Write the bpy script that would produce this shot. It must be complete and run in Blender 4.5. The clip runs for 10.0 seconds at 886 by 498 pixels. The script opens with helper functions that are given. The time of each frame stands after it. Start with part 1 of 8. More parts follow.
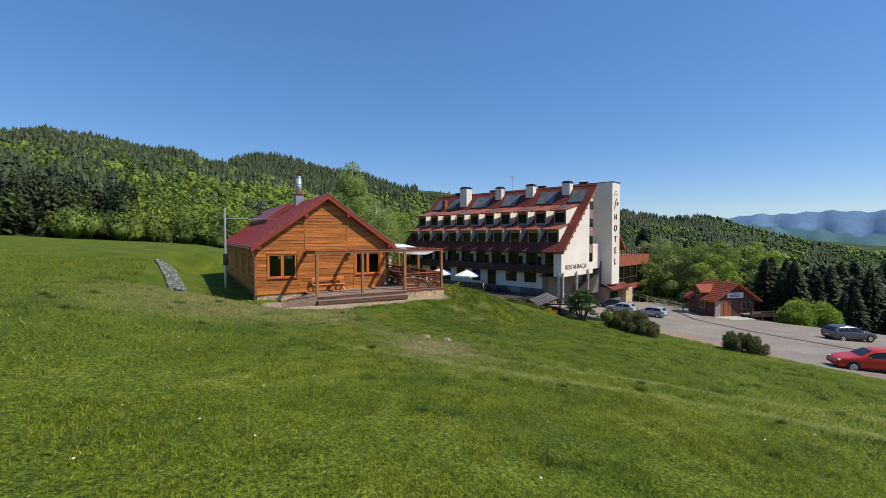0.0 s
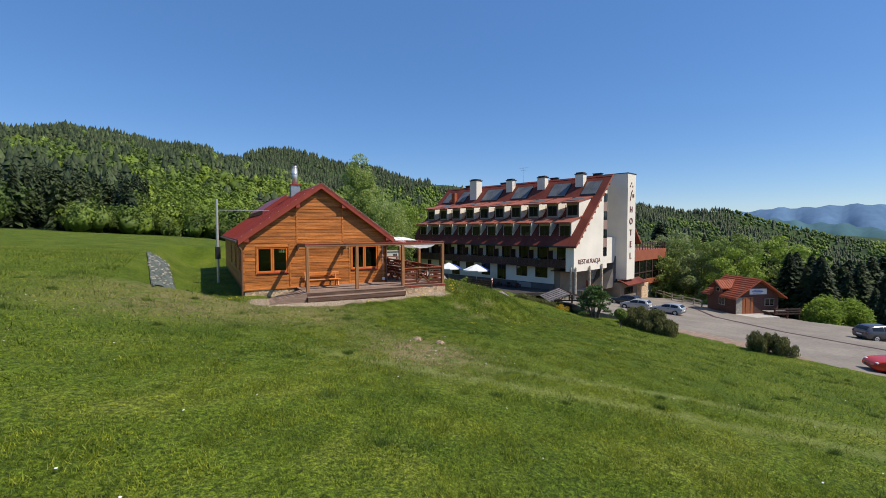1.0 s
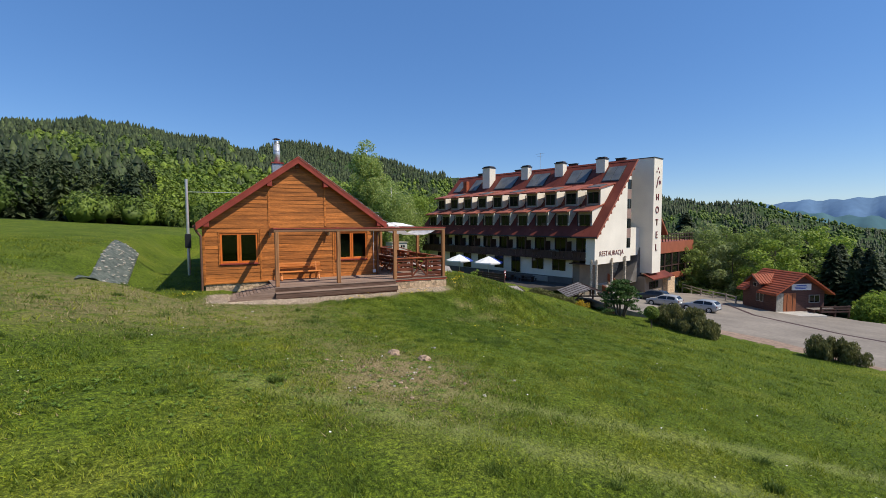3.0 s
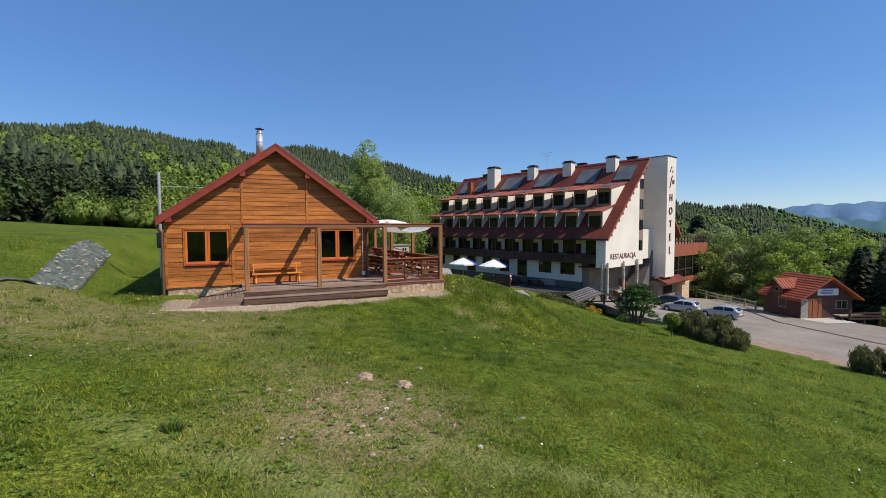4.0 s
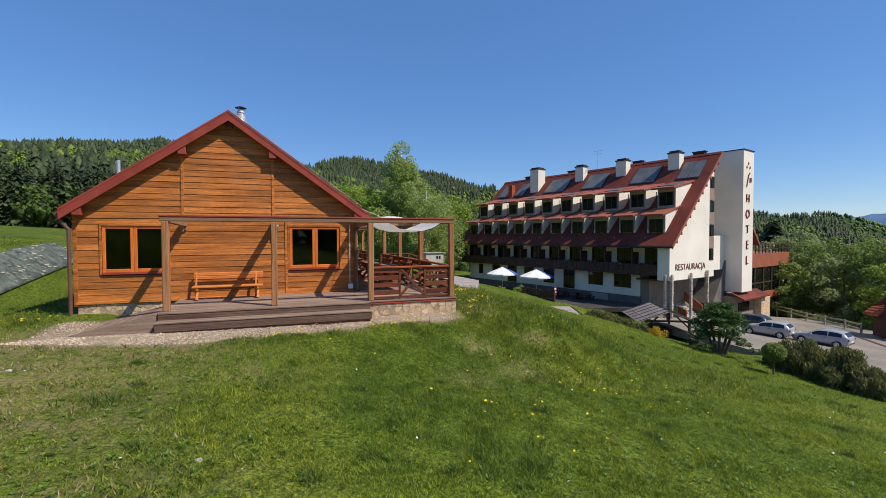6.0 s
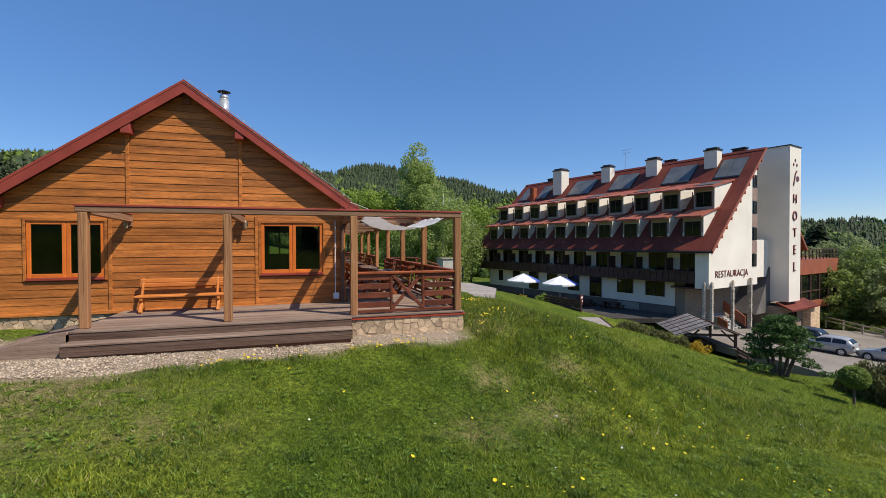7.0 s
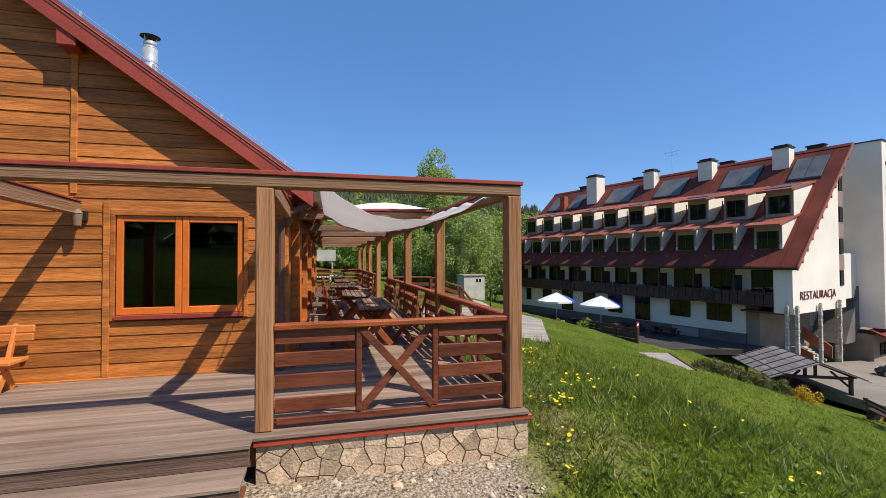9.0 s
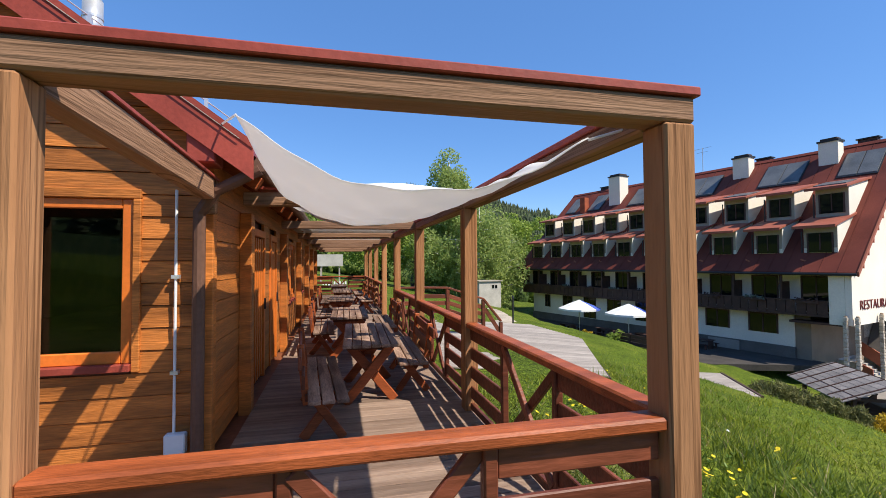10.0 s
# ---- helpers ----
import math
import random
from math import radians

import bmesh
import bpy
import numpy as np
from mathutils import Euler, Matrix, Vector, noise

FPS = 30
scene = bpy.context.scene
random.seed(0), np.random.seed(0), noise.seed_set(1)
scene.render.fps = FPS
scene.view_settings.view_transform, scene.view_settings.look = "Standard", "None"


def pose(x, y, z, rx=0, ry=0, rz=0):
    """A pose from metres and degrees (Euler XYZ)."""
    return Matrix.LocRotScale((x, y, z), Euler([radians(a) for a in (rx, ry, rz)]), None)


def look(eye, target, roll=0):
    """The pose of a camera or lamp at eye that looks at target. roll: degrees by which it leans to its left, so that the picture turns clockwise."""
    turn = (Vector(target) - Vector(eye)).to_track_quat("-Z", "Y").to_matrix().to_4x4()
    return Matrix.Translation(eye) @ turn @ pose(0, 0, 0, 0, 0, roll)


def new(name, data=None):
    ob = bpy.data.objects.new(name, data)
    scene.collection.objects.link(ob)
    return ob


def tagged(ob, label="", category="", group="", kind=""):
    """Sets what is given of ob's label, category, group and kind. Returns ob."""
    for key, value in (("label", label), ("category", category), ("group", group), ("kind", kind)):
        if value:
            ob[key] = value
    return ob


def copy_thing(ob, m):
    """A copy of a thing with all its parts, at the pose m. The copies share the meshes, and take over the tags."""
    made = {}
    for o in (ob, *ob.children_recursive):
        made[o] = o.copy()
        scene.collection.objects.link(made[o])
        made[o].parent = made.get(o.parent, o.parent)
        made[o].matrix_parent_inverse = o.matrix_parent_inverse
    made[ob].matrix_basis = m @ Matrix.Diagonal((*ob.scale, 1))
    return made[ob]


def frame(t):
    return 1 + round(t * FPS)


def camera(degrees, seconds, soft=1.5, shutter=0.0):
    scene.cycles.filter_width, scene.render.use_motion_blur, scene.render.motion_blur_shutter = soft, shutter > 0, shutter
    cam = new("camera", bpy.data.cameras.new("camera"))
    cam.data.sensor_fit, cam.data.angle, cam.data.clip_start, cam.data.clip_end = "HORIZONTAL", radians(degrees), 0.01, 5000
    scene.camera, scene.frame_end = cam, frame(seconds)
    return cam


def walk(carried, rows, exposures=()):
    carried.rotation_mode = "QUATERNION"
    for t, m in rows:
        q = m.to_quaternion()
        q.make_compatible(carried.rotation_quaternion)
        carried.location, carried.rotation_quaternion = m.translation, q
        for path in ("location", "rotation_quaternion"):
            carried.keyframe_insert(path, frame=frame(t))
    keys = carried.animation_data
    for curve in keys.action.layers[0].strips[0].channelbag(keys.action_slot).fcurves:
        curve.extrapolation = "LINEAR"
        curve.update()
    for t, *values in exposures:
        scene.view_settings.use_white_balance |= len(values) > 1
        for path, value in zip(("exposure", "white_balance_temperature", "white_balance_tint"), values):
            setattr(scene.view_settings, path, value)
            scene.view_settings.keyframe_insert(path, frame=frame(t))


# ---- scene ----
cam = camera(89.8, 10.0, soft=0.6)
PATH = [
    (0, (-11.353, -24.174, 3.299), (-10.348, -22.446, 3.236), -0.15),
    (0.5, (-10.586, -23.57, 3.241), (-9.604, -21.83, 3.165), -0.15),
    (1, (-9.842, -22.961, 3.179), (-8.889, -21.205, 3.09), -0.15),
    (1.5, (-9.13, -22.295, 3.082), (-8.204, -20.525, 2.976), -0.15),
    (2, (-8.481, -21.559, 2.964), (-7.578, -19.779, 2.848), -0.15),
    (2.5, (-7.883, -20.661, 2.86), (-6.988, -18.877, 2.738), -0.15),
    (4, (-5.752, -17.533, 2.296), (-4.883, -15.735, 2.197), -0.2),
    (4.5, (-4.95, -16.477, 2.223), (-4.111, -14.663, 2.138), -0.2),
    (5, (-4.085, -15.303, 2.094), (-3.292, -13.468, 2.019), -0.2),
    (5.5, (-3.23, -14.152, 2.004), (-2.49, -12.295, 1.936), -0.15),
    (7, (-1.016, -10.395, 1.672), (-0.42, -8.486, 1.644), -0.15),
    (7.5, (-0.53, -9.001, 1.639), (0.044, -7.085, 1.631), -0.15),
    (8, (-0.047, -7.505, 1.6), (0.501, -5.581, 1.62), -0.2),
    (8.5, (0.302, -6.044, 1.608), (0.833, -4.116, 1.634), -0.2),
    (9, (0.633, -4.455, 1.618), (1.145, -2.522, 1.659), -0.2),
    (9.5, (0.934, -3.07, 1.667), (1.424, -1.131, 1.716), -0.2),
    (10, (1.145, -1.653, 1.673), (1.606, 0.292, 1.734), -0.3),
]
EXPOSURES = ((0.0, 0.0), (7.0, 0.02), (8.5, 0.12), (9.0, 0.2), (9.5, 0.3), (10.0, 0.43))
walk(cam, [(t, look(eye, aim, roll)) for t, eye, aim, roll in PATH], EXPOSURES)

# ---- world, sun ----
SUN_DIR = Vector((-0.565, 0.55, -1.0)).normalized()
world = bpy.data.worlds.new("sky")
scene.world = world
world.use_nodes = True
wn = world.node_tree
sky = wn.nodes.new("ShaderNodeTexSky")
sky.sky_type = "NISHITA"
sky.sun_disc = False
sky.sun_elevation = math.asin(-SUN_DIR.z)
sky.sun_rotation = math.atan2(-SUN_DIR.x, -SUN_DIR.y)
sky.altitude = 700
sky.air_density = 1.0
sky.dust_density = 0.2
sky.ozone_density = 3.0
wn.nodes["Background"].inputs["Strength"].default_value = 0.145
deep = wn.nodes.new("ShaderNodeHueSaturation")
deep.inputs["Hue"].default_value = 0.506
deep.inputs["Saturation"].default_value = 1.22
deep.inputs["Value"].default_value = 0.95
wn.links.new(sky.outputs["Color"], deep.inputs["Color"])
even = wn.nodes.new("ShaderNodeMix")
even.data_type = "RGBA"
even.inputs["Factor"].default_value = 0.4
even.inputs["B"].default_value = (0.88, 2.05, 4.65, 1)
wn.links.new(deep.outputs["Color"], even.inputs["A"])
wn.links.new(even.outputs["Result"], wn.nodes["Background"].inputs["Color"])
sun = new("sun", bpy.data.lights.new("sun", "SUN"))
sun.data.energy = 5.0
sun.data.angle = radians(0.53)
sun.data.color = (1.0, 0.92, 0.80)
sun.matrix_world = look((0, 0, 60), Vector((0, 0, 60)) + SUN_DIR)


# ---- materials ----
def mat(name, color, rough=0.7, var=0.25, scale=3.0, fine=40.0, bump=0.15, stretch=(1, 1, 1), metal=0.0, tint=None, rand=0.0, spec=0.5, cracks=None):
    """A procedural surface: two scales of noise on the colour, a fine relief; rand varies it from piece to piece."""
    m = bpy.data.materials.new(name)
    m.use_nodes = True
    nt = m.node_tree
    N, K = nt.nodes, nt.links
    b = N["Principled BSDF"]
    b.inputs["Roughness"].default_value = rough
    b.inputs["Metallic"].default_value = metal
    b.inputs["Specular IOR Level"].default_value = spec
    tc = N.new("ShaderNodeTexCoord")
    mp = N.new("ShaderNodeMapping")
    mp.inputs["Scale"].default_value = stretch
    K.new(tc.outputs["Object"], mp.inputs["Vector"])
    big = N.new("ShaderNodeTexNoise")
    big.inputs["Scale"].default_value = scale
    big.inputs["Detail"].default_value = 4
    small = N.new("ShaderNodeTexNoise")
    small.inputs["Scale"].default_value = fine
    small.inputs["Detail"].default_value = 3
    vec = mp.outputs["Vector"]
    if rand:
        oi = N.new("ShaderNodeObjectInfo")
        sc = N.new("ShaderNodeVectorMath")
        sc.operation = "ADD"
        mu = N.new("ShaderNodeMath")
        mu.operation = "MULTIPLY"
        mu.inputs[1].default_value = 37.0
        K.new(oi.outputs["Random"], mu.inputs[0])
        K.new(vec, sc.inputs[0])
        K.new(mu.outputs[0], sc.inputs[1])
        vec = sc.outputs["Vector"]
    K.new(vec, big.inputs["Vector"])
    K.new(vec, small.inputs["Vector"])
    c = Vector(color)
    dark = c * (1 - var)
    light = (c * (1 + var)) if tint is None else Vector(tint)
    r1 = N.new("ShaderNodeValToRGB")
    r1.color_ramp.elements[0].position, r1.color_ramp.elements[1].position = 0.32, 0.68
    r1.color_ramp.elements[0].color = (*dark, 1)
    r1.color_ramp.elements[1].color = (*light, 1)
    K.new(big.outputs["Fac"], r1.inputs["Fac"])
    r2 = N.new("ShaderNodeMapRange")
    r2.inputs["From Min"].default_value, r2.inputs["From Max"].default_value = 0.3, 0.7
    r2.inputs["To Min"].default_value, r2.inputs["To Max"].default_value = 1 - var * 0.8, 1 + var * 0.6
    K.new(small.outputs["Fac"], r2.inputs["Value"])
    hv = N.new("ShaderNodeVectorMath")
    hv.operation = "SCALE"
    K.new(r1.outputs["Color"], hv.inputs[0])
    K.new(r2.outputs["Result"], hv.inputs["Scale"])
    out = hv.outputs["Vector"]
    if rand:
        r3 = N.new("ShaderNodeMapRange")
        r3.inputs["To Min"].default_value, r3.inputs["To Max"].default_value = 1 - rand, 1 + rand
        K.new(oi.outputs["Random"], r3.inputs["Value"])
        h2 = N.new("ShaderNodeVectorMath")
        h2.operation = "SCALE"
        K.new(out, h2.inputs[0])
        K.new(r3.outputs["Result"], h2.inputs["Scale"])
        out = h2.outputs["Vector"]
    if cracks:
        # dark drying cracks and knots along the grain
        cm = N.new("ShaderNodeMapping")
        cm.inputs["Scale"].default_value = cracks
        K.new(vec, cm.inputs["Vector"])
        cn = N.new("ShaderNodeTexNoise")
        cn.inputs["Scale"].default_value = 1.0
        cn.inputs["Detail"].default_value = 2
        cn.inputs["Distortion"].default_value = 0.4
        K.new(cm.outputs["Vector"], cn.inputs["Vector"])
        cr = N.new("ShaderNodeValToRGB")
        e = cr.color_ramp.elements
        e[0].position, e[1].position = 0.47, 0.53
        e[0].color = e[1].color = (1, 1, 1, 1)
        dip = e.new(0.5)
        dip.color = (0.5, 0.46, 0.43, 1)
        K.new(cn.outputs["Fac"], cr.inputs["Fac"])
        h3 = N.new("ShaderNodeVectorMath")
        h3.operation = "MULTIPLY"
        K.new(out, h3.inputs[0])
        K.new(cr.outputs["Color"], h3.inputs[1])
        out = h3.outputs["Vector"]
    K.new(out, b.inputs["Base Color"])
    if bump:
        bp = N.new("ShaderNodeBump")
        bp.inputs["Strength"].default_value = bump
        bp.inputs["Distance"].default_value = 0.02
        K.new(small.outputs["Fac"], bp.inputs["Height"])
        K.new(bp.outputs["Normal"], b.inputs["Normal"])
    return m


def island_mat(name, a, b_, rough=0.6, trans=0.0, patchy=False, stand=0.0):
    """Leaf and grass colours that vary from clump to clump."""
    m = bpy.data.materials.new(name)
    m.use_nodes = True
    N, K = m.node_tree.nodes, m.node_tree.links
    p = N["Principled BSDF"]
    p.inputs["Roughness"].default_value = rough
    p.inputs["Specular IOR Level"].default_value = 0.25
    g = N.new("ShaderNodeNewGeometry")
    r = N.new("ShaderNodeValToRGB")
    r.color_ramp.elements[0].color = (*a, 1)
    r.color_ramp.elements[1].color = (*b_, 1)
    K.new(g.outputs["Random Per Island"], r.inputs["Fac"])
    col = r.outputs["Color"]
    if patchy or stand:
        for scale, lo, hi in ((stand, (0.52, 0.58, 0.62), (1.5, 1.4, 1.3)), (stand * 4, (0.75, 0.75, 0.75), (1.25, 1.25, 1.25))) if stand else ((0.38, (0.72, 0.80, 0.8), (1.3, 1.14, 1.05)), (2.6, (0.66, 0.72, 0.72), (1.4, 1.28, 1.15)), (7.5, (0.68, 0.71, 0.72), (1.32, 1.25, 1.18))):
            n = N.new("ShaderNodeTexNoise")
            n.inputs["Scale"].default_value = scale
            n.inputs["Detail"].default_value = 3
            K.new(g.outputs["Position"], n.inputs["Vector"])
            q = N.new("ShaderNodeValToRGB")
            q.color_ramp.elements[0].position, q.color_ramp.elements[1].position = 0.34, 0.66
            q.color_ramp.elements[0].color, q.color_ramp.elements[1].color = (*lo, 1), (*hi, 1)
            K.new(n.outputs["Fac"], q.inputs["Fac"])
            mu = N.new("ShaderNodeVectorMath")
            mu.operation = "MULTIPLY"
            K.new(col, mu.inputs[0])
            K.new(q.outputs["Color"], mu.inputs[1])
            col = mu.outputs["Vector"]
    K.new(col, p.inputs["Base Color"])
    if trans:
        t = N.new("ShaderNodeBsdfTranslucent")
        mx = N.new("ShaderNodeMixShader")
        mx.inputs[0].default_value = trans
        K.new(col, t.inputs["Color"])
        K.new(p.outputs[0], mx.inputs[1])
        K.new(t.outputs[0], mx.inputs[2])
        K.new(mx.outputs[0], N["Material Output"].inputs["Surface"])
    return m


def glass_mat(name, tone=(0.008, 0.010, 0.009), rough=0.03):
    m = bpy.data.materials.new(name)
    m.use_nodes = True
    p = m.node_tree.nodes["Principled BSDF"]
    p.inputs["Base Color"].default_value = (*tone, 1)
    p.inputs["Roughness"].default_value = rough
    p.inputs["IOR"].default_value = 1.5
    p.inputs["Specular IOR Level"].default_value = 0.35
    return m


PLANK = mat("honey_plank", (0.45, 0.15, 0.031), 0.55, 0.36, 1.2, 12, 0.3, (0.6, 1, 7), rand=0.24, spec=0.3)
PLANK_SIDE = mat("honey_plank_side", (0.48, 0.155, 0.027), 0.55, 0.3, 1.2, 14, 0.25, (1, 0.6, 9), rand=0.16)
TRIM = mat("orange_trim", (0.67, 0.165, 0.022), 0.42, 0.12, 2, 20, 0.1, (1, 1, 1), rand=0.06)
BEAM = mat("weathered_beam", (0.285, 0.155, 0.088), 0.85, 0.13, 2.0, 14, 0.4, (0.3, 4, 5), rand=0.1, tint=(0.36, 0.205, 0.122), spec=0.15, cracks=(0.8, 1, 8))
BEAM_Y = mat("weathered_beam_along", (0.285, 0.155, 0.088), 0.85, 0.13, 2.0, 14, 0.4, (4, 0.3, 5), rand=0.1, tint=(0.36, 0.205, 0.122), spec=0.15, cracks=(1, 0.8, 8))
POST_WARM = mat("honey_post", (0.38, 0.165, 0.064), 0.8, 0.1, 2.0, 12, 0.4, (5, 5, 0.4), rand=0.15, tint=(0.47, 0.225, 0.10), spec=0.15, cracks=(2.2, 2.2, 0.5))
POST = mat("weathered_post", (0.36, 0.168, 0.074), 0.85, 0.1, 2.0, 12, 0.4, (5, 5, 0.4), rand=0.12, tint=(0.43, 0.215, 0.10), spec=0.15, cracks=(2.2, 2.2, 0.5))
DECK = mat("grey_deck", (0.235, 0.155, 0.112), 0.8, 0.2, 2, 22, 0.4, (0.35, 5, 5), rand=0.22, tint=(0.325, 0.232, 0.174), spec=0.2)
STEPEDGE = mat("brown_step_board", (0.15, 0.088, 0.062), 0.8, 0.3, 2, 18, 0.4, (0.35, 6, 6), rand=0.15, tint=(0.20, 0.125, 0.09), spec=0.2, cracks=(0.4, 1, 5))
RAILW = mat("red_brown_stain", (0.16, 0.044, 0.021), 0.48, 0.3, 2, 9, 0.25, (0.7, 4, 4), rand=0.28, spec=0.3)
RAILT = mat("red_brown_cap", (0.33, 0.08, 0.023), 0.5, 0.3, 2, 25, 0.2, (0.7, 5, 5), rand=0.12, spec=0.3)
LAMPGREY = mat("bronze_lamp_metal", (0.24, 0.17, 0.10), 0.4, 0.15, 2, 30, 0.0, spec=0.5)
REDROOF = mat("red_sheet_metal", (0.25, 0.042, 0.030), 0.42, 0.14, 0.8, 30, 0.05, rand=0.04, spec=0.35)
EDGERED = mat("bright_red_edge", (0.40, 0.06, 0.03), 0.5, 0.2, 2, 25, 0.15, (0.7, 5, 5), rand=0.1, spec=0.3)
REDTRIM = mat("red_painted_board", (0.31, 0.056, 0.036), 0.55, 0.15, 2, 30, 0.1, rand=0.06, spec=0.3)
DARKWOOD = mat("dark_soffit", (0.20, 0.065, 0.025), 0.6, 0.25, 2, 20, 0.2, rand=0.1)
STONE = mat("cream_stone", (0.55, 0.395, 0.255), 0.9, 0.28, 4, 40, 0.6, rand=0.3, spec=0.2)
MORTAR = mat("mortar", (0.38, 0.28, 0.185), 0.95, 0.2, 6, 60, 0.4)
GLASS = glass_mat("dark_glass")


def clear_glass():
    """A thin clear pane: see-through, with a mirror film that grows towards grazing."""
    m = bpy.data.materials.new("clear_pane")
    m.use_nodes = True
    N, K = m.node_tree.nodes, m.node_tree.links
    t, g, f, x = N.new("ShaderNodeBsdfTransparent"), N.new("ShaderNodeBsdfGlossy"), N.new("ShaderNodeFresnel"), N.new("ShaderNodeMixShader")
    t.inputs["Color"].default_value = (0.62, 0.68, 0.62, 1)
    g.inputs["Roughness"].default_value = 0.02
    f.inputs["IOR"].default_value = 1.5
    K.new(f.outputs[0], x.inputs[0])
    K.new(t.outputs[0], x.inputs[1])
    K.new(g.outputs[0], x.inputs[2])
    K.new(x.outputs[0], N["Material Output"].inputs["Surface"])
    return m


CLEAR = clear_glass()
CARGLASS = glass_mat("car_glass", (0.02, 0.024, 0.028), 0.12)
WHITE = mat("white_render", (0.80, 0.74, 0.63), 0.9, 0.07, 0.35, 12, 0.12, spec=0.2)
# grey render darkened for shaded yard clutter and the recess by the tower
PLINTHD = mat("shade_dark_plinth", (0.14, 0.125, 0.11), 0.9, 0.2, 0.8, 20, 0.15)
PALEPILLAR = mat("pale_pillar_stone", (0.52, 0.46, 0.37), 0.9, 0.25, 4, 30, 0.4, rand=0.22)
GREYWALL = mat("grey_render", (0.33, 0.295, 0.25), 0.9, 0.12, 0.8, 25, 0.15)
# roof red split by sun: dimmer on the grazed slope, lighter on dormers
HROOF = mat("hotel_red_roof", (0.155, 0.039, 0.026), 0.65, 0.2, 0.5, 18, 0.15, spec=0.15)
DROOF = mat("dormer_sunlit_red_roof", (0.33, 0.10, 0.062), 0.6, 0.18, 0.6, 18, 0.15, spec=0.25)
# the white render again, darkened because the fronts stand in shade
DORMERFRONT = mat("shade_toned_dormer_render", (0.38, 0.32, 0.25), 0.9, 0.1, 0.8, 20, 0.1, spec=0.2)
HDARK = mat("hotel_dark_wood", (0.06, 0.027, 0.019), 0.7, 0.3, 2, 20, 0.2, rand=0.1)
STEEL = mat("galvanised_steel", (0.66, 0.66, 0.65), 0.32, 0.08, 4, 50, 0.05, metal=0.55)
ASPHALT = mat("pale_asphalt", (0.24, 0.207, 0.17), 0.95, 0.16, 0.3, 3.5, 0.2, spec=0.2)
DIRT = mat("bare_earth", (0.27, 0.185, 0.13), 0.95, 0.25, 2, 40, 0.5)
CONCRETE = mat("pale_concrete", (0.45, 0.42, 0.37), 0.9, 0.15, 1, 25, 0.2)
BENCHW = mat("orange_bench_wood", (0.60, 0.20, 0.04), 0.5, 0.15, 2, 20, 0.15, (0.6, 5, 5), rand=0.08)
TABLEW = mat("worn_table_top", (0.25, 0.14, 0.095), 0.7, 0.4, 2, 20, 0.35, (5, 0.6, 5), rand=0.28, tint=(0.38, 0.25, 0.18), spec=0.2)
# paving coloured very dark to carry the yard's shade and clutter
PAVING = mat("shade_dark_yard_paving", (0.048, 0.04, 0.034), 0.9, 0.3, 0.8, 10, 0.3)
PIPE = mat("brown_gutter", (0.15, 0.078, 0.052), 0.5, 0.15, 3, 30, 0.0, spec=0.25)
BLACK = mat("black_metal", (0.015, 0.015, 0.016), 0.5, 0.2, 4, 40, 0.05)
RUBBER = mat("tyre_rubber", (0.02, 0.02, 0.02), 0.85, 0.2, 8, 60, 0.1)
TARP = mat("grey_green_weed_fabric", (0.058, 0.078, 0.06), 0.8, 0.4, 3.5, 14, 0.9, tint=(0.15, 0.168, 0.135))
SHINGLE = mat("grey_shingle", (0.20, 0.18, 0.17), 0.9, 0.25, 1.5, 20, 0.3, rand=0.12)
TILE = mat("orange_red_tile", (0.33, 0.085, 0.04), 0.7, 0.2, 1.5, 25, 0.2, rand=0.15, spec=0.2)
ORANGEP = mat("brick_orange_panel", (0.34, 0.10, 0.05), 0.6, 0.12, 0.8, 18, 0.1)
SOLAR = mat("solar_glass", (0.12, 0.125, 0.125), 0.35, 0.25, 0.8, 10, 0.0, spec=0.4)
BOARDWALK = mat("bleached_boards", (0.33, 0.285, 0.24), 0.9, 0.2, 2, 25, 0.3, (0.5, 6, 6), rand=0.15)
SIGNRED = mat("red_sign_letters", (0.16, 0.018, 0.018), 0.4, 0.05, 2, 20, 0.0)
SIGNWHITE = mat("white_board", (0.75, 0.75, 0.74), 0.6, 0.04, 2, 20, 0.0)
BLUE = mat("blue_cloth", (0.05, 0.10, 0.42), 0.8, 0.1, 2, 30, 0.05)
CANVAS = mat("white_canvas", (0.78, 0.77, 0.74), 0.9, 0.05, 2, 30, 0.1)
FABRIC = island_mat("white_shade_cloth", (0.86, 0.84, 0.82), (0.86, 0.84, 0.82), 0.9, 0.5)


# ---- mesh helpers ----
def part(name, bm, material, parent=None, label="", smooth=False):
    """Links a bmesh as one mesh object, under a thing or part if one is given."""
    me = bpy.data.meshes.new(name)
    bmesh.ops.recalc_face_normals(bm, faces=bm.faces)
    bm.to_mesh(me)
    bm.free()
    me.materials.append(material)
    if smooth:
        for p in me.polygons:
            p.use_smooth = True
    ob = new(name, me)
    if parent:
        ob.parent = parent
    if label:
        ob["label"] = label
    return ob


def thing(name, label, category, at=(0, 0, 0), turn=0.0, group="", kind=""):
    e = new(name)
    e.empty_display_size = 0.2
    e.matrix_world = pose(*at, 0, 0, turn)
    return tagged(e, label, category, group, kind)


def box(bm, x0, x1, y0, y1, z0, z1, bev=0.0):
    g = bmesh.ops.create_cube(bm, size=1.0, matrix=Matrix.LocRotScale(((x0 + x1) / 2, (y0 + y1) / 2, (z0 + z1) / 2), None, (abs(x1 - x0), abs(y1 - y0), abs(z1 - z0))))
    if bev:
        es = {e for v in g["verts"] for e in v.link_edges}
        bmesh.ops.bevel(bm, geom=list(es), offset=bev, segments=1, affect="EDGES")
    return bm


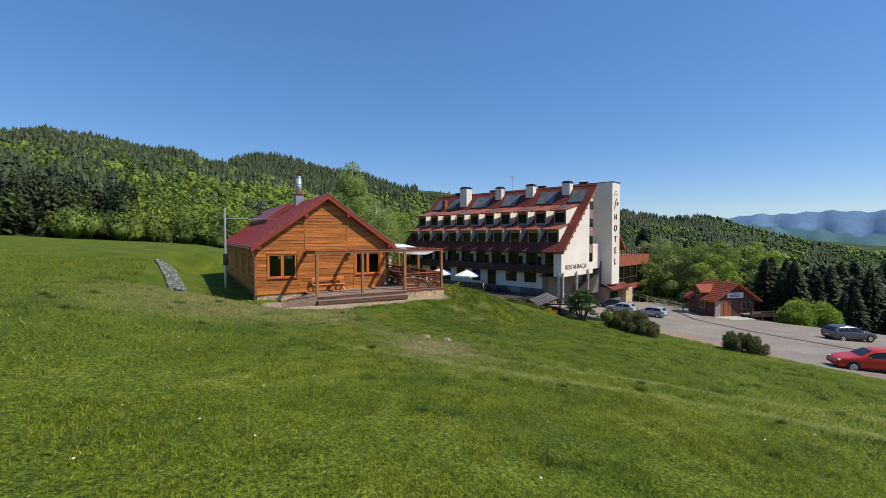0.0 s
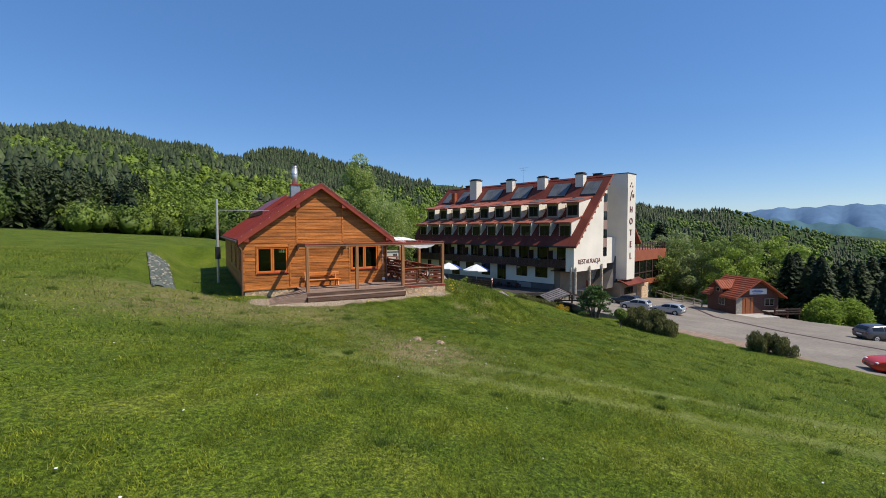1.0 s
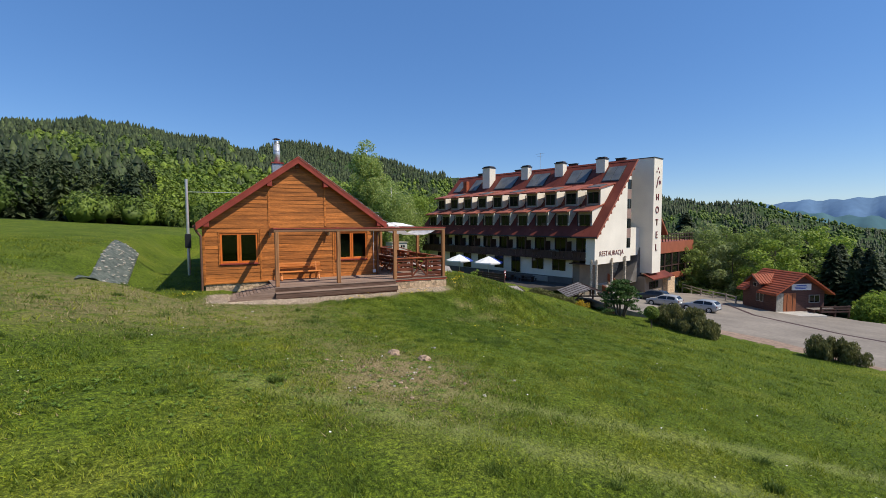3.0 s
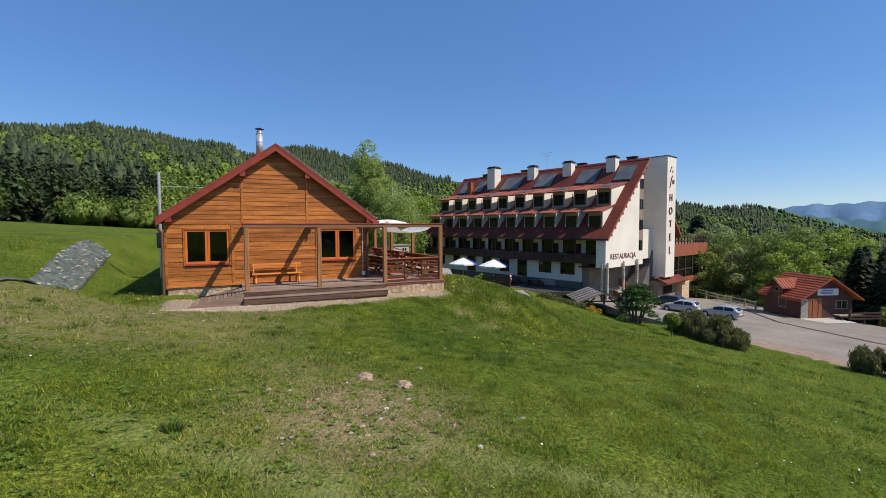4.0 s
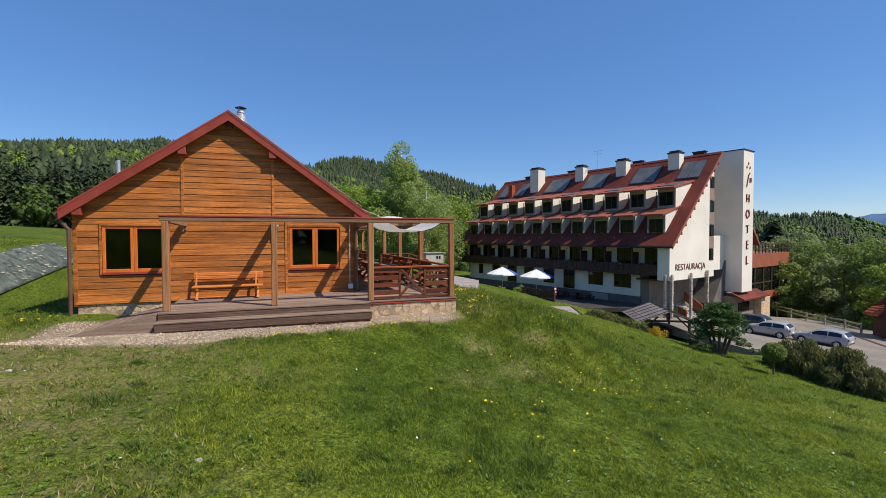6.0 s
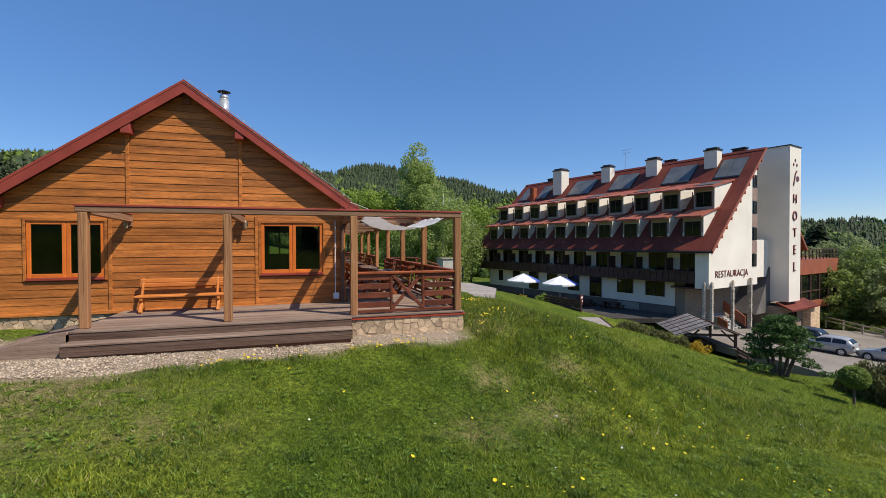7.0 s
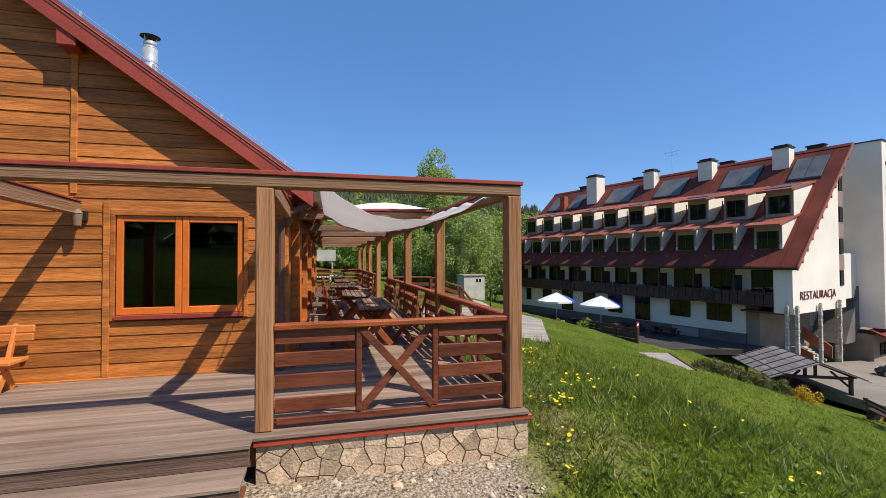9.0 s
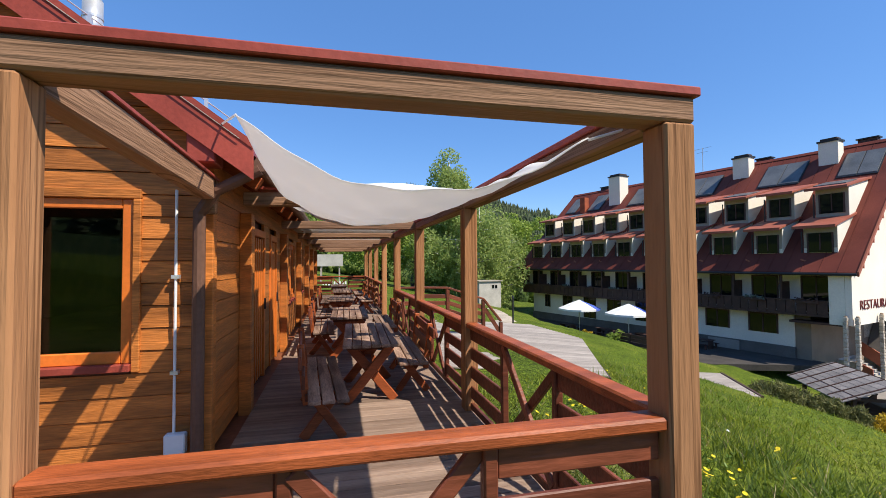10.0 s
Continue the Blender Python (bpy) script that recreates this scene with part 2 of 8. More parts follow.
def bx(x0, x1, y0, y1, z0, z1, bev=0.0):
    return box(bmesh.new(), x0, x1, y0, y1, z0, z1, bev)


def bar(p, q, w, h, bev=0.0, bm=None, up=(0, 0, 1)):
    """A squared timber from p to q, w across, h high."""
    bm = bm or bmesh.new()
    p, q = Vector(p), Vector(q)
    d = q - p
    ax = d.normalized()
    side = ax.cross(Vector(up))
    side = side.normalized() if side.length > 1e-4 else Vector((1, 0, 0))
    upv = side.cross(ax)
    m = Matrix((side, ax, upv)).transposed().to_4x4()
    m.translation = (p + q) / 2
    g = bmesh.ops.create_cube(bm, size=1.0, matrix=m @ Matrix.Diagonal((w, d.length, h, 1)))
    if bev:
        es = {e for v in g["verts"] for e in v.link_edges}
        bmesh.ops.bevel(bm, geom=list(es), offset=bev, segments=1, affect="EDGES")
    return bm


def prism(points, axis, a, b, bm=None):
    """A flat outline pushed from a to b along an axis; the outline's two numbers are the other two axes in order."""
    bm = bm or bmesh.new()
    k = "xyz".index(axis)
    ring = []
    for val in (a, b):
        vs = []
        for p in points:
            c = list(p)
            c.insert(k, val)
            vs.append(bm.verts.new(c))
        ring.append(vs)
    bm.faces.new(ring[0])
    bm.faces.new(ring[1][::-1])
    n = len(points)
    for i in range(n):
        bm.faces.new((ring[0][i], ring[1][i], ring[1][(i + 1) % n], ring[0][(i + 1) % n]))
    return bm


def tube(p, q, r, r2=None, n=12, bm=None, caps=True):
    bm = bm or bmesh.new()
    p, q = Vector(p), Vector(q)
    d = q - p
    m = d.to_track_quat("Z", "Y").to_matrix().to_4x4()
    m.translation = (p + q) / 2
    bmesh.ops.create_cone(bm, cap_ends=caps, segments=n, radius1=r, radius2=r if r2 is None else r2, depth=d.length, matrix=m)
    return bm


def smooth(e0, e1, v):
    t = np.clip((v - e0) / (e1 - e0), 0, 1)
    return t * t * (3 - 2 * t)


# ---- the lie of the land ----
HT, HO = radians(15.5), Vector((32.56, 19.77))
CX, CY = -6.0, -15.0
PX = (-400, -150, -60, -20, -14.4, -10.9, -8.2, -6, -3.3, -0.3, 3.3, 8.2, 13, 19, 22.5, 24.6, 25.4, 28, 60, 75, 110, 220, 500, 5000)
PZ = (14, 10, 4.4, 1.8, 1.3, 0.6, 0.15, -0.26, -0.62, -1.05, -1.65, -2.45, -3.45, -4.65, -5.15, -5.37, -5.62, -6.3, -9.1, -12.4, -24, -62, -75, -75)
# skyline: bearing, rise of the wooded ridge in degrees, its distance
SKY_AZ = (-180, -90, -60, -30, -25, -20, -15.2, -11.9, -10.8, -8.1, -4.7, -1.6, 0.4, 2, 4, 6.6, 9.6, 11.9, 15, 18.8, 20.3, 24.2, 34, 45, 50, 54, 57.5, 60.6, 62.5, 64.5, 67.8, 70.8, 75.3, 90, 180)
SKY_EL = (6, 6, 6.2, 7.2, 8.2, 8.9, 9.3, 10.2, 10.0, 10.0, 9.4, 9.4, 9.2, 8.25, 8.6, 9.5, 9.75, 9.3, 8.35, 8.0, 7.8, 6.4, 5.5, 4.1, 3.5, 2.7, 2.0, 2.3, 1.8, 0.95, 0, -0.9, -1.8, -2.6, 5)
SKY_D = (450, 450, 500, 700, 700, 700, 700, 700, 700, 700, 700, 700, 700, 720, 900, 1250, 1300, 1300, 1300, 1300, 1300, 1200, 1150, 1100, 1100, 1100, 1100, 1100, 1100, 1100, 1100, 1100, 1100, 1000, 450)


def height(x, y):
    """Ground height at arrays x, y."""
    x, y = np.asarray(x, float), np.asarray(y, float)
    shift = (3.6 * smooth(0, 11, y) + 2.6 * smooth(14, 25, y)) * smooth(30, 21, x)
    z = np.interp(x - shift, PX, PZ)
    # level pad under the cabin and terrace
    dx = np.maximum(np.maximum(-10.2 - x, x - 4.9), 0)
    dy = np.maximum(np.maximum(np.interp(x, (-10.5, -8.3), (3.4, 0.2)) - y, y - 26), 0)
    m = smooth(1, 0, np.hypot(dx / np.where(x < 0, 3.2, 5.5), dy / 4.2))
    z = z * (1 - m) + (-0.46) * m
    # yard in front of the hotel
    v = (x - HO.x) * math.cos(HT) + (y - HO.y) * math.sin(HT)
    u = -(x - HO.x) * math.sin(HT) + (y - HO.y) * math.cos(HT)
    dv = np.maximum(np.maximum(-np.interp(u, (15, 24), (9.3, 3.0)) - v, v - 14), 0)
    du = np.maximum(np.maximum(6 - u, u - 60), 0)
    m = smooth(3.2, 0.2, np.hypot(dv, du))
    z = z * (1 - m) + (-5.3) * m
    # dip beside the shelter, fill at the cabin corner
    z = z - 0.75 * smooth(17.5, 22, x) * smooth(4.5, 9, y) * smooth(20, 14, y) * smooth(31, 27, x)
    z = z + 0.12 * smooth(-6.5, -7.2, x) * smooth(-0.6, 1.2, y) * smooth(-12, -9.5, x) * smooth(25, 18, y)
    # wooded ridges all round
    d = np.hypot(x - CX, y - CY)
    az = np.degrees(np.arctan2(x - CX, y - CY))
    el, far = np.interp(az, SKY_AZ, SKY_EL), np.interp(az, SKY_AZ, SKY_D)
    start = np.interp(az, (-180, 20, 40, 180), (105, 105, 260, 260))
    top = far * np.tan(np.radians(el)) + 3 - 5
    t = np.clip((d - start) / (far - start), 0, 1.25)
    rise = np.where(t < 1, t ** 1.25, 1 - 0.3 * (t - 1))
    wob = 5 * np.sin(x / 61 + 1.1) * np.sin(y / 47) * smooth(130, 300, d)
    # spurs and gullies on the far slopes
    wob += 13 * np.sin(x / 83 + 0.6 * np.sin(y / 140)) * smooth(40, 50, az) * smooth(330, 600, d)
    return z + np.where(d > start, (top - z) * rise, 0) + wob * (1 - smooth(0.8, 1.0, t))


def h1(x, y):
    return float(height(x, y))


# ---- ground ----
def axis_steps(lo, hi, a, b, step, grow):
    vals = list(np.arange(a, b + 1e-6, step))
    s, v = step, a
    while v > lo:
        s *= grow
        v -= s
        vals.insert(0, v)
    s, v = step, b
    while v < hi:
        s *= grow
        v += s
        vals.append(v)
    return np.array(vals)


def meadow_mat():
    """Turf with lush, dry and bare places and faint mown tracks; the attribute 'cover' tells meadow from forest floor."""
    m = bpy.data.materials.new("meadow_turf")
    m.use_nodes = True
    N, K = m.node_tree.nodes, m.node_tree.links
    b = N["Principled BSDF"]
    b.inputs["Roughness"].default_value = 0.95
    b.inputs["Specular IOR Level"].default_value = 0.15
    g = N.new("ShaderNodeNewGeometry")

    def tex(scale, detail=4):
        n = N.new("ShaderNodeTexNoise")
        n.inputs["Scale"].default_value = scale
        n.inputs["Detail"].default_value = detail
        K.new(g.outputs["Position"], n.inputs["Vector"])
        return n.outputs["Fac"]

    def ramp(src, stops):
        r = N.new("ShaderNodeValToRGB")
        e = r.color_ramp.elements
        e[0].position, e[0].color = stops[0][0], (*stops[0][1], 1)
        e[1].position, e[1].color = stops[-1][0], (*stops[-1][1], 1)
        for p, c in stops[1:-1]:
            q = e.new(p)
            q.color = (*c, 1)
        K.new(src, r.inputs["Fac"])
        return r.outputs["Color"]

    def mix(fac, a, c, mode="MIX"):
        x = N.new("ShaderNodeMix")
        x.data_type, x.blend_type = "RGBA", mode
        if isinstance(fac, float):
            x.inputs["Factor"].default_value = fac
        else:
            K.new(fac, x.inputs["Factor"])
        K.new(a, x.inputs["A"])
        if isinstance(c, tuple):
            x.inputs["B"].default_value = (*c, 1)
        else:
            K.new(c, x.inputs["B"])
        return x.outputs["Result"]

    turf = ramp(tex(0.45), [(0.3, (0.068, 0.104, 0.009)), (0.5, (0.100, 0.144, 0.013)), (0.72, (0.158, 0.184, 0.024))])
    fine = ramp(tex(13.0, 5), [(0.33, (0.38, 0.42, 0.36)), (0.5, (0.92, 0.92, 0.9)), (0.68, (1.6, 1.5, 1.3))])
    grain = ramp(tex(42.0, 3), [(0.34, (0.45, 0.45, 0.42)), (0.66, (1.5, 1.5, 1.4))])
    col = mix(1.0, mix(1.0, turf, fine, "MULTIPLY"), grain, "MULTIPLY")

    def attr(name):
        a = N.new("ShaderNodeAttribute")
        a.attribute_name = name
        return a.outputs["Fac"]

    def times(a, c):
        q = N.new("ShaderNodeMath")
        q.operation = "MULTIPLY"
        q.use_clamp = True
        K.new(a, q.inputs[0])
        K.new(c, q.inputs[1])
        return q.outputs[0]

    spots = ramp(tex(3.2, 6), [(0.36, (0, 0, 0)), (0.56, (1, 1, 1))])
    dry = ramp(tex(20.0, 3), [(0.3, (0.15, 0.115, 0.045)), (0.7, (0.33, 0.26, 0.13))])
    col = mix(times(attr("dry"), spots), col, dry)
    col = mix(attr("track"), col, (0.24, 0.26, 0.08))
    stones = ramp(tex(38.0, 3), [(0.32, (0.14, 0.102, 0.066)), (0.5, (0.35, 0.27, 0.19)), (0.7, (0.54, 0.44, 0.33))])
    col = mix(attr("gravel"), col, stones)
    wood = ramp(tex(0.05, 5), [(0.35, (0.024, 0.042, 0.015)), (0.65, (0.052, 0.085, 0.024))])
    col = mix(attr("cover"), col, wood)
    K.new(col, b.inputs["Base Color"])
    bp = N.new("ShaderNodeBump")
    bp.inputs["Strength"].default_value = 1.0
    bp.inputs["Distance"].default_value = 0.09
    K.new(tex(17.0, 5), bp.inputs["Height"])
    K.new(bp.outputs["Normal"], b.inputs["Normal"])
    return m


def line_near(x, y, p, q, width):
    p, q = np.array(p), np.array(q)
    d = (q - p) / np.linalg.norm(q - p)
    off = (x - p[0]) * -d[1] + (y - p[1]) * d[0]
    along = (x - p[0]) * d[0] + (y - p[1]) * d[1]
    return np.exp(-(off / width) ** 2) * smooth(-3, 2, along)


def gravel_at(x, y):
    edge = np.interp(x, (-8, -4.3, -4, -3.3, -1.8, -0.4, 0.3, 1.4, 2.6, 3.2), (-2.0, -2.0, -1.75, -1.45, -1.3, -1.0, -0.85, -0.8, -0.75, -0.5)) + 0.05 * np.sin(2.1 * x) + 0.06 * np.sin(5.3 * x + 1)
    g = smooth(-0.12, 0.2, y - edge) * smooth(1.5, 0.9, y) * smooth(-8.1, -7.5, x) * smooth(2.8, 2.5, x)
    return g


def dry_at(x, y):
    d = np.exp(-(((x + 4.0) / 1.7) ** 2 + ((y + 11.0) / 1.9) ** 2)) * 1.3
    d = np.maximum(d, 0.65 * smooth(1.6, -0.4, y) * smooth(-9.5, -5.5, y) * smooth(-2.6, -5.5, x) * smooth(-17, -10, x))
    d = np.maximum(d, 0.6 * np.exp(-(((x + 4.6) / 1.6) ** 2 + ((y + 8.4) / 1.2) ** 2)))
    d = np.maximum(d, 0.85 * np.exp(-(((x + 5.0) / 1.9) ** 2 + ((y + 2.4) / 1.3) ** 2)))
    d = np.maximum(d, 0.5 * np.exp(-(((x + 3.0) / 1.1) ** 2 + ((y + 3.9) / 0.9) ** 2)))
    d = np.maximum(d, 1.1 * np.exp(-(((x - 2.58) / 0.4) ** 2 + ((y + 2.06) / 0.3) ** 2)))
    d = np.maximum(d, 0.8 * np.exp(-(((x - 4.5) / 0.5) ** 2 + ((y + 1.75) / 0.35) ** 2)))
    d = np.maximum(d, 0.7 * np.exp(-(((x - 1.6) / 0.55) ** 2 + ((y + 3.9) / 0.5) ** 2)))
    d = np.maximum(d, 0.6 * np.exp(-(((x - 3.4) / 0.8) ** 2 + ((y + 3.2) / 0.6) ** 2)))
    d = np.maximum(d, 0.75 * smooth(1.2, 0.2, np.abs(x - 3.3)) * smooth(-1.0, 0.0, y) * smooth(5, 3, y))
    return d


def build_ground():
    xs = axis_steps(-2500, 4300, -16, 30, 0.4, 1.055)
    ys = axis_steps(-700, 4300, -27, 16, 0.4, 1.055)
    X, Y = np.meshgrid(xs, ys)
    Z = height(X, Y)
    rng = np.random.RandomState(3)
    near = (np.abs(X) < 60) & (np.abs(Y) < 60)
    Z = Z + near * (rng.rand(*Z.shape) - 0.5) * 0.055
    nx, ny = len(xs), len(ys)
    co = np.stack((X, Y, Z), -1).reshape(-1, 3)
    i = np.arange(nx * ny).reshape(ny, nx)
    f = np.stack((i[:-1, :-1], i[:-1, 1:], i[1:, 1:], i[1:, :-1]), -1).reshape(-1, 4)
    me = bpy.data.meshes.new("ground")
    me.from_pydata(co.tolist(), [], f.tolist())
    me.polygons.foreach_set("use_smooth", [True] * len(me.polygons))
    x, y = co[:, 0], co[:, 1]
    d, az = np.hypot(x - CX, y - CY), np.degrees(np.arctan2(x - CX, y - CY))
    edge = np.interp(az, (-180, -40, 0, 30, 42, 60, 180), (100, 105, 95, 100, 92, 92, 100))
    values = {
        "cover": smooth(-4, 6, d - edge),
        "dry": dry_at(x, y),
        "gravel": gravel_at(x, y),
        "track": 0.6 * np.maximum(line_near(x, y, (-7.4, -10.8), (3.6, -20.6), 0.26), line_near(x, y, (-3.4, -12.3), (6.3, -19.9), 0.26)),
    }
    for name, val in values.items():
        a = me.attributes.new(name, "FLOAT", "POINT")
        a.data.foreach_set("value", np.asarray(val, np.float32))
    me.materials.append(meadow_mat())
    return tagged(new("ground", me), "green spring meadow sloping down to the car park", "meadow", kind="structure")


ground = build_ground()


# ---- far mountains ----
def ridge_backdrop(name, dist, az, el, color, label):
    # distance haze is mixed into the slope colour
    m = mat(name + "_hazed_slopes", color, 1.0, 0.12, 0.004, 0.02, 0.0, spec=0.0)
    bm = bmesh.new()
    rows = []
    a = np.arange(az[0], az[-1] + 0.01, 0.5)
    e = np.interp(a, az, el)
    for k, (dd, drop) in enumerate(((-700, 1.0), (-350, 0.45), (0, 0.0), (300, 0.15))):
        row = []
        for j in range(len(a)):
            top = dist * math.tan(radians(e[j])) + 3 + 6 * math.sin(j * 1.7) + 4 * math.sin(j * 0.6 + k)
            r = dist + dd + 60 * math.sin(j * 0.9)
            row.append(bm.verts.new((CX + r * math.sin(radians(a[j])), CY + r * math.cos(radians(a[j])), top - drop * (top + 160))))
        rows.append(row)
    for p, q in zip(rows, rows[1:]):
        for j in range(len(p) - 1):
            bm.faces.new((p[j], p[j + 1], q[j + 1], q[j]))
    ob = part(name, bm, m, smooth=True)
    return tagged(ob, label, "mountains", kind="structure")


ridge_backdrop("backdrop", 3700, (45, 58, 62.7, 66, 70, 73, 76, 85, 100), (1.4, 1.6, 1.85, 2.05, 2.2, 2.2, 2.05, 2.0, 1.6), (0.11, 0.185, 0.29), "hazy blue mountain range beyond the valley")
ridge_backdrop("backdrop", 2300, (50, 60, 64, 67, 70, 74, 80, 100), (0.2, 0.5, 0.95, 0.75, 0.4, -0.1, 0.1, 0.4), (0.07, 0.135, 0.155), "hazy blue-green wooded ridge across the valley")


# ---- the cabin ----
WX0, WX1, WY0, WY1 = -7.93, 0.05, 2.56, 22.5
RIDGE_X, RIDGE_Z, SLOPE = -3.88, 5.755, 0.717
EAVE_X0, EAVE_X1 = -8.2, 0.46
ROOF_Y0, ROOF_Y1 = 2.31, 23.0
BAY, P0Y = 3.2, 0.08


def roof_z(x):
    return RIDGE_Z - SLOPE * abs(x - RIDGE_X)


cabin = thing("log_cabin", "honey-coloured timber cabin with a red sheet-metal gable roof", "cabin")


def window_unit(name, a, b, z0, z1, face, parent, axis, sign, label="", leaves=2, casing=0.06, pane=GLASS):
    """A wooden casement window on a wall; a..b runs along the wall, sign points outwards."""
    def blk(p, q, near, far, lo, hi, bev=0.006):
        n0, n1 = face + sign * near, face + sign * far
        n0, n1 = min(n0, n1), max(n0, n1)
        return bx(p, q, n0, n1, lo, hi, bev) if axis == "x" else bx(n0, n1, p, q, lo, hi, bev)
    w = part(name, blk(a - casing, b + casing, -0.02, 0.03, z1, z1 + 0.08), PLANK, parent, label)
    for p, q in ((a - casing, a), (b, b + casing)):
        part("casing", blk(p, q, -0.02, 0.03, z0 - 0.05, z1), PLANK, w)
    part("sill", blk(a, b, -0.02, 0.06, z0 - 0.04, z0 + 0.02), REDTRIM, w)
    step = (b - a) / leaves
    for k in range(leaves):
        p, q = a + k * step + 0.003, a + (k + 1) * step - 0.003
        part("stile", blk(p, p + 0.085, -0.06, 0.0, z0 + 0.02, z1, 0.008), TRIM, w)
        part("stile", blk(q - 0.085, q, -0.06, 0.0, z0 + 0.02, z1, 0.008), TRIM, w)
        part("rail", blk(p + 0.085, q - 0.085, -0.06, -0.003, z0 + 0.02, z0 + 0.12, 0.008), TRIM, w)
        part("rail", blk(p + 0.085, q - 0.085, -0.06, -0.003, z1 - 0.085, z1, 0.008), TRIM, w)
        part("pane", blk(p + 0.075, q - 0.075, -0.04, -0.032, z0 + 0.1, z1 - 0.075, 0), pane, w)
    return w


def build_cabin():
    t = 0.16
    y0, y1 = WY0, WY0 + 0.035
    wins = ((-7.29, -5.715, 0.83, 2.22), (-2.135, -0.515, 0.83, 2.22))
    core = bmesh.new()
    for a, b in ((WX0 + 0.03, wins[0][0]), (wins[0][1], wins[1][0]), (wins[1][1], WX1 - 0.03)):
        box(core, a, b, WY0 + 0.03, WY0 + t, -0.25, 2.45)
    for a, b, z0, z1 in wins:
        box(core, a, b, WY0 + 0.03, WY0 + t, -0.25, z0)
        box(core, a, b, WY0 + 0.03, WY0 + t, z1, 2.45)
    prism([(WX0 + 0.03, 2.45), (WX1 - 0.03, 2.45), (WX1 - 0.03, roof_z(WX1) - 0.2), (RIDGE_X, RIDGE_Z - 0.2), (WX0 + 0.03, roof_z(WX0) - 0.2)], "y", WY0 + 0.03, WY0 + t, core)
    box(core, WX0 + 0.03, WX0 + t, WY0 + t, WY1, -0.25, 2.75)
    for a, b in ((WX0 + t, -3.4), (-1.9, WX1 - t)):
        box(core, a, b, WY1 - t, WY1, -0.25, 2.4)
    box(core, -3.4, -1.9, WY1 - t, WY1, -0.25, 0.95)
    prism([(WX0 + t, 2.4), (WX1 - t, 2.4), (WX1 - t, 2.6), (RIDGE_X, RIDGE_Z - 0.2), (WX0 + t, 2.6)], "y", WY1 - t, WY1, core)
    for a, b in ((-3.4, -3.3), (-2.7, -2.6), (-2.0, -1.9)):
        part("back_window_bar", bx(a, b, WY1 - 0.1, WY1 - 0.04, 0.95, 2.4), TRIM, cabin)
    box(core, WX0 + t, WX1 - t, WY0 + t, WY1 - t, -0.1, 0.0)
    part("wall_core", core, DARKWOOD, cabin)
    for s, ex in ((-1, EAVE_X0), (1, EAVE_X1)):
        ez = roof_z(ex)
        rf = part("roof", prism([(RIDGE_X, RIDGE_Z), (ex, ez), (ex, ez - 0.06), (RIDGE_X, RIDGE_Z - 0.06)], "y", ROOF_Y0, ROOF_Y1), REDROOF, cabin, "red standing-seam metal roof")
        for k in range(1, 34):
            y = ROOF_Y0 + 0.62 * k
            if y < ROOF_Y1 - 0.1:
                part("seam", prism([(RIDGE_X + s * 0.05, RIDGE_Z - 0.035), (ex, ez), (ex, ez + 0.03), (RIDGE_X + s * 0.05, RIDGE_Z - 0.005)], "y", y, y + 0.022), REDROOF, rf)
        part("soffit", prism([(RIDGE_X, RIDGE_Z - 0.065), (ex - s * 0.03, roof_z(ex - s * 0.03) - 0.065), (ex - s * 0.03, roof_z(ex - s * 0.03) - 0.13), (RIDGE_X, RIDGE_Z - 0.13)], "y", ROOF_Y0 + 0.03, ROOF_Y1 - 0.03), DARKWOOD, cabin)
        part("barge_board", prism([(RIDGE_X, RIDGE_Z + 0.02), (ex, ez + 0.02), (ex, ez - 0.275), (RIDGE_X, RIDGE_Z - 0.275)], "y", ROOF_Y0 - 0.045, ROOF_Y0 - 0.002), REDTRIM, cabin, "red painted barge board")
        part("verge_trim", prism([(RIDGE_X, RIDGE_Z + 0.045), (ex, ez + 0.045), (ex, ez - 0.02), (RIDGE_X, RIDGE_Z - 0.02)], "y", ROOF_Y0 - 0.055, ROOF_Y0 - 0.047), REDTRIM, cabin)
        # gutter and fall pipe at the eave
        part("gutter", tube((ex + s * 0.06, ROOF_Y0 + 0.05, ez - 0.12), (ex + s * 0.06, ROOF_Y1 - 0.05, ez - 0.12), 0.07, n=10), PIPE, cabin, "brown rain gutter")
        px = WX1 - 0.04 if s > 0 else WX0 - 0.1
        fp = tube((px, WY0 - 0.1, -0.3), (px, WY0 - 0.1, 2.12), 0.05, n=10)
        tube((px, WY0 - 0.1, 2.1), (px + s * 0.14, WY0 - 0.14, 2.3), 0.05, n=10, bm=fp)
        tube((px + s * 0.14, WY0 - 0.14, 2.29), (ex + s * 0.04, WY0 - 0.18, ez - 0.17), 0.05, n=10, bm=fp)
        part("fall_pipe", fp, PIPE, cabin, "brown rain fall pipe")
    part("ridge_cap", prism([(RIDGE_X - 0.16, RIDGE_Z - 0.1), (RIDGE_X, RIDGE_Z + 0.03), (RIDGE_X + 0.16, RIDGE_Z - 0.1)], "y", ROOF_Y0 - 0.03, ROOF_Y1), REDROOF, cabin)
    # raised roof light strip on the far slope
    part("raised_roof", prism([(RIDGE_X - 0.3, roof_z(RIDGE_X - 0.3) + 0.3), (RIDGE_X - 2.0, roof_z(RIDGE_X - 2.0) + 0.28), (RIDGE_X - 2.0, roof_z(RIDGE_X - 2.0) - 0.02), (RIDGE_X - 0.3, roof_z(RIDGE_X - 0.3) - 0.02)], "y", 12.0, ROOF_Y1 - 0.5), REDROOF, cabin)
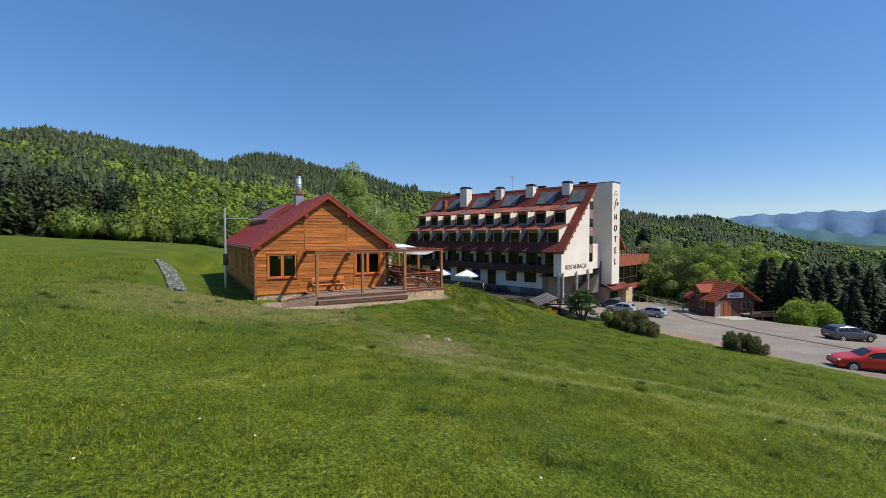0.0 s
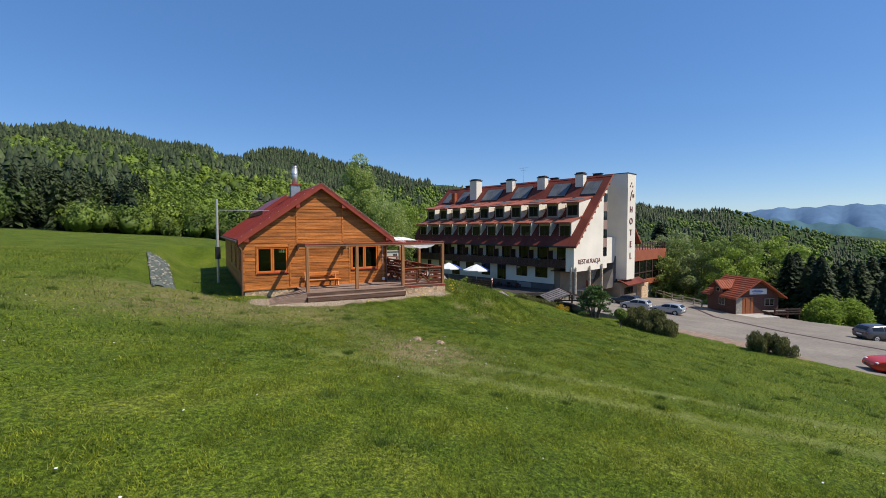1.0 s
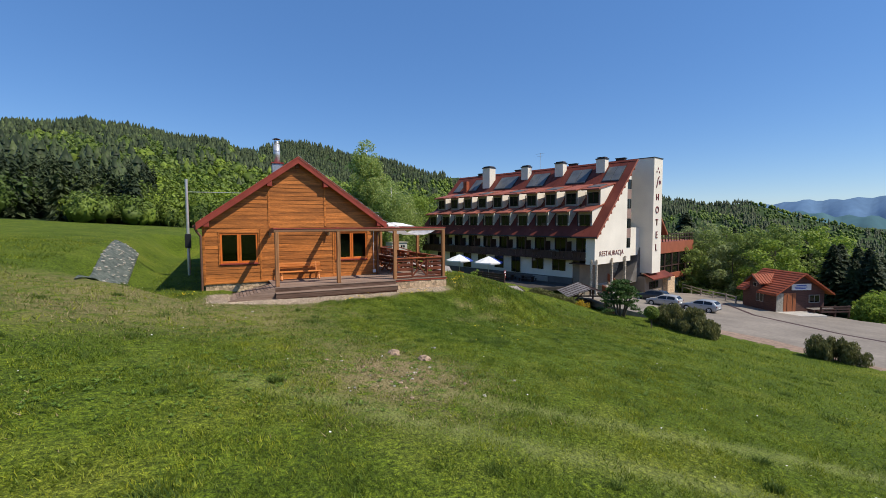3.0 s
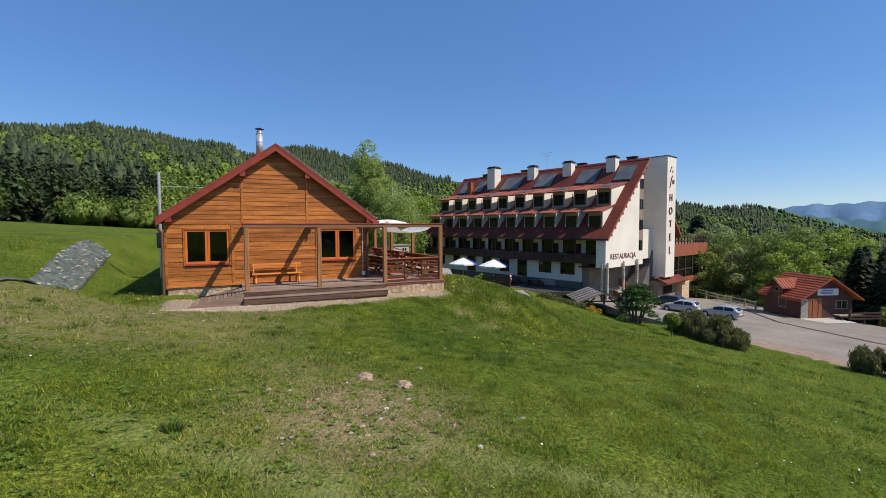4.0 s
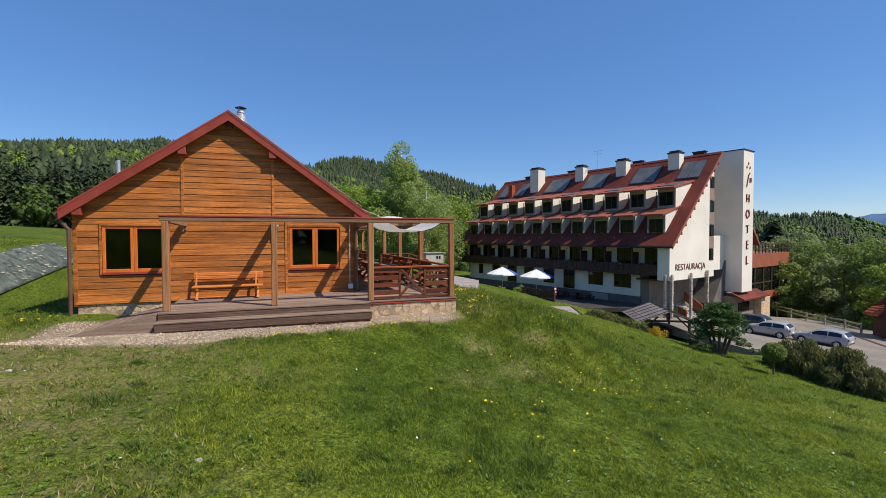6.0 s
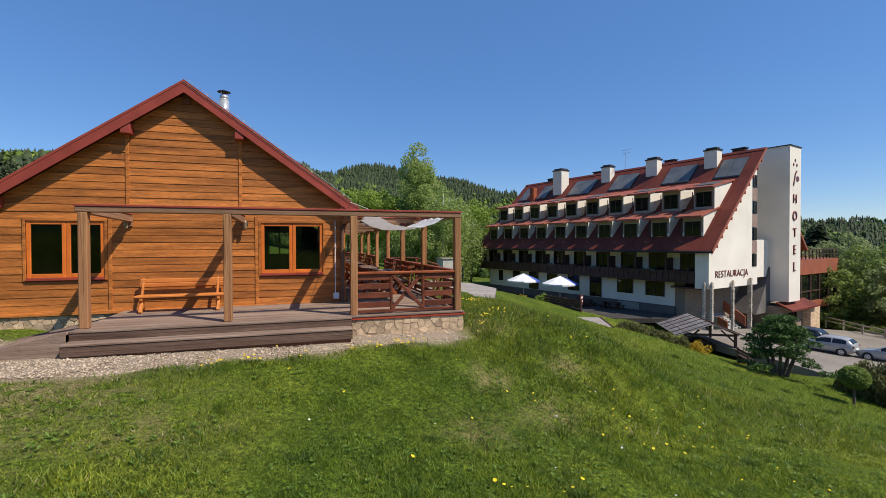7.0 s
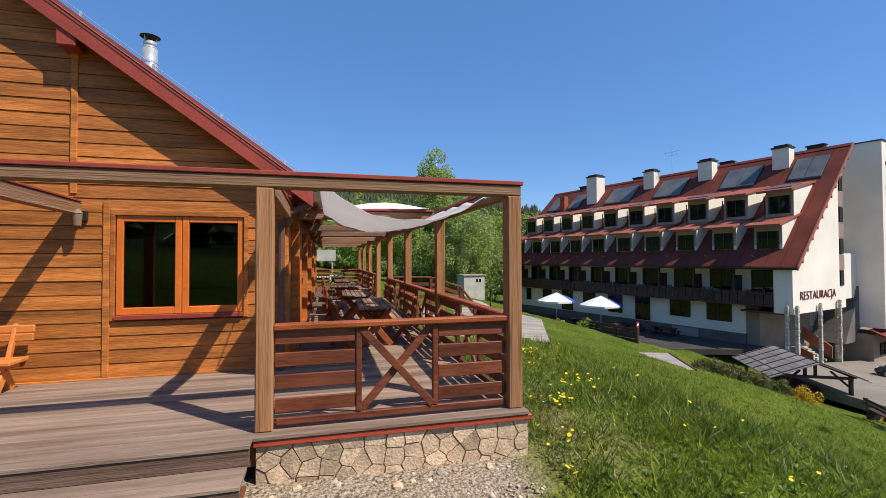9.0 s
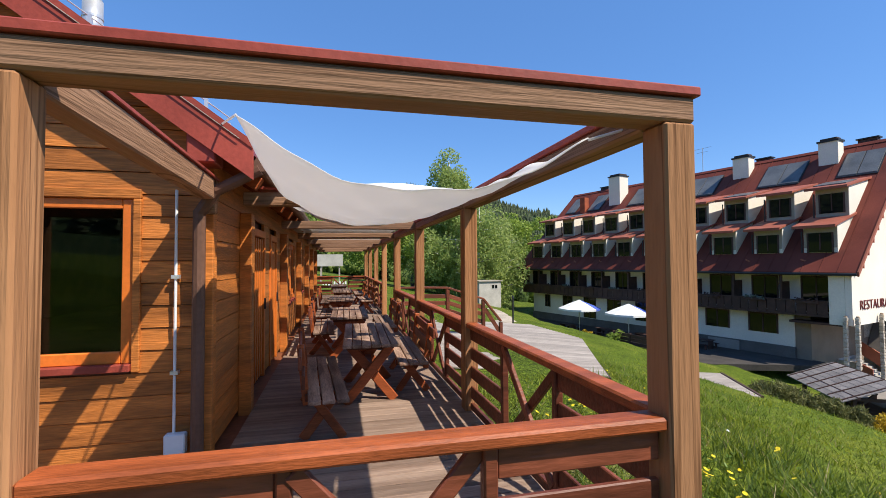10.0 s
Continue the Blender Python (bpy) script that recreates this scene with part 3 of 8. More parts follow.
    for x in (-5.17, -2.62):
        part("purlin_end", bx(x - 0.11, x + 0.11, ROOF_Y0 - 0.02, WY0, roof_z(x) - 0.46, roof_z(x) - 0.19, 0.012), REDTRIM, cabin)
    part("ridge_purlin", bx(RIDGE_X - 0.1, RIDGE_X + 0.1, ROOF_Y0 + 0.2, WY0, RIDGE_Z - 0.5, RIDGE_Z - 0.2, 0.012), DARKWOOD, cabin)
    for x in (EAVE_X0 + 0.4, EAVE_X1 - 0.4):
        part("purlin_end", bx(x - 0.11, x + 0.11, ROOF_Y0 - 0.02, WY0, roof_z(x) - 0.43, roof_z(x) - 0.19, 0.012), REDTRIM, cabin)
    # lightning wire on small stand-offs along the verge
    wire = tube((RIDGE_X, ROOF_Y0 + 0.12, RIDGE_Z + 0.13), (EAVE_X1 - 0.2, ROOF_Y0 + 0.12, roof_z(EAVE_X1 - 0.2) + 0.12), 0.006, n=5)
    w = part("lightning_wire", wire, STEEL, cabin, "thin steel lightning wire")
    for k in range(5):
        x = RIDGE_X + 0.5 + 0.86 * k
        part("stand_off", bar((x, ROOF_Y0 + 0.12, roof_z(x) - 0.01), (x, ROOF_Y0 + 0.12, roof_z(x) + 0.14), 0.025, 0.025), STEEL, w)
    # small snow hooks on the roof
    for i in range(9):
        for s, ex in ((-1, EAVE_X0), (1, EAVE_X1)):
            x = RIDGE_X + s * (0.45 + 0.46 * i)
            part("snow_hook", bar((x, ROOF_Y0 + 0.1, roof_z(x)), (x - s * 0.02, ROOF_Y0 + 0.1, roof_z(x) + 0.07), 0.02, 0.05), STEEL, cabin)
    # pale thread added for the lit profile edge of the barge board
    part("wire", tube((RIDGE_X, ROOF_Y0 - 0.07, RIDGE_Z - 0.02), (EAVE_X1 - 0.1, ROOF_Y0 - 0.07, roof_z(EAVE_X1 - 0.1) - 0.02), 0.004, n=6), BOARDWALK, cabin)
    # gable planks
    pitch, z = 0.187, 0.02
    while z < RIDGE_Z - 0.35:
        zt = z + pitch - 0.007
        half, top_half = (RIDGE_Z - 0.19 - z) / SLOPE, (RIDGE_Z - 0.19 - zt) / SLOPE
        lo, hi = max(WX0, RIDGE_X - half), min(WX1, RIDGE_X + half)
        cuts = [-5.6, -2.24] if z < 2.4 else [-5.21, -2.63]
        segs, a = [], lo
        for c in cuts:
            if a < c < hi:
                segs.append((a, c))
                a = c
        segs.append((a, hi))
        for a, b in segs:
            pieces = [(a, b)]
            for o0, o1, oz0, oz1 in wins:
                if zt > oz0 + 0.03 and z < oz1:
                    nxt = []
                    for p, q in pieces:
                        if q <= o0 or p >= o1:
                            nxt.append((p, q))
                            continue
                        if o0 - p > 0.03:
                            nxt.append((p, o0))
                        if q - o1 > 0.03:
                            nxt.append((o1, q))
                    pieces = nxt
            for p, q in pieces:
                d = random.uniform(0, 0.006)
                ta, tb = max(p, RIDGE_X - top_half), min(q, RIDGE_X + top_half)
                if tb - ta < 0.05:
                    continue
                bm = prism([(p, z), (q, z), (tb, zt), (ta, zt)], "y", y0 - 0.004 - d, y1)
                for v in bm.verts:
                    if v.co.z > zt - 0.001 and v.co.y < y1 - 0.01:
                        v.co.y += 0.012
                part("plank", bm, PLANK, cabin)
        z += pitch
    for x, a, b in ((-5.21, 2.5, 4.45), (-2.63, 2.5, 4.45), (-5.6, 0.0, 2.4), (-2.24, 0.0, 2.4)):
        part("upright_batten", bx(x - 0.04, x + 0.04, y0 - 0.025, y0 + 0.02, a, b, 0.006), PLANK, cabin)
    part("bottom_board", bx(WX0, WX1, y0 - 0.035, y0 + 0.0, -0.06, 0.02, 0.006), PLANK, cabin)
    for x in (WX0, WX1):
        part("corner_board", bx(x - 0.05, x + 0.05, y0 - 0.025, y0 + 0.1, -0.1, 2.72, 0.006), PLANK, cabin)
    for a, b, z0, z1 in wins:
        window_unit("window", a, b, z0, z1, y0, cabin, "x", -1, "two-leaf orange wooden window with dark panes", pane=CLEAR)
    # flank walls: planks between openings
    for face, s, opens in ((WX1, 1, [(4.35, 5.55, 0.0, 2.15, "door"), (6.1, 6.9, 0.0, 2.15, "door"), (9.0, 10.2, 0.8, 2.1, "win"), (12.0, 13.2, 0.8, 2.1, "win"), (15.0, 16.2, 0.0, 2.15, "door"), (18.0, 19.2, 0.8, 2.1, "win")]),
                           (WX0, -1, [(4.6, 5.6, 0.9, 2.15, "win"), (8.0, 9.0, 0.9, 2.15, "win"), (12.5, 13.5, 0.9, 2.15, "win")])):
        z = 0.02
        while z < 2.6:
            zt = z + pitch - 0.007
            edges, a = [], WY0 + 0.1
            for o in opens:
                if zt > o[2] + 0.03 and z < o[3] + 0.03:
                    edges.append((a, o[0]))
                    a = o[1]
            edges.append((a, WY1))
            for p, q in edges:
                n0, n1 = (face - 0.035, face + 0.005) if s > 0 else (face - 0.005, face + 0.035)
                part("plank", bx(n0, n1, p, q, z, zt), PLANK_SIDE, cabin)
            z += pitch
        for o in opens:
            if o[4] == "win":
                window_unit("window", o[0], o[1], o[2], o[3], face, cabin, "y", s, "orange wooden side window")
            else:
                w = part("door", bx(face - 0.06, face - 0.02, o[0] + 0.09, o[1] - 0.09, 0.0, o[3] - 0.09), GLASS, cabin, "glazed orange wooden door with slim panels")
                n = max(3, int((o[1] - o[0]) / 0.2))
                part("door_frame", bx(face - 0.07, face + 0.03, o[0], o[0] + 0.09, 0.0, o[3], 0.006), TRIM, w)
                part("door_frame", bx(face - 0.07, face + 0.03, o[1] - 0.09, o[1], 0.0, o[3], 0.006), TRIM, w)
                part("door_frame", bx(face - 0.07, face + 0.03, o[0] + 0.09, o[1] - 0.09, o[3] - 0.1, o[3], 0.006), TRIM, w)
                for k in range(n):
                    y = o[0] + 0.12 + (o[1] - o[0] - 0.24) * (k + 0.5) / n
                    part("door_slat", bx(face - 0.02, face + 0.01, y - 0.035, y + 0.035, 0.05, o[3] - 0.12, 0.004), TRIM, w)
                part("handle", bar((face + 0.05, o[1] - 0.16, 1.0), (face + 0.05, o[1] - 0.16, 1.16), 0.025, 0.025), BLACK, w)
        for y in (3.9, 7.6, 11.1, 14.2, 17.2, 20.4):
            if s > 0:
                part("log_upright", bx(face, face + 0.14, y - 0.09, y + 0.09, -0.1, 2.25, 0.012), PLANK_SIDE, cabin)
    part("wall_core", bx(WX1 - t, WX1 - 0.08, WY0 + t, WY1, -0.25, 2.75), DARKWOOD, cabin)
    # rafter tails under the terrace-side eave
    for i in range(20):
        y = 3.0 + i * 1.0
        part("rafter_tail", bar((WX1 - 0.05, y, roof_z(WX1) - 0.24), (EAVE_X1 - 0.06, y, roof_z(EAVE_X1) - 0.2), 0.09, 0.13, 0.008), RAILT, cabin)
    # stone footing
    part("footing", bx(WX0 + 0.02, -5.3, WY0 + 0.04, WY0 + 0.3, -0.8, -0.06), MORTAR, cabin)
    # conduit and junction box
    part("conduit", tube((-0.18, y0 - 0.05, 0.27), (-0.18, y0 - 0.05, 2.3), 0.012, n=8), SIGNWHITE, cabin, "white cable conduit")
    for z in (0.75, 1.55):
        part("conduit_clip", bx(-0.21, -0.15, y0 - 0.07, y0 - 0.02, z, z + 0.03), STEEL, cabin)
    part("junction_box", bx(-0.24, -0.08, y0 - 0.11, y0 - 0.03, 0.1, 0.27, 0.01), SIGNWHITE, cabin, "white junction box")
    for x in (-5.2, -2.5):
        lamp = part("wall_lamp", bx(x - 0.05, x + 0.05, y0 - 0.06, y0 - 0.01, 2.13, 2.27, 0.01), BLACK, cabin, "small bronze wall lantern")
        part("lamp_arm", bar((x, y0 - 0.05, 2.24), (x, y0 - 0.19, 2.24), 0.02, 0.02), BLACK, lamp)
        part("lamp_glass", tube((x, y0 - 0.18, 2.06), (x, y0 - 0.18, 2.22), 0.042, 0.054, n=10), LAMPGREY, lamp)
        part("lamp_cap", tube((x, y0 - 0.18, 2.22), (x, y0 - 0.18, 2.28), 0.06, 0.02, n=10), LAMPGREY, lamp)
    # chimney
    fx, fy = -4.05, 9.35
    ch = part("chimney", bx(fx - 0.3, fx + 0.3, fy - 0.3, fy + 0.3, 5.0, 6.25, 0.01), mat("zinc_sheet", (0.42, 0.44, 0.46), 0.4, 0.12, 3, 30, 0.05, metal=0.6), cabin, "zinc-clad chimney with a steel flue")
    part("chimney_cap", bx(fx - 0.36, fx + 0.36, fy - 0.36, fy + 0.36, 6.25, 6.32, 0.01), REDROOF, ch)
    part("flue", tube((fx, fy, 6.32), (fx, fy, 7.4), 0.19, 0.19, n=24), STEEL, ch, "shiny stainless flue", smooth=True)
    part("flue_neck", tube((fx, fy, 7.4), (fx, fy, 7.47), 0.19, 0.155, n=24), STEEL, ch, smooth=True)
    part("flue_mouth", tube((fx, fy, 7.47), (fx, fy, 7.6), 0.155, 0.155, n=24), STEEL, ch, smooth=True)
    part("flue_band", tube((fx, fy, 7.0), (fx, fy, 7.06), 0.2, 0.2, n=24), STEEL, ch)
    part("rain_hood", tube((fx, fy, 7.74), (fx, fy, 7.82), 0.25, 0.05, n=24), BLACK, ch)
    for k in range(3):
        a = k * 2.1
        part("hood_leg", bar((fx + 0.14 * math.cos(a), fy + 0.14 * math.sin(a), 7.52), (fx + 0.17 * math.cos(a), fy + 0.17 * math.sin(a), 7.76), 0.02, 0.02), STEEL, ch)


build_cabin()


# ---- deck, plinth, pergola ----
PX1, DECK_Y1 = 2.70, P0Y + 7 * BAY + 0.1
deck = thing("wooden_deck", "weathered grey timber deck with steps along the cabin", "deck", kind="structure")


def build_deck():
    y = -0.255
    while y < WY0 - 0.02:
        e = min(y + 0.155, WY0 - 0.04)
        part("plank", bx(-5.3, 0.0 if y < -0.11 else PX1 + 0.03, y, e - 0.008, -0.04, random.uniform(-0.004, 0), 0.005), DECK, deck)
        y += 0.155
    y = WY0
    while y < DECK_Y1:
        part("plank", bx(WX1 + 0.14, PX1 + 0.03, y, y + 0.147, -0.04, random.uniform(-0.004, 0), 0.005), DECK, deck)
        y += 0.155
    part("joists", bx(-5.22, PX1 - 0.06, 0.0, DECK_Y1 - 0.05, -0.3, -0.045), DARKWOOD, deck)
    part("fascia", bx(-5.3, -0.005, -0.24, -0.202, -0.19, -0.042, 0.006), STEPEDGE, deck, "brown fascia board")
    part("step_tread", bx(-5.3, -0.02, -0.42, -0.242, -0.225, -0.185, 0.006), DECK, deck)
    part("step_tread", bx(-5.3, -0.02, -0.6, -0.425, -0.225, -0.188, 0.006), DECK, deck)
    part("step_riser", bx(-5.3, -0.02, -0.585, -0.55, -0.42, -0.23, 0.006), STEPEDGE, deck, "brown riser board")
    part("step_foot", bx(-5.25, -0.05, -0.53, -0.1, -0.6, -0.42), DARKWOOD, deck)
    part("edge_board", bx(0.0, PX1 + 0.07, -0.085, -0.05, -0.1, -0.045, 0.006), EDGERED, deck, "bright red edge board")
    part("edge_board", bx(PX1 + 0.035, PX1 + 0.07, -0.05, DECK_Y1, -0.1, -0.045, 0.006), EDGERED, deck, "bright red edge board")
    # the ramp up to the deck
    for k in range(13):
        x = -7.0 + 1.7 * k / 13
        z = -0.42 + 0.40 * k / 13
        part("ramp_board", bar((x + 0.065, -0.35, z), (x + 0.065, 1.35, z), 0.12, 0.03, 0.004, up=(-0.23, 0, 0.97)), DECK, deck)
    for y in (-0.36, 1.36):
        part("ramp_side", prism([(-7.05, -0.5), (-5.3, -0.5), (-5.3, 0.0), (-7.05, -0.4)], "y", y - 0.02, y + 0.02), DECK, deck)


def clip_half(poly, p, q):
    """Keeps the part of a polygon that lies nearer to p than to q."""
    mx, my, nx, ny = (p[0] + q[0]) / 2, (p[1] + q[1]) / 2, q[0] - p[0], q[1] - p[1]
    side = lambda a: (a[0] - mx) * nx + (a[1] - my) * ny
    out = []
    for k in range(len(poly)):
        a, b = poly[k - 1], poly[k]
        sa, sb = side(a), side(b)
        if (sa <= 0) != (sb <= 0):
            f = sa / (sa - sb)
            out.append((a[0] + (b[0] - a[0]) * f, a[1] + (b[1] - a[1]) * f))
        if sb <= 0:
            out.append(b)
    return out


def stone_wall(name, parent, along, x0, x1, z0, z1, face, sign, seed):
    """Crazy-paved facing: uneven flat stones with recessed joints."""
    rng = random.Random(seed)
    seeds = []
    n = int((x1 - x0) * (z1 - z0) / 0.036)
    for _ in range(n * 30):
        c = (rng.uniform(x0, x1), rng.uniform(z0, z1))
        if all(math.hypot((c[0] - s[0]) * 0.8, c[1] - s[1]) > 0.125 for s in seeds):
            seeds.append(c)
    for c in seeds:
        poly = [(x0, z0), (x1, z0), (x1, z1), (x0, z1)]
        for s in seeds:
            if s is not c and poly:
                poly = clip_half(poly, c, s)
        if len(poly) < 3:
            continue
        gx, gz = sum(p[0] for p in poly) / len(poly), sum(p[1] for p in poly) / len(poly)
        pts = []
        for px, pz in poly:
            d = math.hypot(px - gx, pz - gz) or 1
            k = max(0.3, 1 - 0.0075 / d)
            pts.append((gx + (px - gx) * k + rng.uniform(-0.004, 0.004), gz + (pz - gz) * k + rng.uniform(-0.004, 0.004)))
        out = face + sign * rng.uniform(0.014, 0.03)
        lo, hi = min(face - sign * 0.02, out), max(face - sign * 0.02, out)
        part(name, prism(pts, "y" if along == "x" else "x", lo, hi), STONE, parent)


stone_wall("footing_stone", cabin, "x", WX0 + 0.03, -5.32, -0.5, -0.07, WY0 + 0.04, -1, 9)
plinth = thing("stone_plinth", "cream crazy-paved stone plinth under the terrace", "plinth", kind="structure")
part("plinth_core", bx(0.02, PX1 + 0.02, -0.03, 0.3, -1.0, -0.105), MORTAR, plinth)
part("plinth_core", bx(PX1 - 0.25, PX1 + 0.02, 0.3, DECK_Y1, -1.0, -0.105), MORTAR, plinth)
stone_wall("stone", plinth, "x", 0.02, PX1 + 0.03, -0.56, -0.105, -0.03, -1, 4)
stone_wall("stone", plinth, "y", -0.03, 7.0, -0.6, -0.105, PX1 + 0.02, 1, 5)
build_deck()

pergola = thing("pergola", "weathered timber pergola with a red-capped beam", "pergola")


def build_pergola():
    def post(x, y, top=2.29, s=0.16, wood=POST):
        part("post", bx(x - s / 2, x + s / 2, y - s / 2, y + s / 2, 0.0, top, 0.012), wood, pergola)
    for x in (-5.16, -2.58, 0.08, 2.62):
        post(x, P0Y)
    part("beam", bx(-5.28, PX1, 0.0, 0.16, 2.292, 2.405, 0.012), BEAM, pergola)
    part("beam_cap", bx(-5.3, PX1 + 0.02, -0.016, 0.176, 2.407, 2.45, 0.006), REDTRIM, pergola, "red capping board")
    for i in range(1, 8):
        post(2.62, P0Y + BAY * i, wood=POST_WARM)
    part("side_beam", bx(2.54, PX1, 0.163, DECK_Y1, 2.292, 2.405, 0.012), BEAM_Y, pergola)
    part("side_cap", bx(2.525, PX1 + 0.02, 0.179, DECK_Y1, 2.407, 2.45, 0.006), REDTRIM, pergola)
    for x in (-5.16, -2.58, 0.08):
        r = part("rafter", bar((x, 0.162, 2.355), (x, WY0 - 0.01, 2.295), 0.12, 0.17, 0.01), BEAM_Y, pergola)
        part("rafter_cap", bar((x, 0.19, 2.455), (x, WY0 - 0.06, 2.395), 0.15, 0.025, 0.004), REDTRIM, r, "red capping board")
        part("rafter_bracket", bx(x - 0.05, x + 0.05, WY0 - 0.07, WY0 - 0.008, 2.1, 2.235, 0.01), BEAM, r)
    for i in range(1, 8):
        y = P0Y + BAY * i
        part("cross_beam", bar((WX1 + 0.15, y, 2.34), (2.539, y, 2.36), 0.1, 0.14, 0.01), BEAM, pergola)
    part("cross_cap", bx(WX1 + 0.3, 2.49, P0Y + BAY - 0.09, P0Y + BAY + 0.09, 2.434, 2.464, 0.006), REDTRIM, pergola, "red capping board")
    for i in range(38):
        y = 7.0 + 0.41 * i
        if y < DECK_Y1 and min(abs(y - (P0Y + BAY * k)) for k in range(8)) > 0.15:
            part("lath", bar((WX1 + 0.15, y, 2.42), (2.49, y, 2.45), 0.2, 0.03, 0.004), BOARDWALK, pergola)


build_pergola()


def rail_bay(thing_, p, q):
    """One bay of the railing from p to q: boards, a cross, boards, and a cap."""
    p, q = Vector((*p, 0)), Vector((*q, 0))
    d = (q - p)
    L = d.length
    d.normalize()
    at = lambda s, z: p + d * s + Vector((0, 0, z))
    n = Vector((-d.y, d.x, 0))
    part("cap_rail", bar(at(0, 0.965), at(L, 0.965), 0.13, 0.06, 0.012), RAILT, thing_, "worn red-brown cap rail")
    part("bottom_rail", bar(at(0.02, 0.065), at(L - 0.02, 0.065), 0.05, 0.07, 0.008), RAILW, thing_)
    third = L * 0.335
    for s in (third, L - third):
        part("baluster", bar(at(s, 0.1), at(s, 0.934), 0.06, 0.06, 0.008), RAILW, thing_)
    for a, b in ((0.01, third - 0.032), (L - third + 0.032, L - 0.01)):
        for z in (0.865, 0.65, 0.44, 0.215):
            part("board", bar(at(a, z), at(b, z), 0.03, 0.135, 0.006), RAILW, thing_)
    k = n * 0.02
    part("cross_brace", bar(at(third + 0.03, 0.11) + k, at(L - third - 0.03, 0.92) + k, 0.035, 0.075, 0.006), RAILW, thing_)
    part("cross_brace", bar(at(third + 0.03, 0.92) - k, at(L - third - 0.03, 0.11) - k, 0.035, 0.075, 0.006), RAILW, thing_)


railing = thing("terrace_railing", "red-brown stained timber railing with crossed braces", "railing")
rail_bay(railing, (0.16, 0.08), (2.54, 0.08))
for i in range(7):
    if i != 3:
        rail_bay(railing, (2.62, P0Y + BAY * i + 0.08), (2.62, P0Y + BAY * (i + 1) - 0.08))
rail_bay(railing, (0.0, DECK_Y1 - 0.1), (2.54, DECK_Y1 - 0.1))

# railing along the landing beside the terrace
landing = thing("stair_railing", "dark red-brown timber railing sloping down beside the landing", "railing")
steps_ = [(2.75, 0.95), (3.5, 0.95), (4.3, 0.93), (5.4, 0.58), (5.95, -0.1)]
for i, (x, z) in enumerate(steps_):
    part("post", bx(x - 0.05, x + 0.05, 11.05, 11.15, -0.75, z - 0.03, 0.008), RAILW, landing)
    if i:
        a, b = steps_[i - 1], steps_[i]
        part("cap_rail", bar((a[0], 11.1, a[1]), (b[0], 11.1, b[1]), 0.13, 0.06, 0.01), RAILW, landing)
        for g in ((0.25, 0.45, 0.68) if i < 4 else (0.3,)):
            part("board", bar((a[0] + 0.05, 11.1, a[1] - g), (b[0] - 0.05, 11.1, b[1] - g), 0.03, 0.12, 0.006), RAILW, landing)


# ---- terrace things ----
def build_table():
    t = thing("picnic_table", "worn red-brown slatted picnic table with crossed legs", "table", group="tables on the terrace")
    for k in range(6):
        x = -0.27 + 0.108 * k
        part("tabletop_slat", bx(x - 0.049, x + 0.049, -0.92 + 0.01 * (k % 2), 0.92 - 0.012 * (k % 3), 0.715, 0.755, 0.006), TABLEW, t)
    for y in (-0.5, 0.5):
        part("cross_bar", bx(-0.29, 0.29, y - 0.04, y + 0.04, 0.63, 0.714, 0.006), RAILW, t)
        part("leg", bar((-0.3, y - 0.045, 0.0), (0.24, y - 0.045, 0.66), 0.05, 0.11, 0.008), RAILT, t)
        part("leg", bar((0.3, y + 0.045, 0.0), (-0.24, y + 0.045, 0.66), 0.05, 0.11, 0.008), RAILT, t)
    part("stretcher", bx(-0.04, 0.04, -0.46, 0.46, 0.3, 0.38, 0.006), RAILW, t)
    return t


def build_bench():
    """Garden bench; the back stands on the side of negative x."""
    t = thing("garden_bench", "dark red-brown slatted bench with a low back", "bench", group="benches on the terrace")
    for k in range(3):
        x = -0.12 + 0.125 * k
        part("seat_slat", bx(x - 0.056, x + 0.056, -0.98, 0.98, 0.415, 0.45, 0.006), TABLEW, t)
    for k in range(2):
        z = 0.62 + 0.17 * k
        part("back_slat", bar((-0.215 - 0.03 * k, -0.98, z), (-0.215 - 0.03 * k, 0.98, z), 0.03, 0.12, 0.006), RAILW, t)
    for y in (-0.6, 0.6):
        part("leg", bar((-0.22, y, 0.0), (0.1, y, 0.41), 0.06, 0.09, 0.008), RAILT, t)
        part("leg", bar((0.16, y - 0.062, 0.0), (-0.14, y - 0.062, 0.42), 0.05, 0.08, 0.008), RAILT, t)
        part("back_post", bar((-0.185, y + 0.062, 0.3), (-0.245, y + 0.062, 0.88), 0.05, 0.07, 0.008), RAILT, t)
        part("seat_bearer", bx(-0.2, 0.2, y - 0.03, y + 0.03, 0.35, 0.414, 0.006), RAILW, t)
    return t


table = build_table()
table.matrix_world = pose(1.55, 4.34, 0, 0, 0, -2)
for x, y, r in ((1.36, 7.0, -1), (1.25, 10.6, -2), (1.3, 14.0, 1), (1.2, 17.4, 0)):
    copy_thing(table, pose(x, y, 0, 0, 0, r))
bench = build_bench()
bench.matrix_world = pose(1.0, 3.45, 0, 0, 0, 4)
for x, y, r in ((2.1, 4.75, 178), (0.88, 7.5, 1), (2.1, 7.9, 179), (0.8, 10.0, 0), (2.05, 14.0, 182), (0.8, 13.6, 0), (2.0, 17.4, 180)):
    copy_thing(bench, pose(x, y, 0, 0, 0, r))


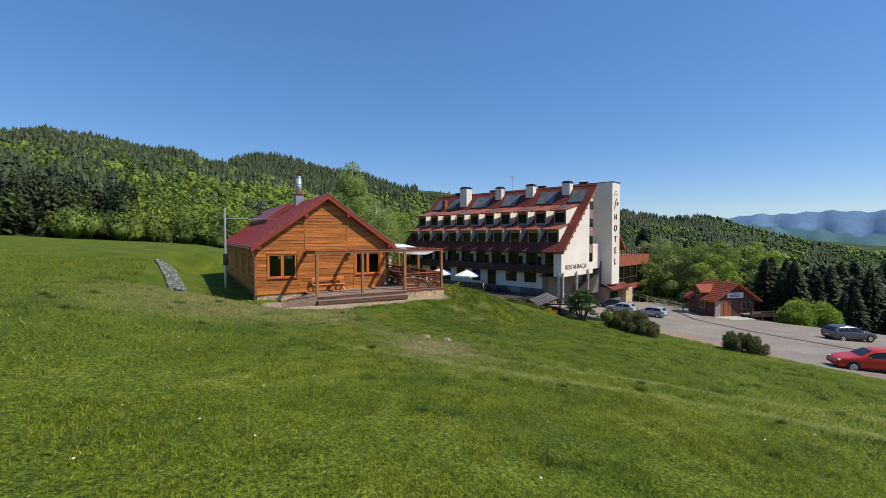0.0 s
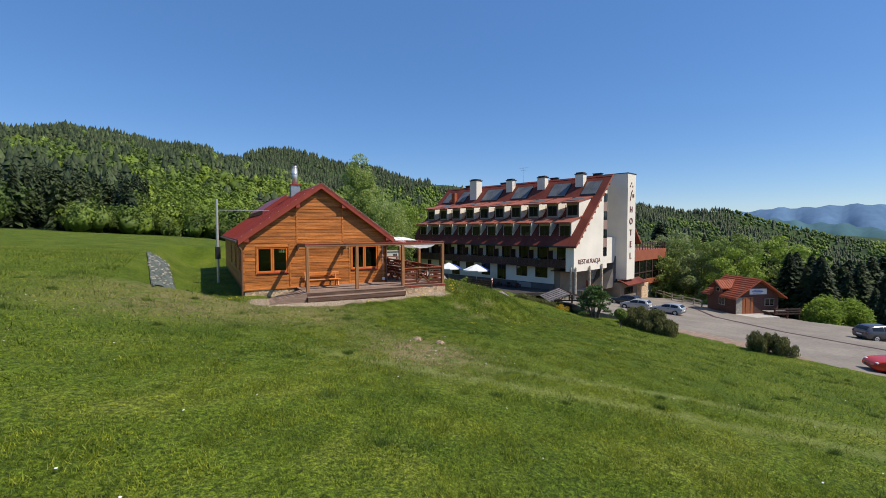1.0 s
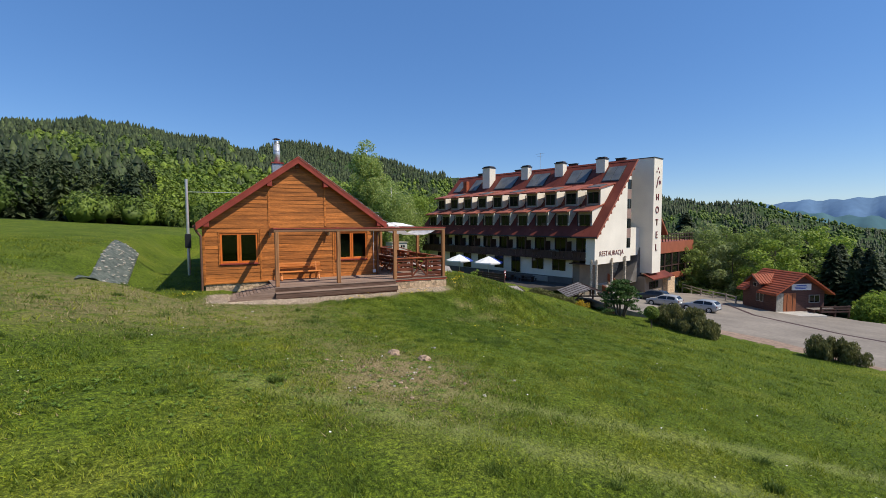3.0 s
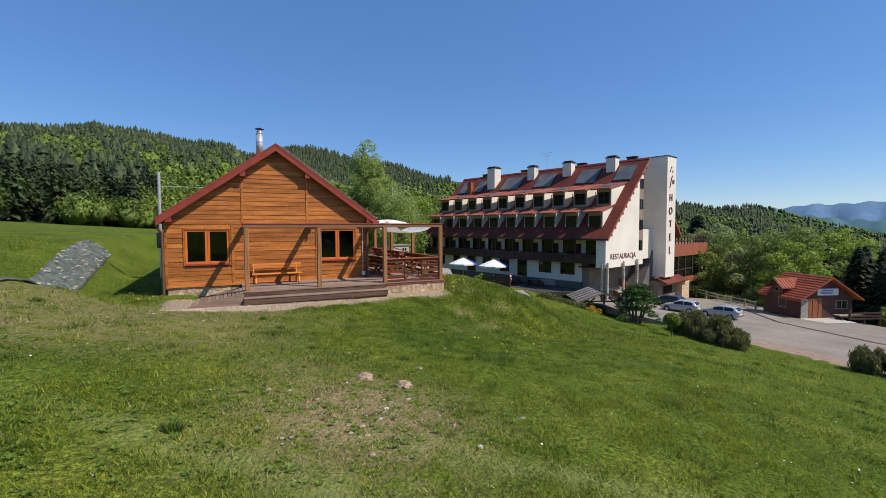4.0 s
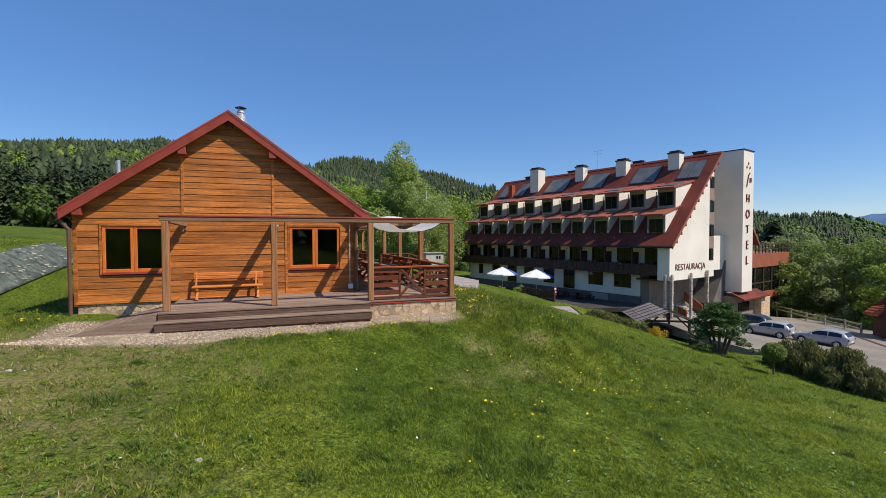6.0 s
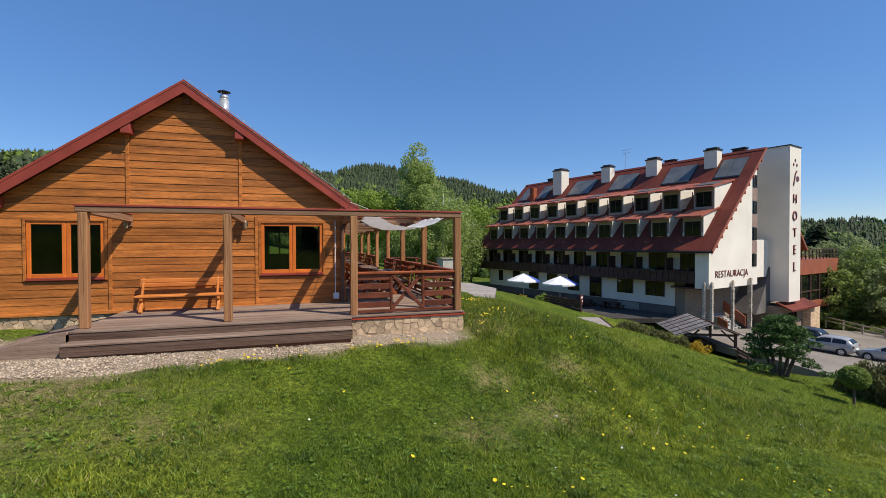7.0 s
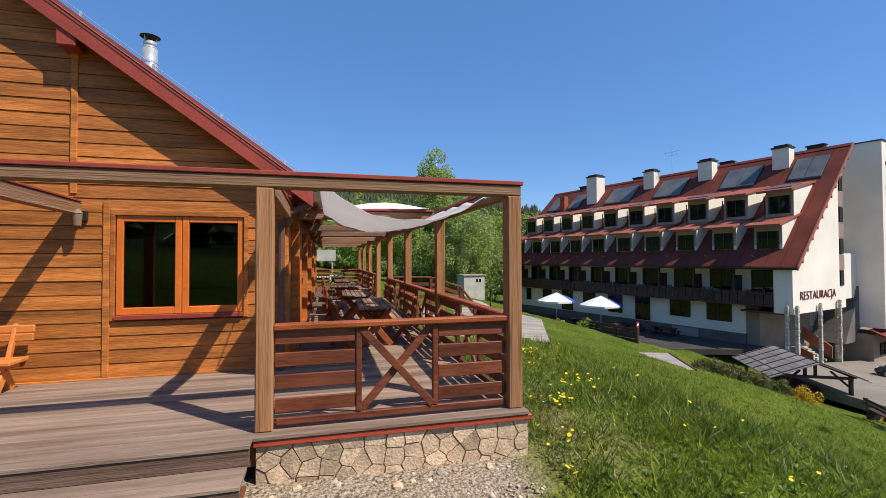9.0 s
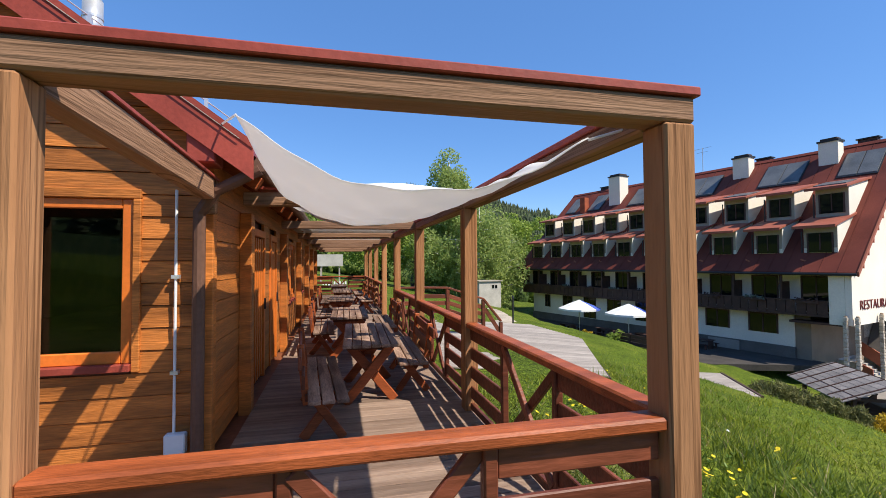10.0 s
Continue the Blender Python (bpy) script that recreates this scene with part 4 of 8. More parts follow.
def build_front_bench():
    t = thing("front_bench", "bright orange plank bench against the cabin wall", "bench", (-3.93, 2.12, 0))
    for k in range(2):
        part("seat_plank", bx(-0.98, 0.98, -0.2 + 0.19 * k, -0.02 + 0.19 * k, 0.36, 0.41, 0.01), BENCHW, t)
    for k in range(2):
        part("back_plank", bar((-0.98, 0.25 + 0.02 * k, 0.635 + 0.105 * k), (0.98, 0.25 + 0.02 * k, 0.635 + 0.105 * k), 0.04, 0.095, 0.01), BENCHW, t)
    for x in (-0.84, 0.84):
        part("leg", bar((x, -0.24, 0.0), (x, -0.04, 0.3), 0.07, 0.11, 0.01), BENCHW, t)
        part("leg", bar((x - 0.072, 0.22, 0.0), (x - 0.072, 0.02, 0.36), 0.06, 0.1, 0.01), BENCHW, t)
        part("seat_bearer", bx(x - 0.035, x + 0.035, -0.19, 0.19, 0.28, 0.358, 0.01), BENCHW, t)
        part("back_support", bar((x - 0.072, 0.13, 0.3), (x - 0.072, 0.3, 0.8), 0.05, 0.07, 0.01), BENCHW, t)
    return t


build_front_bench()


def sail(name, nl, nr, fr, fl, sag, label, cloth=FABRIC):
    bm = bmesh.new()
    n = 34
    grid = []
    nl, nr, fr, fl = map(Vector, (nl, nr, fr, fl))
    for i in range(n + 1):
        row = []
        for j in range(n + 1):
            a, b = i / n, j / n
            p = (nl * (1 - a) + nr * a) * (1 - b) + (fl * (1 - a) + fr * a) * b
            if sag > 0:
                p.z -= sag * 4 * a * (1 - a) * (1 - 0.28 * b) + 0.1 * 4 * b * (1 - b) * (1 - a)
            else:
                p.z -= sag * (16 * a * b * (1 - a) * (1 - b)) ** 0.7
            p.z += (0.008 * math.sin(a * 15 + b * 9 + 2 * math.sin(b * 5)) + 0.009 * math.sin(b * 21 + a * 6 + 1.5 * math.sin(a * 7)) + 0.007 * math.sin(a * 34 - b * 19)) * (1 if sag > 0 else 0.3)
            row.append(bm.verts.new(p))
        grid.append(row)
    for i in range(n):
        for j in range(n):
            bm.faces.new((grid[i][j], grid[i + 1][j], grid[i + 1][j + 1], grid[i][j + 1]))
    ob = part(name, bm, cloth, smooth=True)
    md = ob.modifiers.new("thick", "SOLIDIFY")
    md.thickness = 0.006
    return tagged(ob, label, "shade sail")


shade = sail("shade_sail", (0.56, 1.15, 2.55), (2.44, 0.45, 2.32), (2.5, 2.7, 2.38), (0.66, 4.5, 2.38), 0.36, "sagging white cloth shade strung under the pergola")
for p, q in (((0.56, 1.15, 2.55), (0.22, 2.28, 2.82)), ((2.44, 0.45, 2.32), (2.56, 0.28, 2.34))):
    part("cord", tube(p, q, 0.008, n=6), FABRIC, shade)
sail("shade_sail", (0.85, 3.5, 2.47), (2.35, 2.95, 2.47), (2.35, 5.1, 2.47), (0.85, 5.7, 2.47), -0.21, "white cloth shade bulging over the pergola", CANVAS)


# ---- the hotel: x across, y along in its own frame ----
hotel = thing("hotel", "white hotel, steep red roof, two rows of dormers, sign tower", "hotel")
hotel.matrix_world = pose(HO.x, HO.y, 0, 0, 0, 15.5)
HU0, HU1, HV, HZ0, HZ1 = -0.4, 33.4, 10.3, 0.9, 11.0
HBAY = 3.2


def hslope(v):
    return HZ0 + (HZ1 - HZ0) * (v / HV)


def lettering(text, size, m, parent, mat_, depth=0.03, label=""):
    cu = bpy.data.curves.new("letters", "FONT")
    cu.body, cu.size, cu.extrude, cu.align_x, cu.align_y = text, size, depth, "CENTER", "CENTER"
    cu.offset = -size * 0.012
    tmp = bpy.data.objects.new("letters", cu)
    me = bpy.data.meshes.new_from_object(tmp)
    bpy.data.objects.remove(tmp)
    me.materials.clear()
    me.materials.append(mat_)
    ob = new("sign_letter" if len(text) == 1 else "sign_letters", me)
    ob.parent = parent
    ob.matrix_local = m
    if label:
        ob["label"] = label
    return ob


def build_hotel():
    H = hotel
    west = part("roof", prism([(0, HZ0), (HV, HZ1), (HV, HZ1 - 0.3), (0.05, HZ0 - 0.22)], "y", HU0, HU1), HROOF, H, "steep red roof slope")
    part("roof", prism([(2 * HV, HZ0), (HV, HZ1), (HV, HZ1 - 0.3), (2 * HV - 0.05, HZ0 - 0.22)], "y", HU0 + 5.6, HU1), HROOF, H, "steep red roof slope")
    zt = HZ1 - (15.77 - HV) * (HZ1 - HZ0) / HV
    part("roof", prism([(2 * HV, HZ0), (15.77, zt), (15.77, zt - 0.3), (2 * HV - 0.05, HZ0 - 0.22)], "y", HU0, HU0 + 5.6), HROOF, H, "red roof slope beside the tower")
    part("verge_board", prism([(2 * HV + 0.05, HZ0 - 0.25), (15.77, zt - 0.2), (15.77, zt + 0.04), (2 * HV + 0.05, HZ0 + 0.04)], "y", HU0 - 0.1, HU0 - 0.005), ORANGEP, H, "red-brown verge board")
    part("ridge_cap", prism([(HV - 0.3, HZ1 - 0.22), (HV, HZ1 + 0.05), (HV + 0.3, HZ1 - 0.22)], "y", HU0, HU1), HROOF, west)
    part("verge_board", prism([(-0.05, HZ0 - 0.25), (HV, HZ1 - 0.18), (HV, HZ1 + 0.04), (-0.05, HZ0 + 0.04)], "y", HU0 - 0.1, HU0 - 0.005), ORANGEP, west, "red-brown verge board")
    for k in range(11):
        v = 0.9 + 0.85 * k
        part("roof_bracket", bx(v, v + 0.14, HU0 - 0.02, 0.0, hslope(v) - 0.62, hslope(v) - 0.32), ORANGEP, west)
    part("gutter", tube((-0.08, HU0, HZ0 - 0.12), (-0.08, HU1, HZ0 - 0.12), 0.09, n=8), BLACK, west)
    # end wall
    gw = part("gable_wall", prism([(0.3, -2.5), (8.42, -2.5), (8.42, hslope(8.42) - 0.32), (0.3, hslope(0.3) - 0.32)], "y", 0.0, 0.35), WHITE, H, "white rendered end wall")
    part("gable_wall", prism([(8.42, -2.5), (9.6, -2.5), (9.6, -0.85), (8.42, -0.85)], "y", 0.0, 0.35), WHITE, H)
    part("stair_window_wall", prism([(8.42, -0.85), (10.0, -0.85), (10.0, hslope(10.0) - 0.32), (8.42, hslope(8.42) - 0.32)], "y", 0.25, 0.4), WHITE, H)
    for k in range(7):
        z = -0.75 + 1.3 * k
        if k % 2 == 0:
            w = part("stair_window", bx(8.5, 9.9, 0.17, 0.25, z, z + 1.25), GLASS, H, "tall dark stairwell pane")
            part("window_frame", bx(9.15, 9.25, 0.13, 0.17, z, z + 1.25), BLACK, w)
        else:
            part("spandrel_panel", bx(8.48, 9.92, 0.15, 0.25, z, z + 1.25), mat("brown_spandrel", (0.30, 0.20, 0.16), 0.6, 0.1, 1, 20, 0.05) if k == 1 else bpy.data.materials["brown_spandrel"], H)
    lettering("RESTAURACJA", 0.9, pose(4.45, -0.03, -1.25, 90, 0, 0) @ Matrix.Diagonal((1.08, 1, 1, 1)), gw, SIGNRED, 0.02, "dark red raised letters")
    # storeys on the long side
    part("balcony_wall", bx(1.5, 19.0, 0.36, HU1 - 0.6, -1.9, 1.9), WHITE, H)
    part("lower_wall", bx(1.2, 19.0, 3.55, HU1 - 1.8, -4.45, -1.9), WHITE, H, "white lower storey")
    part("lower_wall", bx(1.3, 12.0, 2.6, 3.54, -7.0, -1.9), mat("tan_render", (0.27, 0.21, 0.155), 0.9, 0.12, 0.8, 25, 0.1), H)
    part("plinth", bx(1.12, 19.0, 3.5, HU1 - 1.75, -7.5, -4.45), PLINTHD, H, "grey plinth coloured dark for the shaded clutter before it")
    part("corner_pier", bx(0.3, 1.3, 0.36, 1.2, -2.5, 0.9), WHITE, H)
    bal = part("balcony", bx(0.2, 1.5, 1.2, HU1 - 0.9, -2.08, -1.93), HDARK, H, "dark timber balcony with slatted front")
    n = 52
    for k in range(n):
        u = 1.25 + (HU1 - 2.25) * k / n
        part("balcony_slat", bx(0.22, 0.27, u, u + (HU1 - 2.25) / n - 0.05, -1.92, -1.08), HDARK, bal)
    part("balcony_rail", bx(0.18, 0.32, 1.2, HU1 - 0.9, -1.07, -0.98), HDARK, bal)
    for k in range(10):
        u = 1.7 + HBAY * k
        fb = part("flower_box", bx(0.08, 0.2, u, u + 1.3, -1.22, -1.04, 0.01), HDARK, bal)
        bm = bmesh.new()
        for j in range(26):
            c = (random.uniform(0.04, 0.24), u + random.uniform(0, 1.3), random.uniform(-1.1, -0.86))
            bmesh.ops.create_icosphere(bm, subdivisions=1, radius=random.uniform(0.05, 0.1), matrix=Matrix.Translation(c))
        part("trailing_plant", bm, TARP if k % 2 else HDARK, fb, "dark trailing plant")
    for k in range(1, 34):
        u = HU0 + 1.0 * k
        part("roof_seam", prism([(0.02, HZ0 + 0.01), (HV - 0.1, HZ1 - 0.09), (HV - 0.1, HZ1 - 0.05), (0.02, HZ0 + 0.05)], "y", u, u + 0.03), HROOF, west)
    # balcony doors, one pair to each bay; the first is the pattern
    def opening(name, u0, u1, z0, z1, v, label):
        w = part(name, bx(v - 0.02, v + 0.03, u0, u1, z0, z1), GLASS, H, label)
        part("frame", bx(v - 0.05, v - 0.02, u0 - 0.06, u0 + 0.05, z0, z1 + 0.06), HDARK, w)
        part("frame", bx(v - 0.05, v - 0.02, u1 - 0.05, u1 + 0.06, z0, z1 + 0.06), HDARK, w)
        part("frame", bx(v - 0.05, v - 0.02, u0 + 0.05, u1 - 0.05, z1 - 0.04, z1 + 0.06), HDARK, w)
        part("mullion", bx(v - 0.05, v - 0.02, (u0 + u1) / 2 - 0.04, (u0 + u1) / 2 + 0.04, z0, z1 - 0.04), HDARK, w)
        return w
    for k in range(10):
        u = 1.35 + HBAY * k
        opening("balcony_door", u + 0.1, u + 1.8, -1.85, 0.55, 1.5, "dark balcony doors")
        part("divider", bx(0.45, 1.5, u + 2.55, u + 2.61, -1.93, 0.2), HDARK, H)
        part("post", bx(0.25, 0.4, u + 2.5, u + 2.65, -0.98, 0.75), HDARK, bal)
    for k, (u0, u1, z0, z1) in enumerate(((4.6, 6.5, -3.65, -2.25), (8.0, 9.8, -3.65, -2.25), (11.9, 13.4, -4.4, -2.2), (15.0, 16.6, -4.0, -2.2), (18.4, 20.0, -3.7, -2.25), (21.6, 23.2, -4.4, -2.2), (25.0, 26.4, -3.7, -2.25), (28.6, 29.4, -3.7, -2.3))):
        opening("lower_window", u0, u1, z0, z1, 1.2, "dark lower window")
    for u in (4.2, 10.9, 14.2):
        part("wall_light", bx(1.08, 1.2, u, u + 0.12, -2.35, -2.2), SIGNWHITE, H)
    part("cellar_door", bx(1.02, 1.12, 7.2, 9.6, -5.6, -4.55), GREYWALL, H)
    # porch with stone pillars
    part("porch_back", bx(2.2, 12.5, 3.0, 3.3, -7.2, -2.5), PLINTHD, H)
    part("porch_ceiling", bx(0.35, 10.0, 0.36, 3.5, -2.6, -2.45), HDARK, H)
    part("porch_door", bx(2.9, 4.6, 2.9, 3.0, -5.4, -2.7), GLASS, H)
    for v, u in ((0.12, 0.3), (0.42, -0.2), (4.2, -0.2), (7.75, -0.2), (8.35, 0.2)):
        p = part("pillar", bx(v - 0.08, v + 0.08, u - 0.08, u + 0.08, -7.2, -1.85, 0.03), MORTAR, H, "rough stone-clad pillar")
        z = -7.1
        while z < -1.95:
            hh = random.uniform(0.16, 0.3)
            for s in (-1, 1):
                a = random.uniform(-0.06, 0.06)
                part("pillar_stone", bx(v - 0.12 if s < 0 else v + a + 0.01, v + a - 0.01 if s < 0 else v + 0.12, u - 0.12 + random.uniform(0, 0.03), u + 0.12, z, z + hh - 0.02, 0.02), PALEPILLAR, p)
            z += hh
    st = part("stairs", bx(5.2, 5.3, 1.0, 2.6, -6.9, -5.6), CONCRETE, H, "porch stairs with an orange parapet")
    for k in range(8):
        part("stair_step", bx(5.3 + 0.0, 8.4, 0.9 + 0.24 * k, 1.2 + 0.24 * k, -6.9 + 0.17 * k, -6.74 + 0.17 * k), CONCRETE, st)
    part("stair_parapet", prism([(0.6, -6.7), (2.8, -5.2), (2.8, -4.2), (0.6, -5.7)], "x", 8.5, 8.62), ORANGEP, st)
    part("stair_parapet", prism([(0.6, -6.9), (1.5, -6.3), (1.5, -5.5), (0.6, -5.9)], "x", 5.0, 5.12), ORANGEP, st)
    # sign tower
    tw = part("tower", bx(13.0, 15.75, -1.45, 5.0, -4.4, 11.35), WHITE, H, "tall cream sign tower")
    part("tower_cap", bx(12.93, 15.82, -1.52, 5.07, 11.35, 11.45), BLACK, tw)
    part("tower_link", bx(10.0, 13.0, 2.6, 5.0, -4.4, 10.4), WHITE, H)
    # the tower's shade on this flare is put into its dark colour
    part("tower_flare", prism([(9.9, -5.6), (13.0, -5.6), (13.0, -0.9), (11.9, -2.9)], "y", 0.2, 2.55), PLINTHD, H)
    for k, ch in enumerate("HOTEL"):
        lettering(ch, 1.35, pose(14.15, -1.5, 6.0 - 1.72 * k, 90, 0, 0), tw, SIGNRED, 0.05)
    logo = part("sign_emblem", bar((13.8, -1.5, 7.35), (14.25, -1.5, 8.6), 0.05, 0.16), SIGNRED, tw, "red emblem stroke")
    part("emblem_stroke", bar((14.25, -1.5, 8.6), (14.6, -1.5, 8.9), 0.05, 0.14), SIGNRED, logo)
    part("emblem_stroke", bx(14.6, 15.1, -1.52, -1.46, 7.9, 8.35), SIGNRED, logo)
    for a, z in ((13.85, 9.5), (14.25, 9.95), (14.65, 9.5)):
        part("emblem_star", prism([(a, z - 0.18), (a + 0.15, z), (a, z + 0.18), (a - 0.15, z)], "y", -1.5, -1.455), SIGNRED, logo)
    part("tower_base", bx(12.2, 19.4, -0.9, 6.0, -8.2, -4.9), bpy.data.materials["tan_render"], H, "grey stone base with a dark window")
    wn_ = part("base_window", bx(13.6, 16.4, -0.96, -0.9, -6.7, -5.7), GLASS, H)
    for v in (13.6, 14.5, 15.4, 16.3):
        part("window_bar", bx(v, v + 0.1, -1.0, -0.96, -6.7, -5.7), HDARK, wn_)
    part("stone_pier", bx(18.2, 20.8, -1.6, 0.0, -8.6, -5.4, 0.02), STONE, H)
    part("skirt_roof", prism([(-2.0, -5.1), (-0.6, -4.45), (-0.6, -4.6), (-2.0, -5.25)], "x", 12.3, 19.4), HROOF, H, "red lean-to roof strip")
    # restaurant wing with roof terrace
    wing = part("restaurant_wing", bx(15.0, 35.6, 1.0, 12.0, -2.25, -0.45), ORANGEP, H, "brick-orange restaurant wing with roof terrace")
    part("glazing", bx(15.0, 35.3, 1.2, 11.8, -5.55, -2.25), GLASS, wing)
    for k in range(8):
        v = 15.2 + 2.83 * k
        part("glazing_post", bx(v, v + 0.28, 1.08, 1.2, -5.55, -2.25), HDARK, wing)
    part("glazing_rail", bx(15.0, 35.3, 1.1, 1.2, -4.4, -4.25), HDARK, wing)
    part("lower_band", bx(15.0, 35.6, 1.0, 12.0, -6.45, -5.55), ORANGEP, wing)
    part("under_wall", bx(20.0, 34.2, 2.0, 11.0, -10.0, -6.45), WHITE, wing)
    for k in range(18):
        v = 16.0 + 1.13 * k
        part("terrace_post", bar((v, 1.1, -0.45), (v - 0.15, 1.1, 0.75), 0.1, 0.1), HDARK, wing)
    part("terrace_rail", bx(15.6, 35.6, 1.05, 1.15, 0.68, 0.8), HDARK, wing)
    part("terrace_rail", bx(15.6, 35.6, 1.05, 1.15, 0.1, 0.2), HDARK, wing)
    part("far_gable", prism([(15, -0.4), (20.2, -0.4), (20.2, 1.3), (15, 6.3)], "y", 2.2, 2.5), HDARK, H)
    # dormers, upper and lower rows
    for lip, face, zb, zlip, vback, zback, zw0, zw1 in ((2.75, 3.3, 3.95, 6.75, 6.9, 7.66, 5.2, 6.36), (0.75, 1.35, 2.1, 3.95, 4.3, 4.95, 2.4, 3.52)):
        for k in range(10):
            u = 1.0 + HBAY * k
            d = part("dormer", prism([(face, zb), (face, zlip + 0.1), (vback - 0.3, zback - 0.12), (vback - 0.3, hslope(vback - 0.3) - 0.25)], "y", u, u + 1.9), WHITE, H, "white dormer with a red lean-to roof")
            part("dormer_roof", prism([(lip, zlip), (lip, zlip + 0.13), (vback, zback + 0.13), (vback, zback - 0.02)], "y", u - 0.12, u + 2.35), DROOF, d)
            part("dormer_fascia", bx(lip - 0.05, lip - 0.003, u - 0.12, u + 2.35, zlip - 0.06, zlip + 0.12), DROOF, d)
            # thin added panel that carries the front's shade in its colour
            part("dormer_front", bx(face - 0.025, face - 0.004, u + 0.02, u + 1.88, zb + 0.45, zlip + 0.05), DORMERFRONT, d, "front panel coloured darker for its shaded side")
            w = part("dormer_window", bx(face - 0.05, face + 0.02, u + 0.25, u + 1.65, zw0 - 0.16, zw1 + 0.06), GLASS, d)
            part("frame", bx(face - 0.08, face - 0.05, u + 0.2, u + 0.3, zw0 - 0.18, zw1 + 0.06), HDARK, w)
            part("frame", bx(face - 0.08, face - 0.05, u + 1.6, u + 1.7, zw0 - 0.18, zw1 + 0.06), HDARK, w)
            part("mullion", bx(face - 0.08, face - 0.05, u + 0.91, u + 0.99, zw0, zw1), HDARK, w)
            part("dormer_pipe", tube((face - 0.1, u + 1.98, zb + 0.1), (face - 0.1, u + 1.98, zlip - 0.25), 0.05, n=6), BLACK, d)
            if zlip > 5 and k % 2 == 0:
                part("roof_light", prism([(lip + 1.0, zlip + 0.42), (lip + 3.0, zlip + 0.86), (lip + 3.0, zlip + 0.82), (lip + 1.0, zlip + 0.34)], "y", u + 0.3, u + 2.2), SOLAR, d)
    # solar collectors, chimneys
    for u0, u1 in ((0.7, 3.0), (5.6, 8.6), (12.6, 15.6), (18.6, 22.2), (26.4, 28.2), (30.4, 32.0)):
        v0, v1 = 7.3, 9.3
        s = part("solar_collector", prism([(v0, hslope(v0) + 0.06), (v1, hslope(v1) + 0.06), (v1, hslope(v1) + 0.16), (v0, hslope(v0) + 0.16)], "y", u0, (u0 + u1) / 2 - 0.04), SOLAR, H, "grey solar collector on the roof")
        part("collector_pane", prism([(v0, hslope(v0) + 0.06), (v1, hslope(v1) + 0.06), (v1, hslope(v1) + 0.16), (v0, hslope(v0) + 0.16)], "y", (u0 + u1) / 2 + 0.04, u1), SOLAR, s)
        part("collector_frame", prism([(v0 - 0.08, hslope(v0) - 0.02), (v1 + 0.08, hslope(v1) + 0.06), (v1 + 0.08, hslope(v1 + 0.08) + 0.1), (v0 - 0.08, hslope(v0 - 0.08) + 0.1)], "y", u0 - 0.08, u1 + 0.08), BLACK, s)
    for v0, v1, u0, u1, zt in ((8.7, 9.7, 3.4, 4.7, 11.3), (8.7, 9.7, 10.0, 11.4, 11.35), (8.7, 9.7, 16.4, 17.7, 11.4), (7.7, 9.2, 23.6, 25.2, 11.85)):
        c = part("chimney", bx(v0, v1, u0, u1, hslope(v0) - 0.6, zt), WHITE, H, "white rendered chimney stack with dark cap")
        part("chimney_cap", bx(v0 - 0.08, v1 + 0.08, u0 - 0.08, u1 + 0.08, zt, zt + 0.14), BLACK, c)
        part("chimney_top", bx(v0 + 0.1, v1 - 0.1, u0 + 0.1, u1 - 0.1, zt + 0.14, zt + 0.32), HDARK, c)
    part("brick_chimney", bx(7.2, 7.9, 28.6, 29.4, 7.2, 9.9), TILE, H)
    for v, u in ((10.6, 1.6), (10.9, 9.2), (10.9, 19.5), (10.4, 27.6)):
        vp = part("roof_vent", bx(v, v + 0.6, u, u + 1.2, 10.4, 11.35), HDARK, H)
        part("vent_cap", bx(v - 0.1, v + 0.7, u - 0.1, u + 1.3, 11.36, 11.46), BLACK, vp)
    an = part("aerial", tube((10.3, 15.2, 10.9), (10.3, 15.2, 13.6), 0.04, n=6), STEEL, H, "roof aerial")
    for z, w in ((13.5, 0.9), (13.1, 0.6)):
        part("aerial_bar", bar((10.3, 15.2 - w, z), (10.3, 15.2 + w, z), 0.03, 0.03), STEEL, an)
    for k in range(9):
        u = 2.6 + 3.55 * k
        part("snow_hook", bar((0.75, u, hslope(0.75)), (0.7, u + 0.25, hslope(0.75) + 0.14), 0.05, 0.1), ORANGEP, west)


build_hotel()


# ---- car park, shed, fences ----
def park_z(x):
    return -5.75 - 0.085 * (x - 28)


def flat_on(name, outline, zf, lift, thick, material):
    bm = bmesh.new()
    top = [bm.verts.new((x, y, zf(x, y) + lift)) for x, y in outline]
    low = [bm.verts.new((x, y, zf(x, y) + lift - thick)) for x, y in outline]
    bm.faces.new(top)
    bm.faces.new(low[::-1])
    for i in range(len(top)):
        j = (i + 1) % len(top)
        bm.faces.new((top[i], low[i], low[j], top[j]))
    return part(name, bm, material)


car_park = flat_on("car_park", [(24.6, -60), (70, -60), (58, -8), (52.5, 2), (57, 22), (50, 24), (30, 19.5), (27.0, 14), (26.4, 8), (24.0, 0)], lambda x, y: park_z(x), 0.06, 0.5, ASPHALT)
tagged(car_park, "pale worn asphalt car park below the meadow", "car park", kind="structure")
drain = thing("drain_channel", "dark drainage channel across the car park", "drain", kind="structure")
for a, b in (((48.0, 13.5), (40.6, 6.0)), ((40.6, 6.0), (37.8, -2.0)), ((37.8, -2.0), (37.2, -20.0))):
    part("channel", bar((*a, park_z(a[0]) + 0.07), (*b, park_z(b[0]) + 0.07), 0.35, 0.03), HDARK, drain)
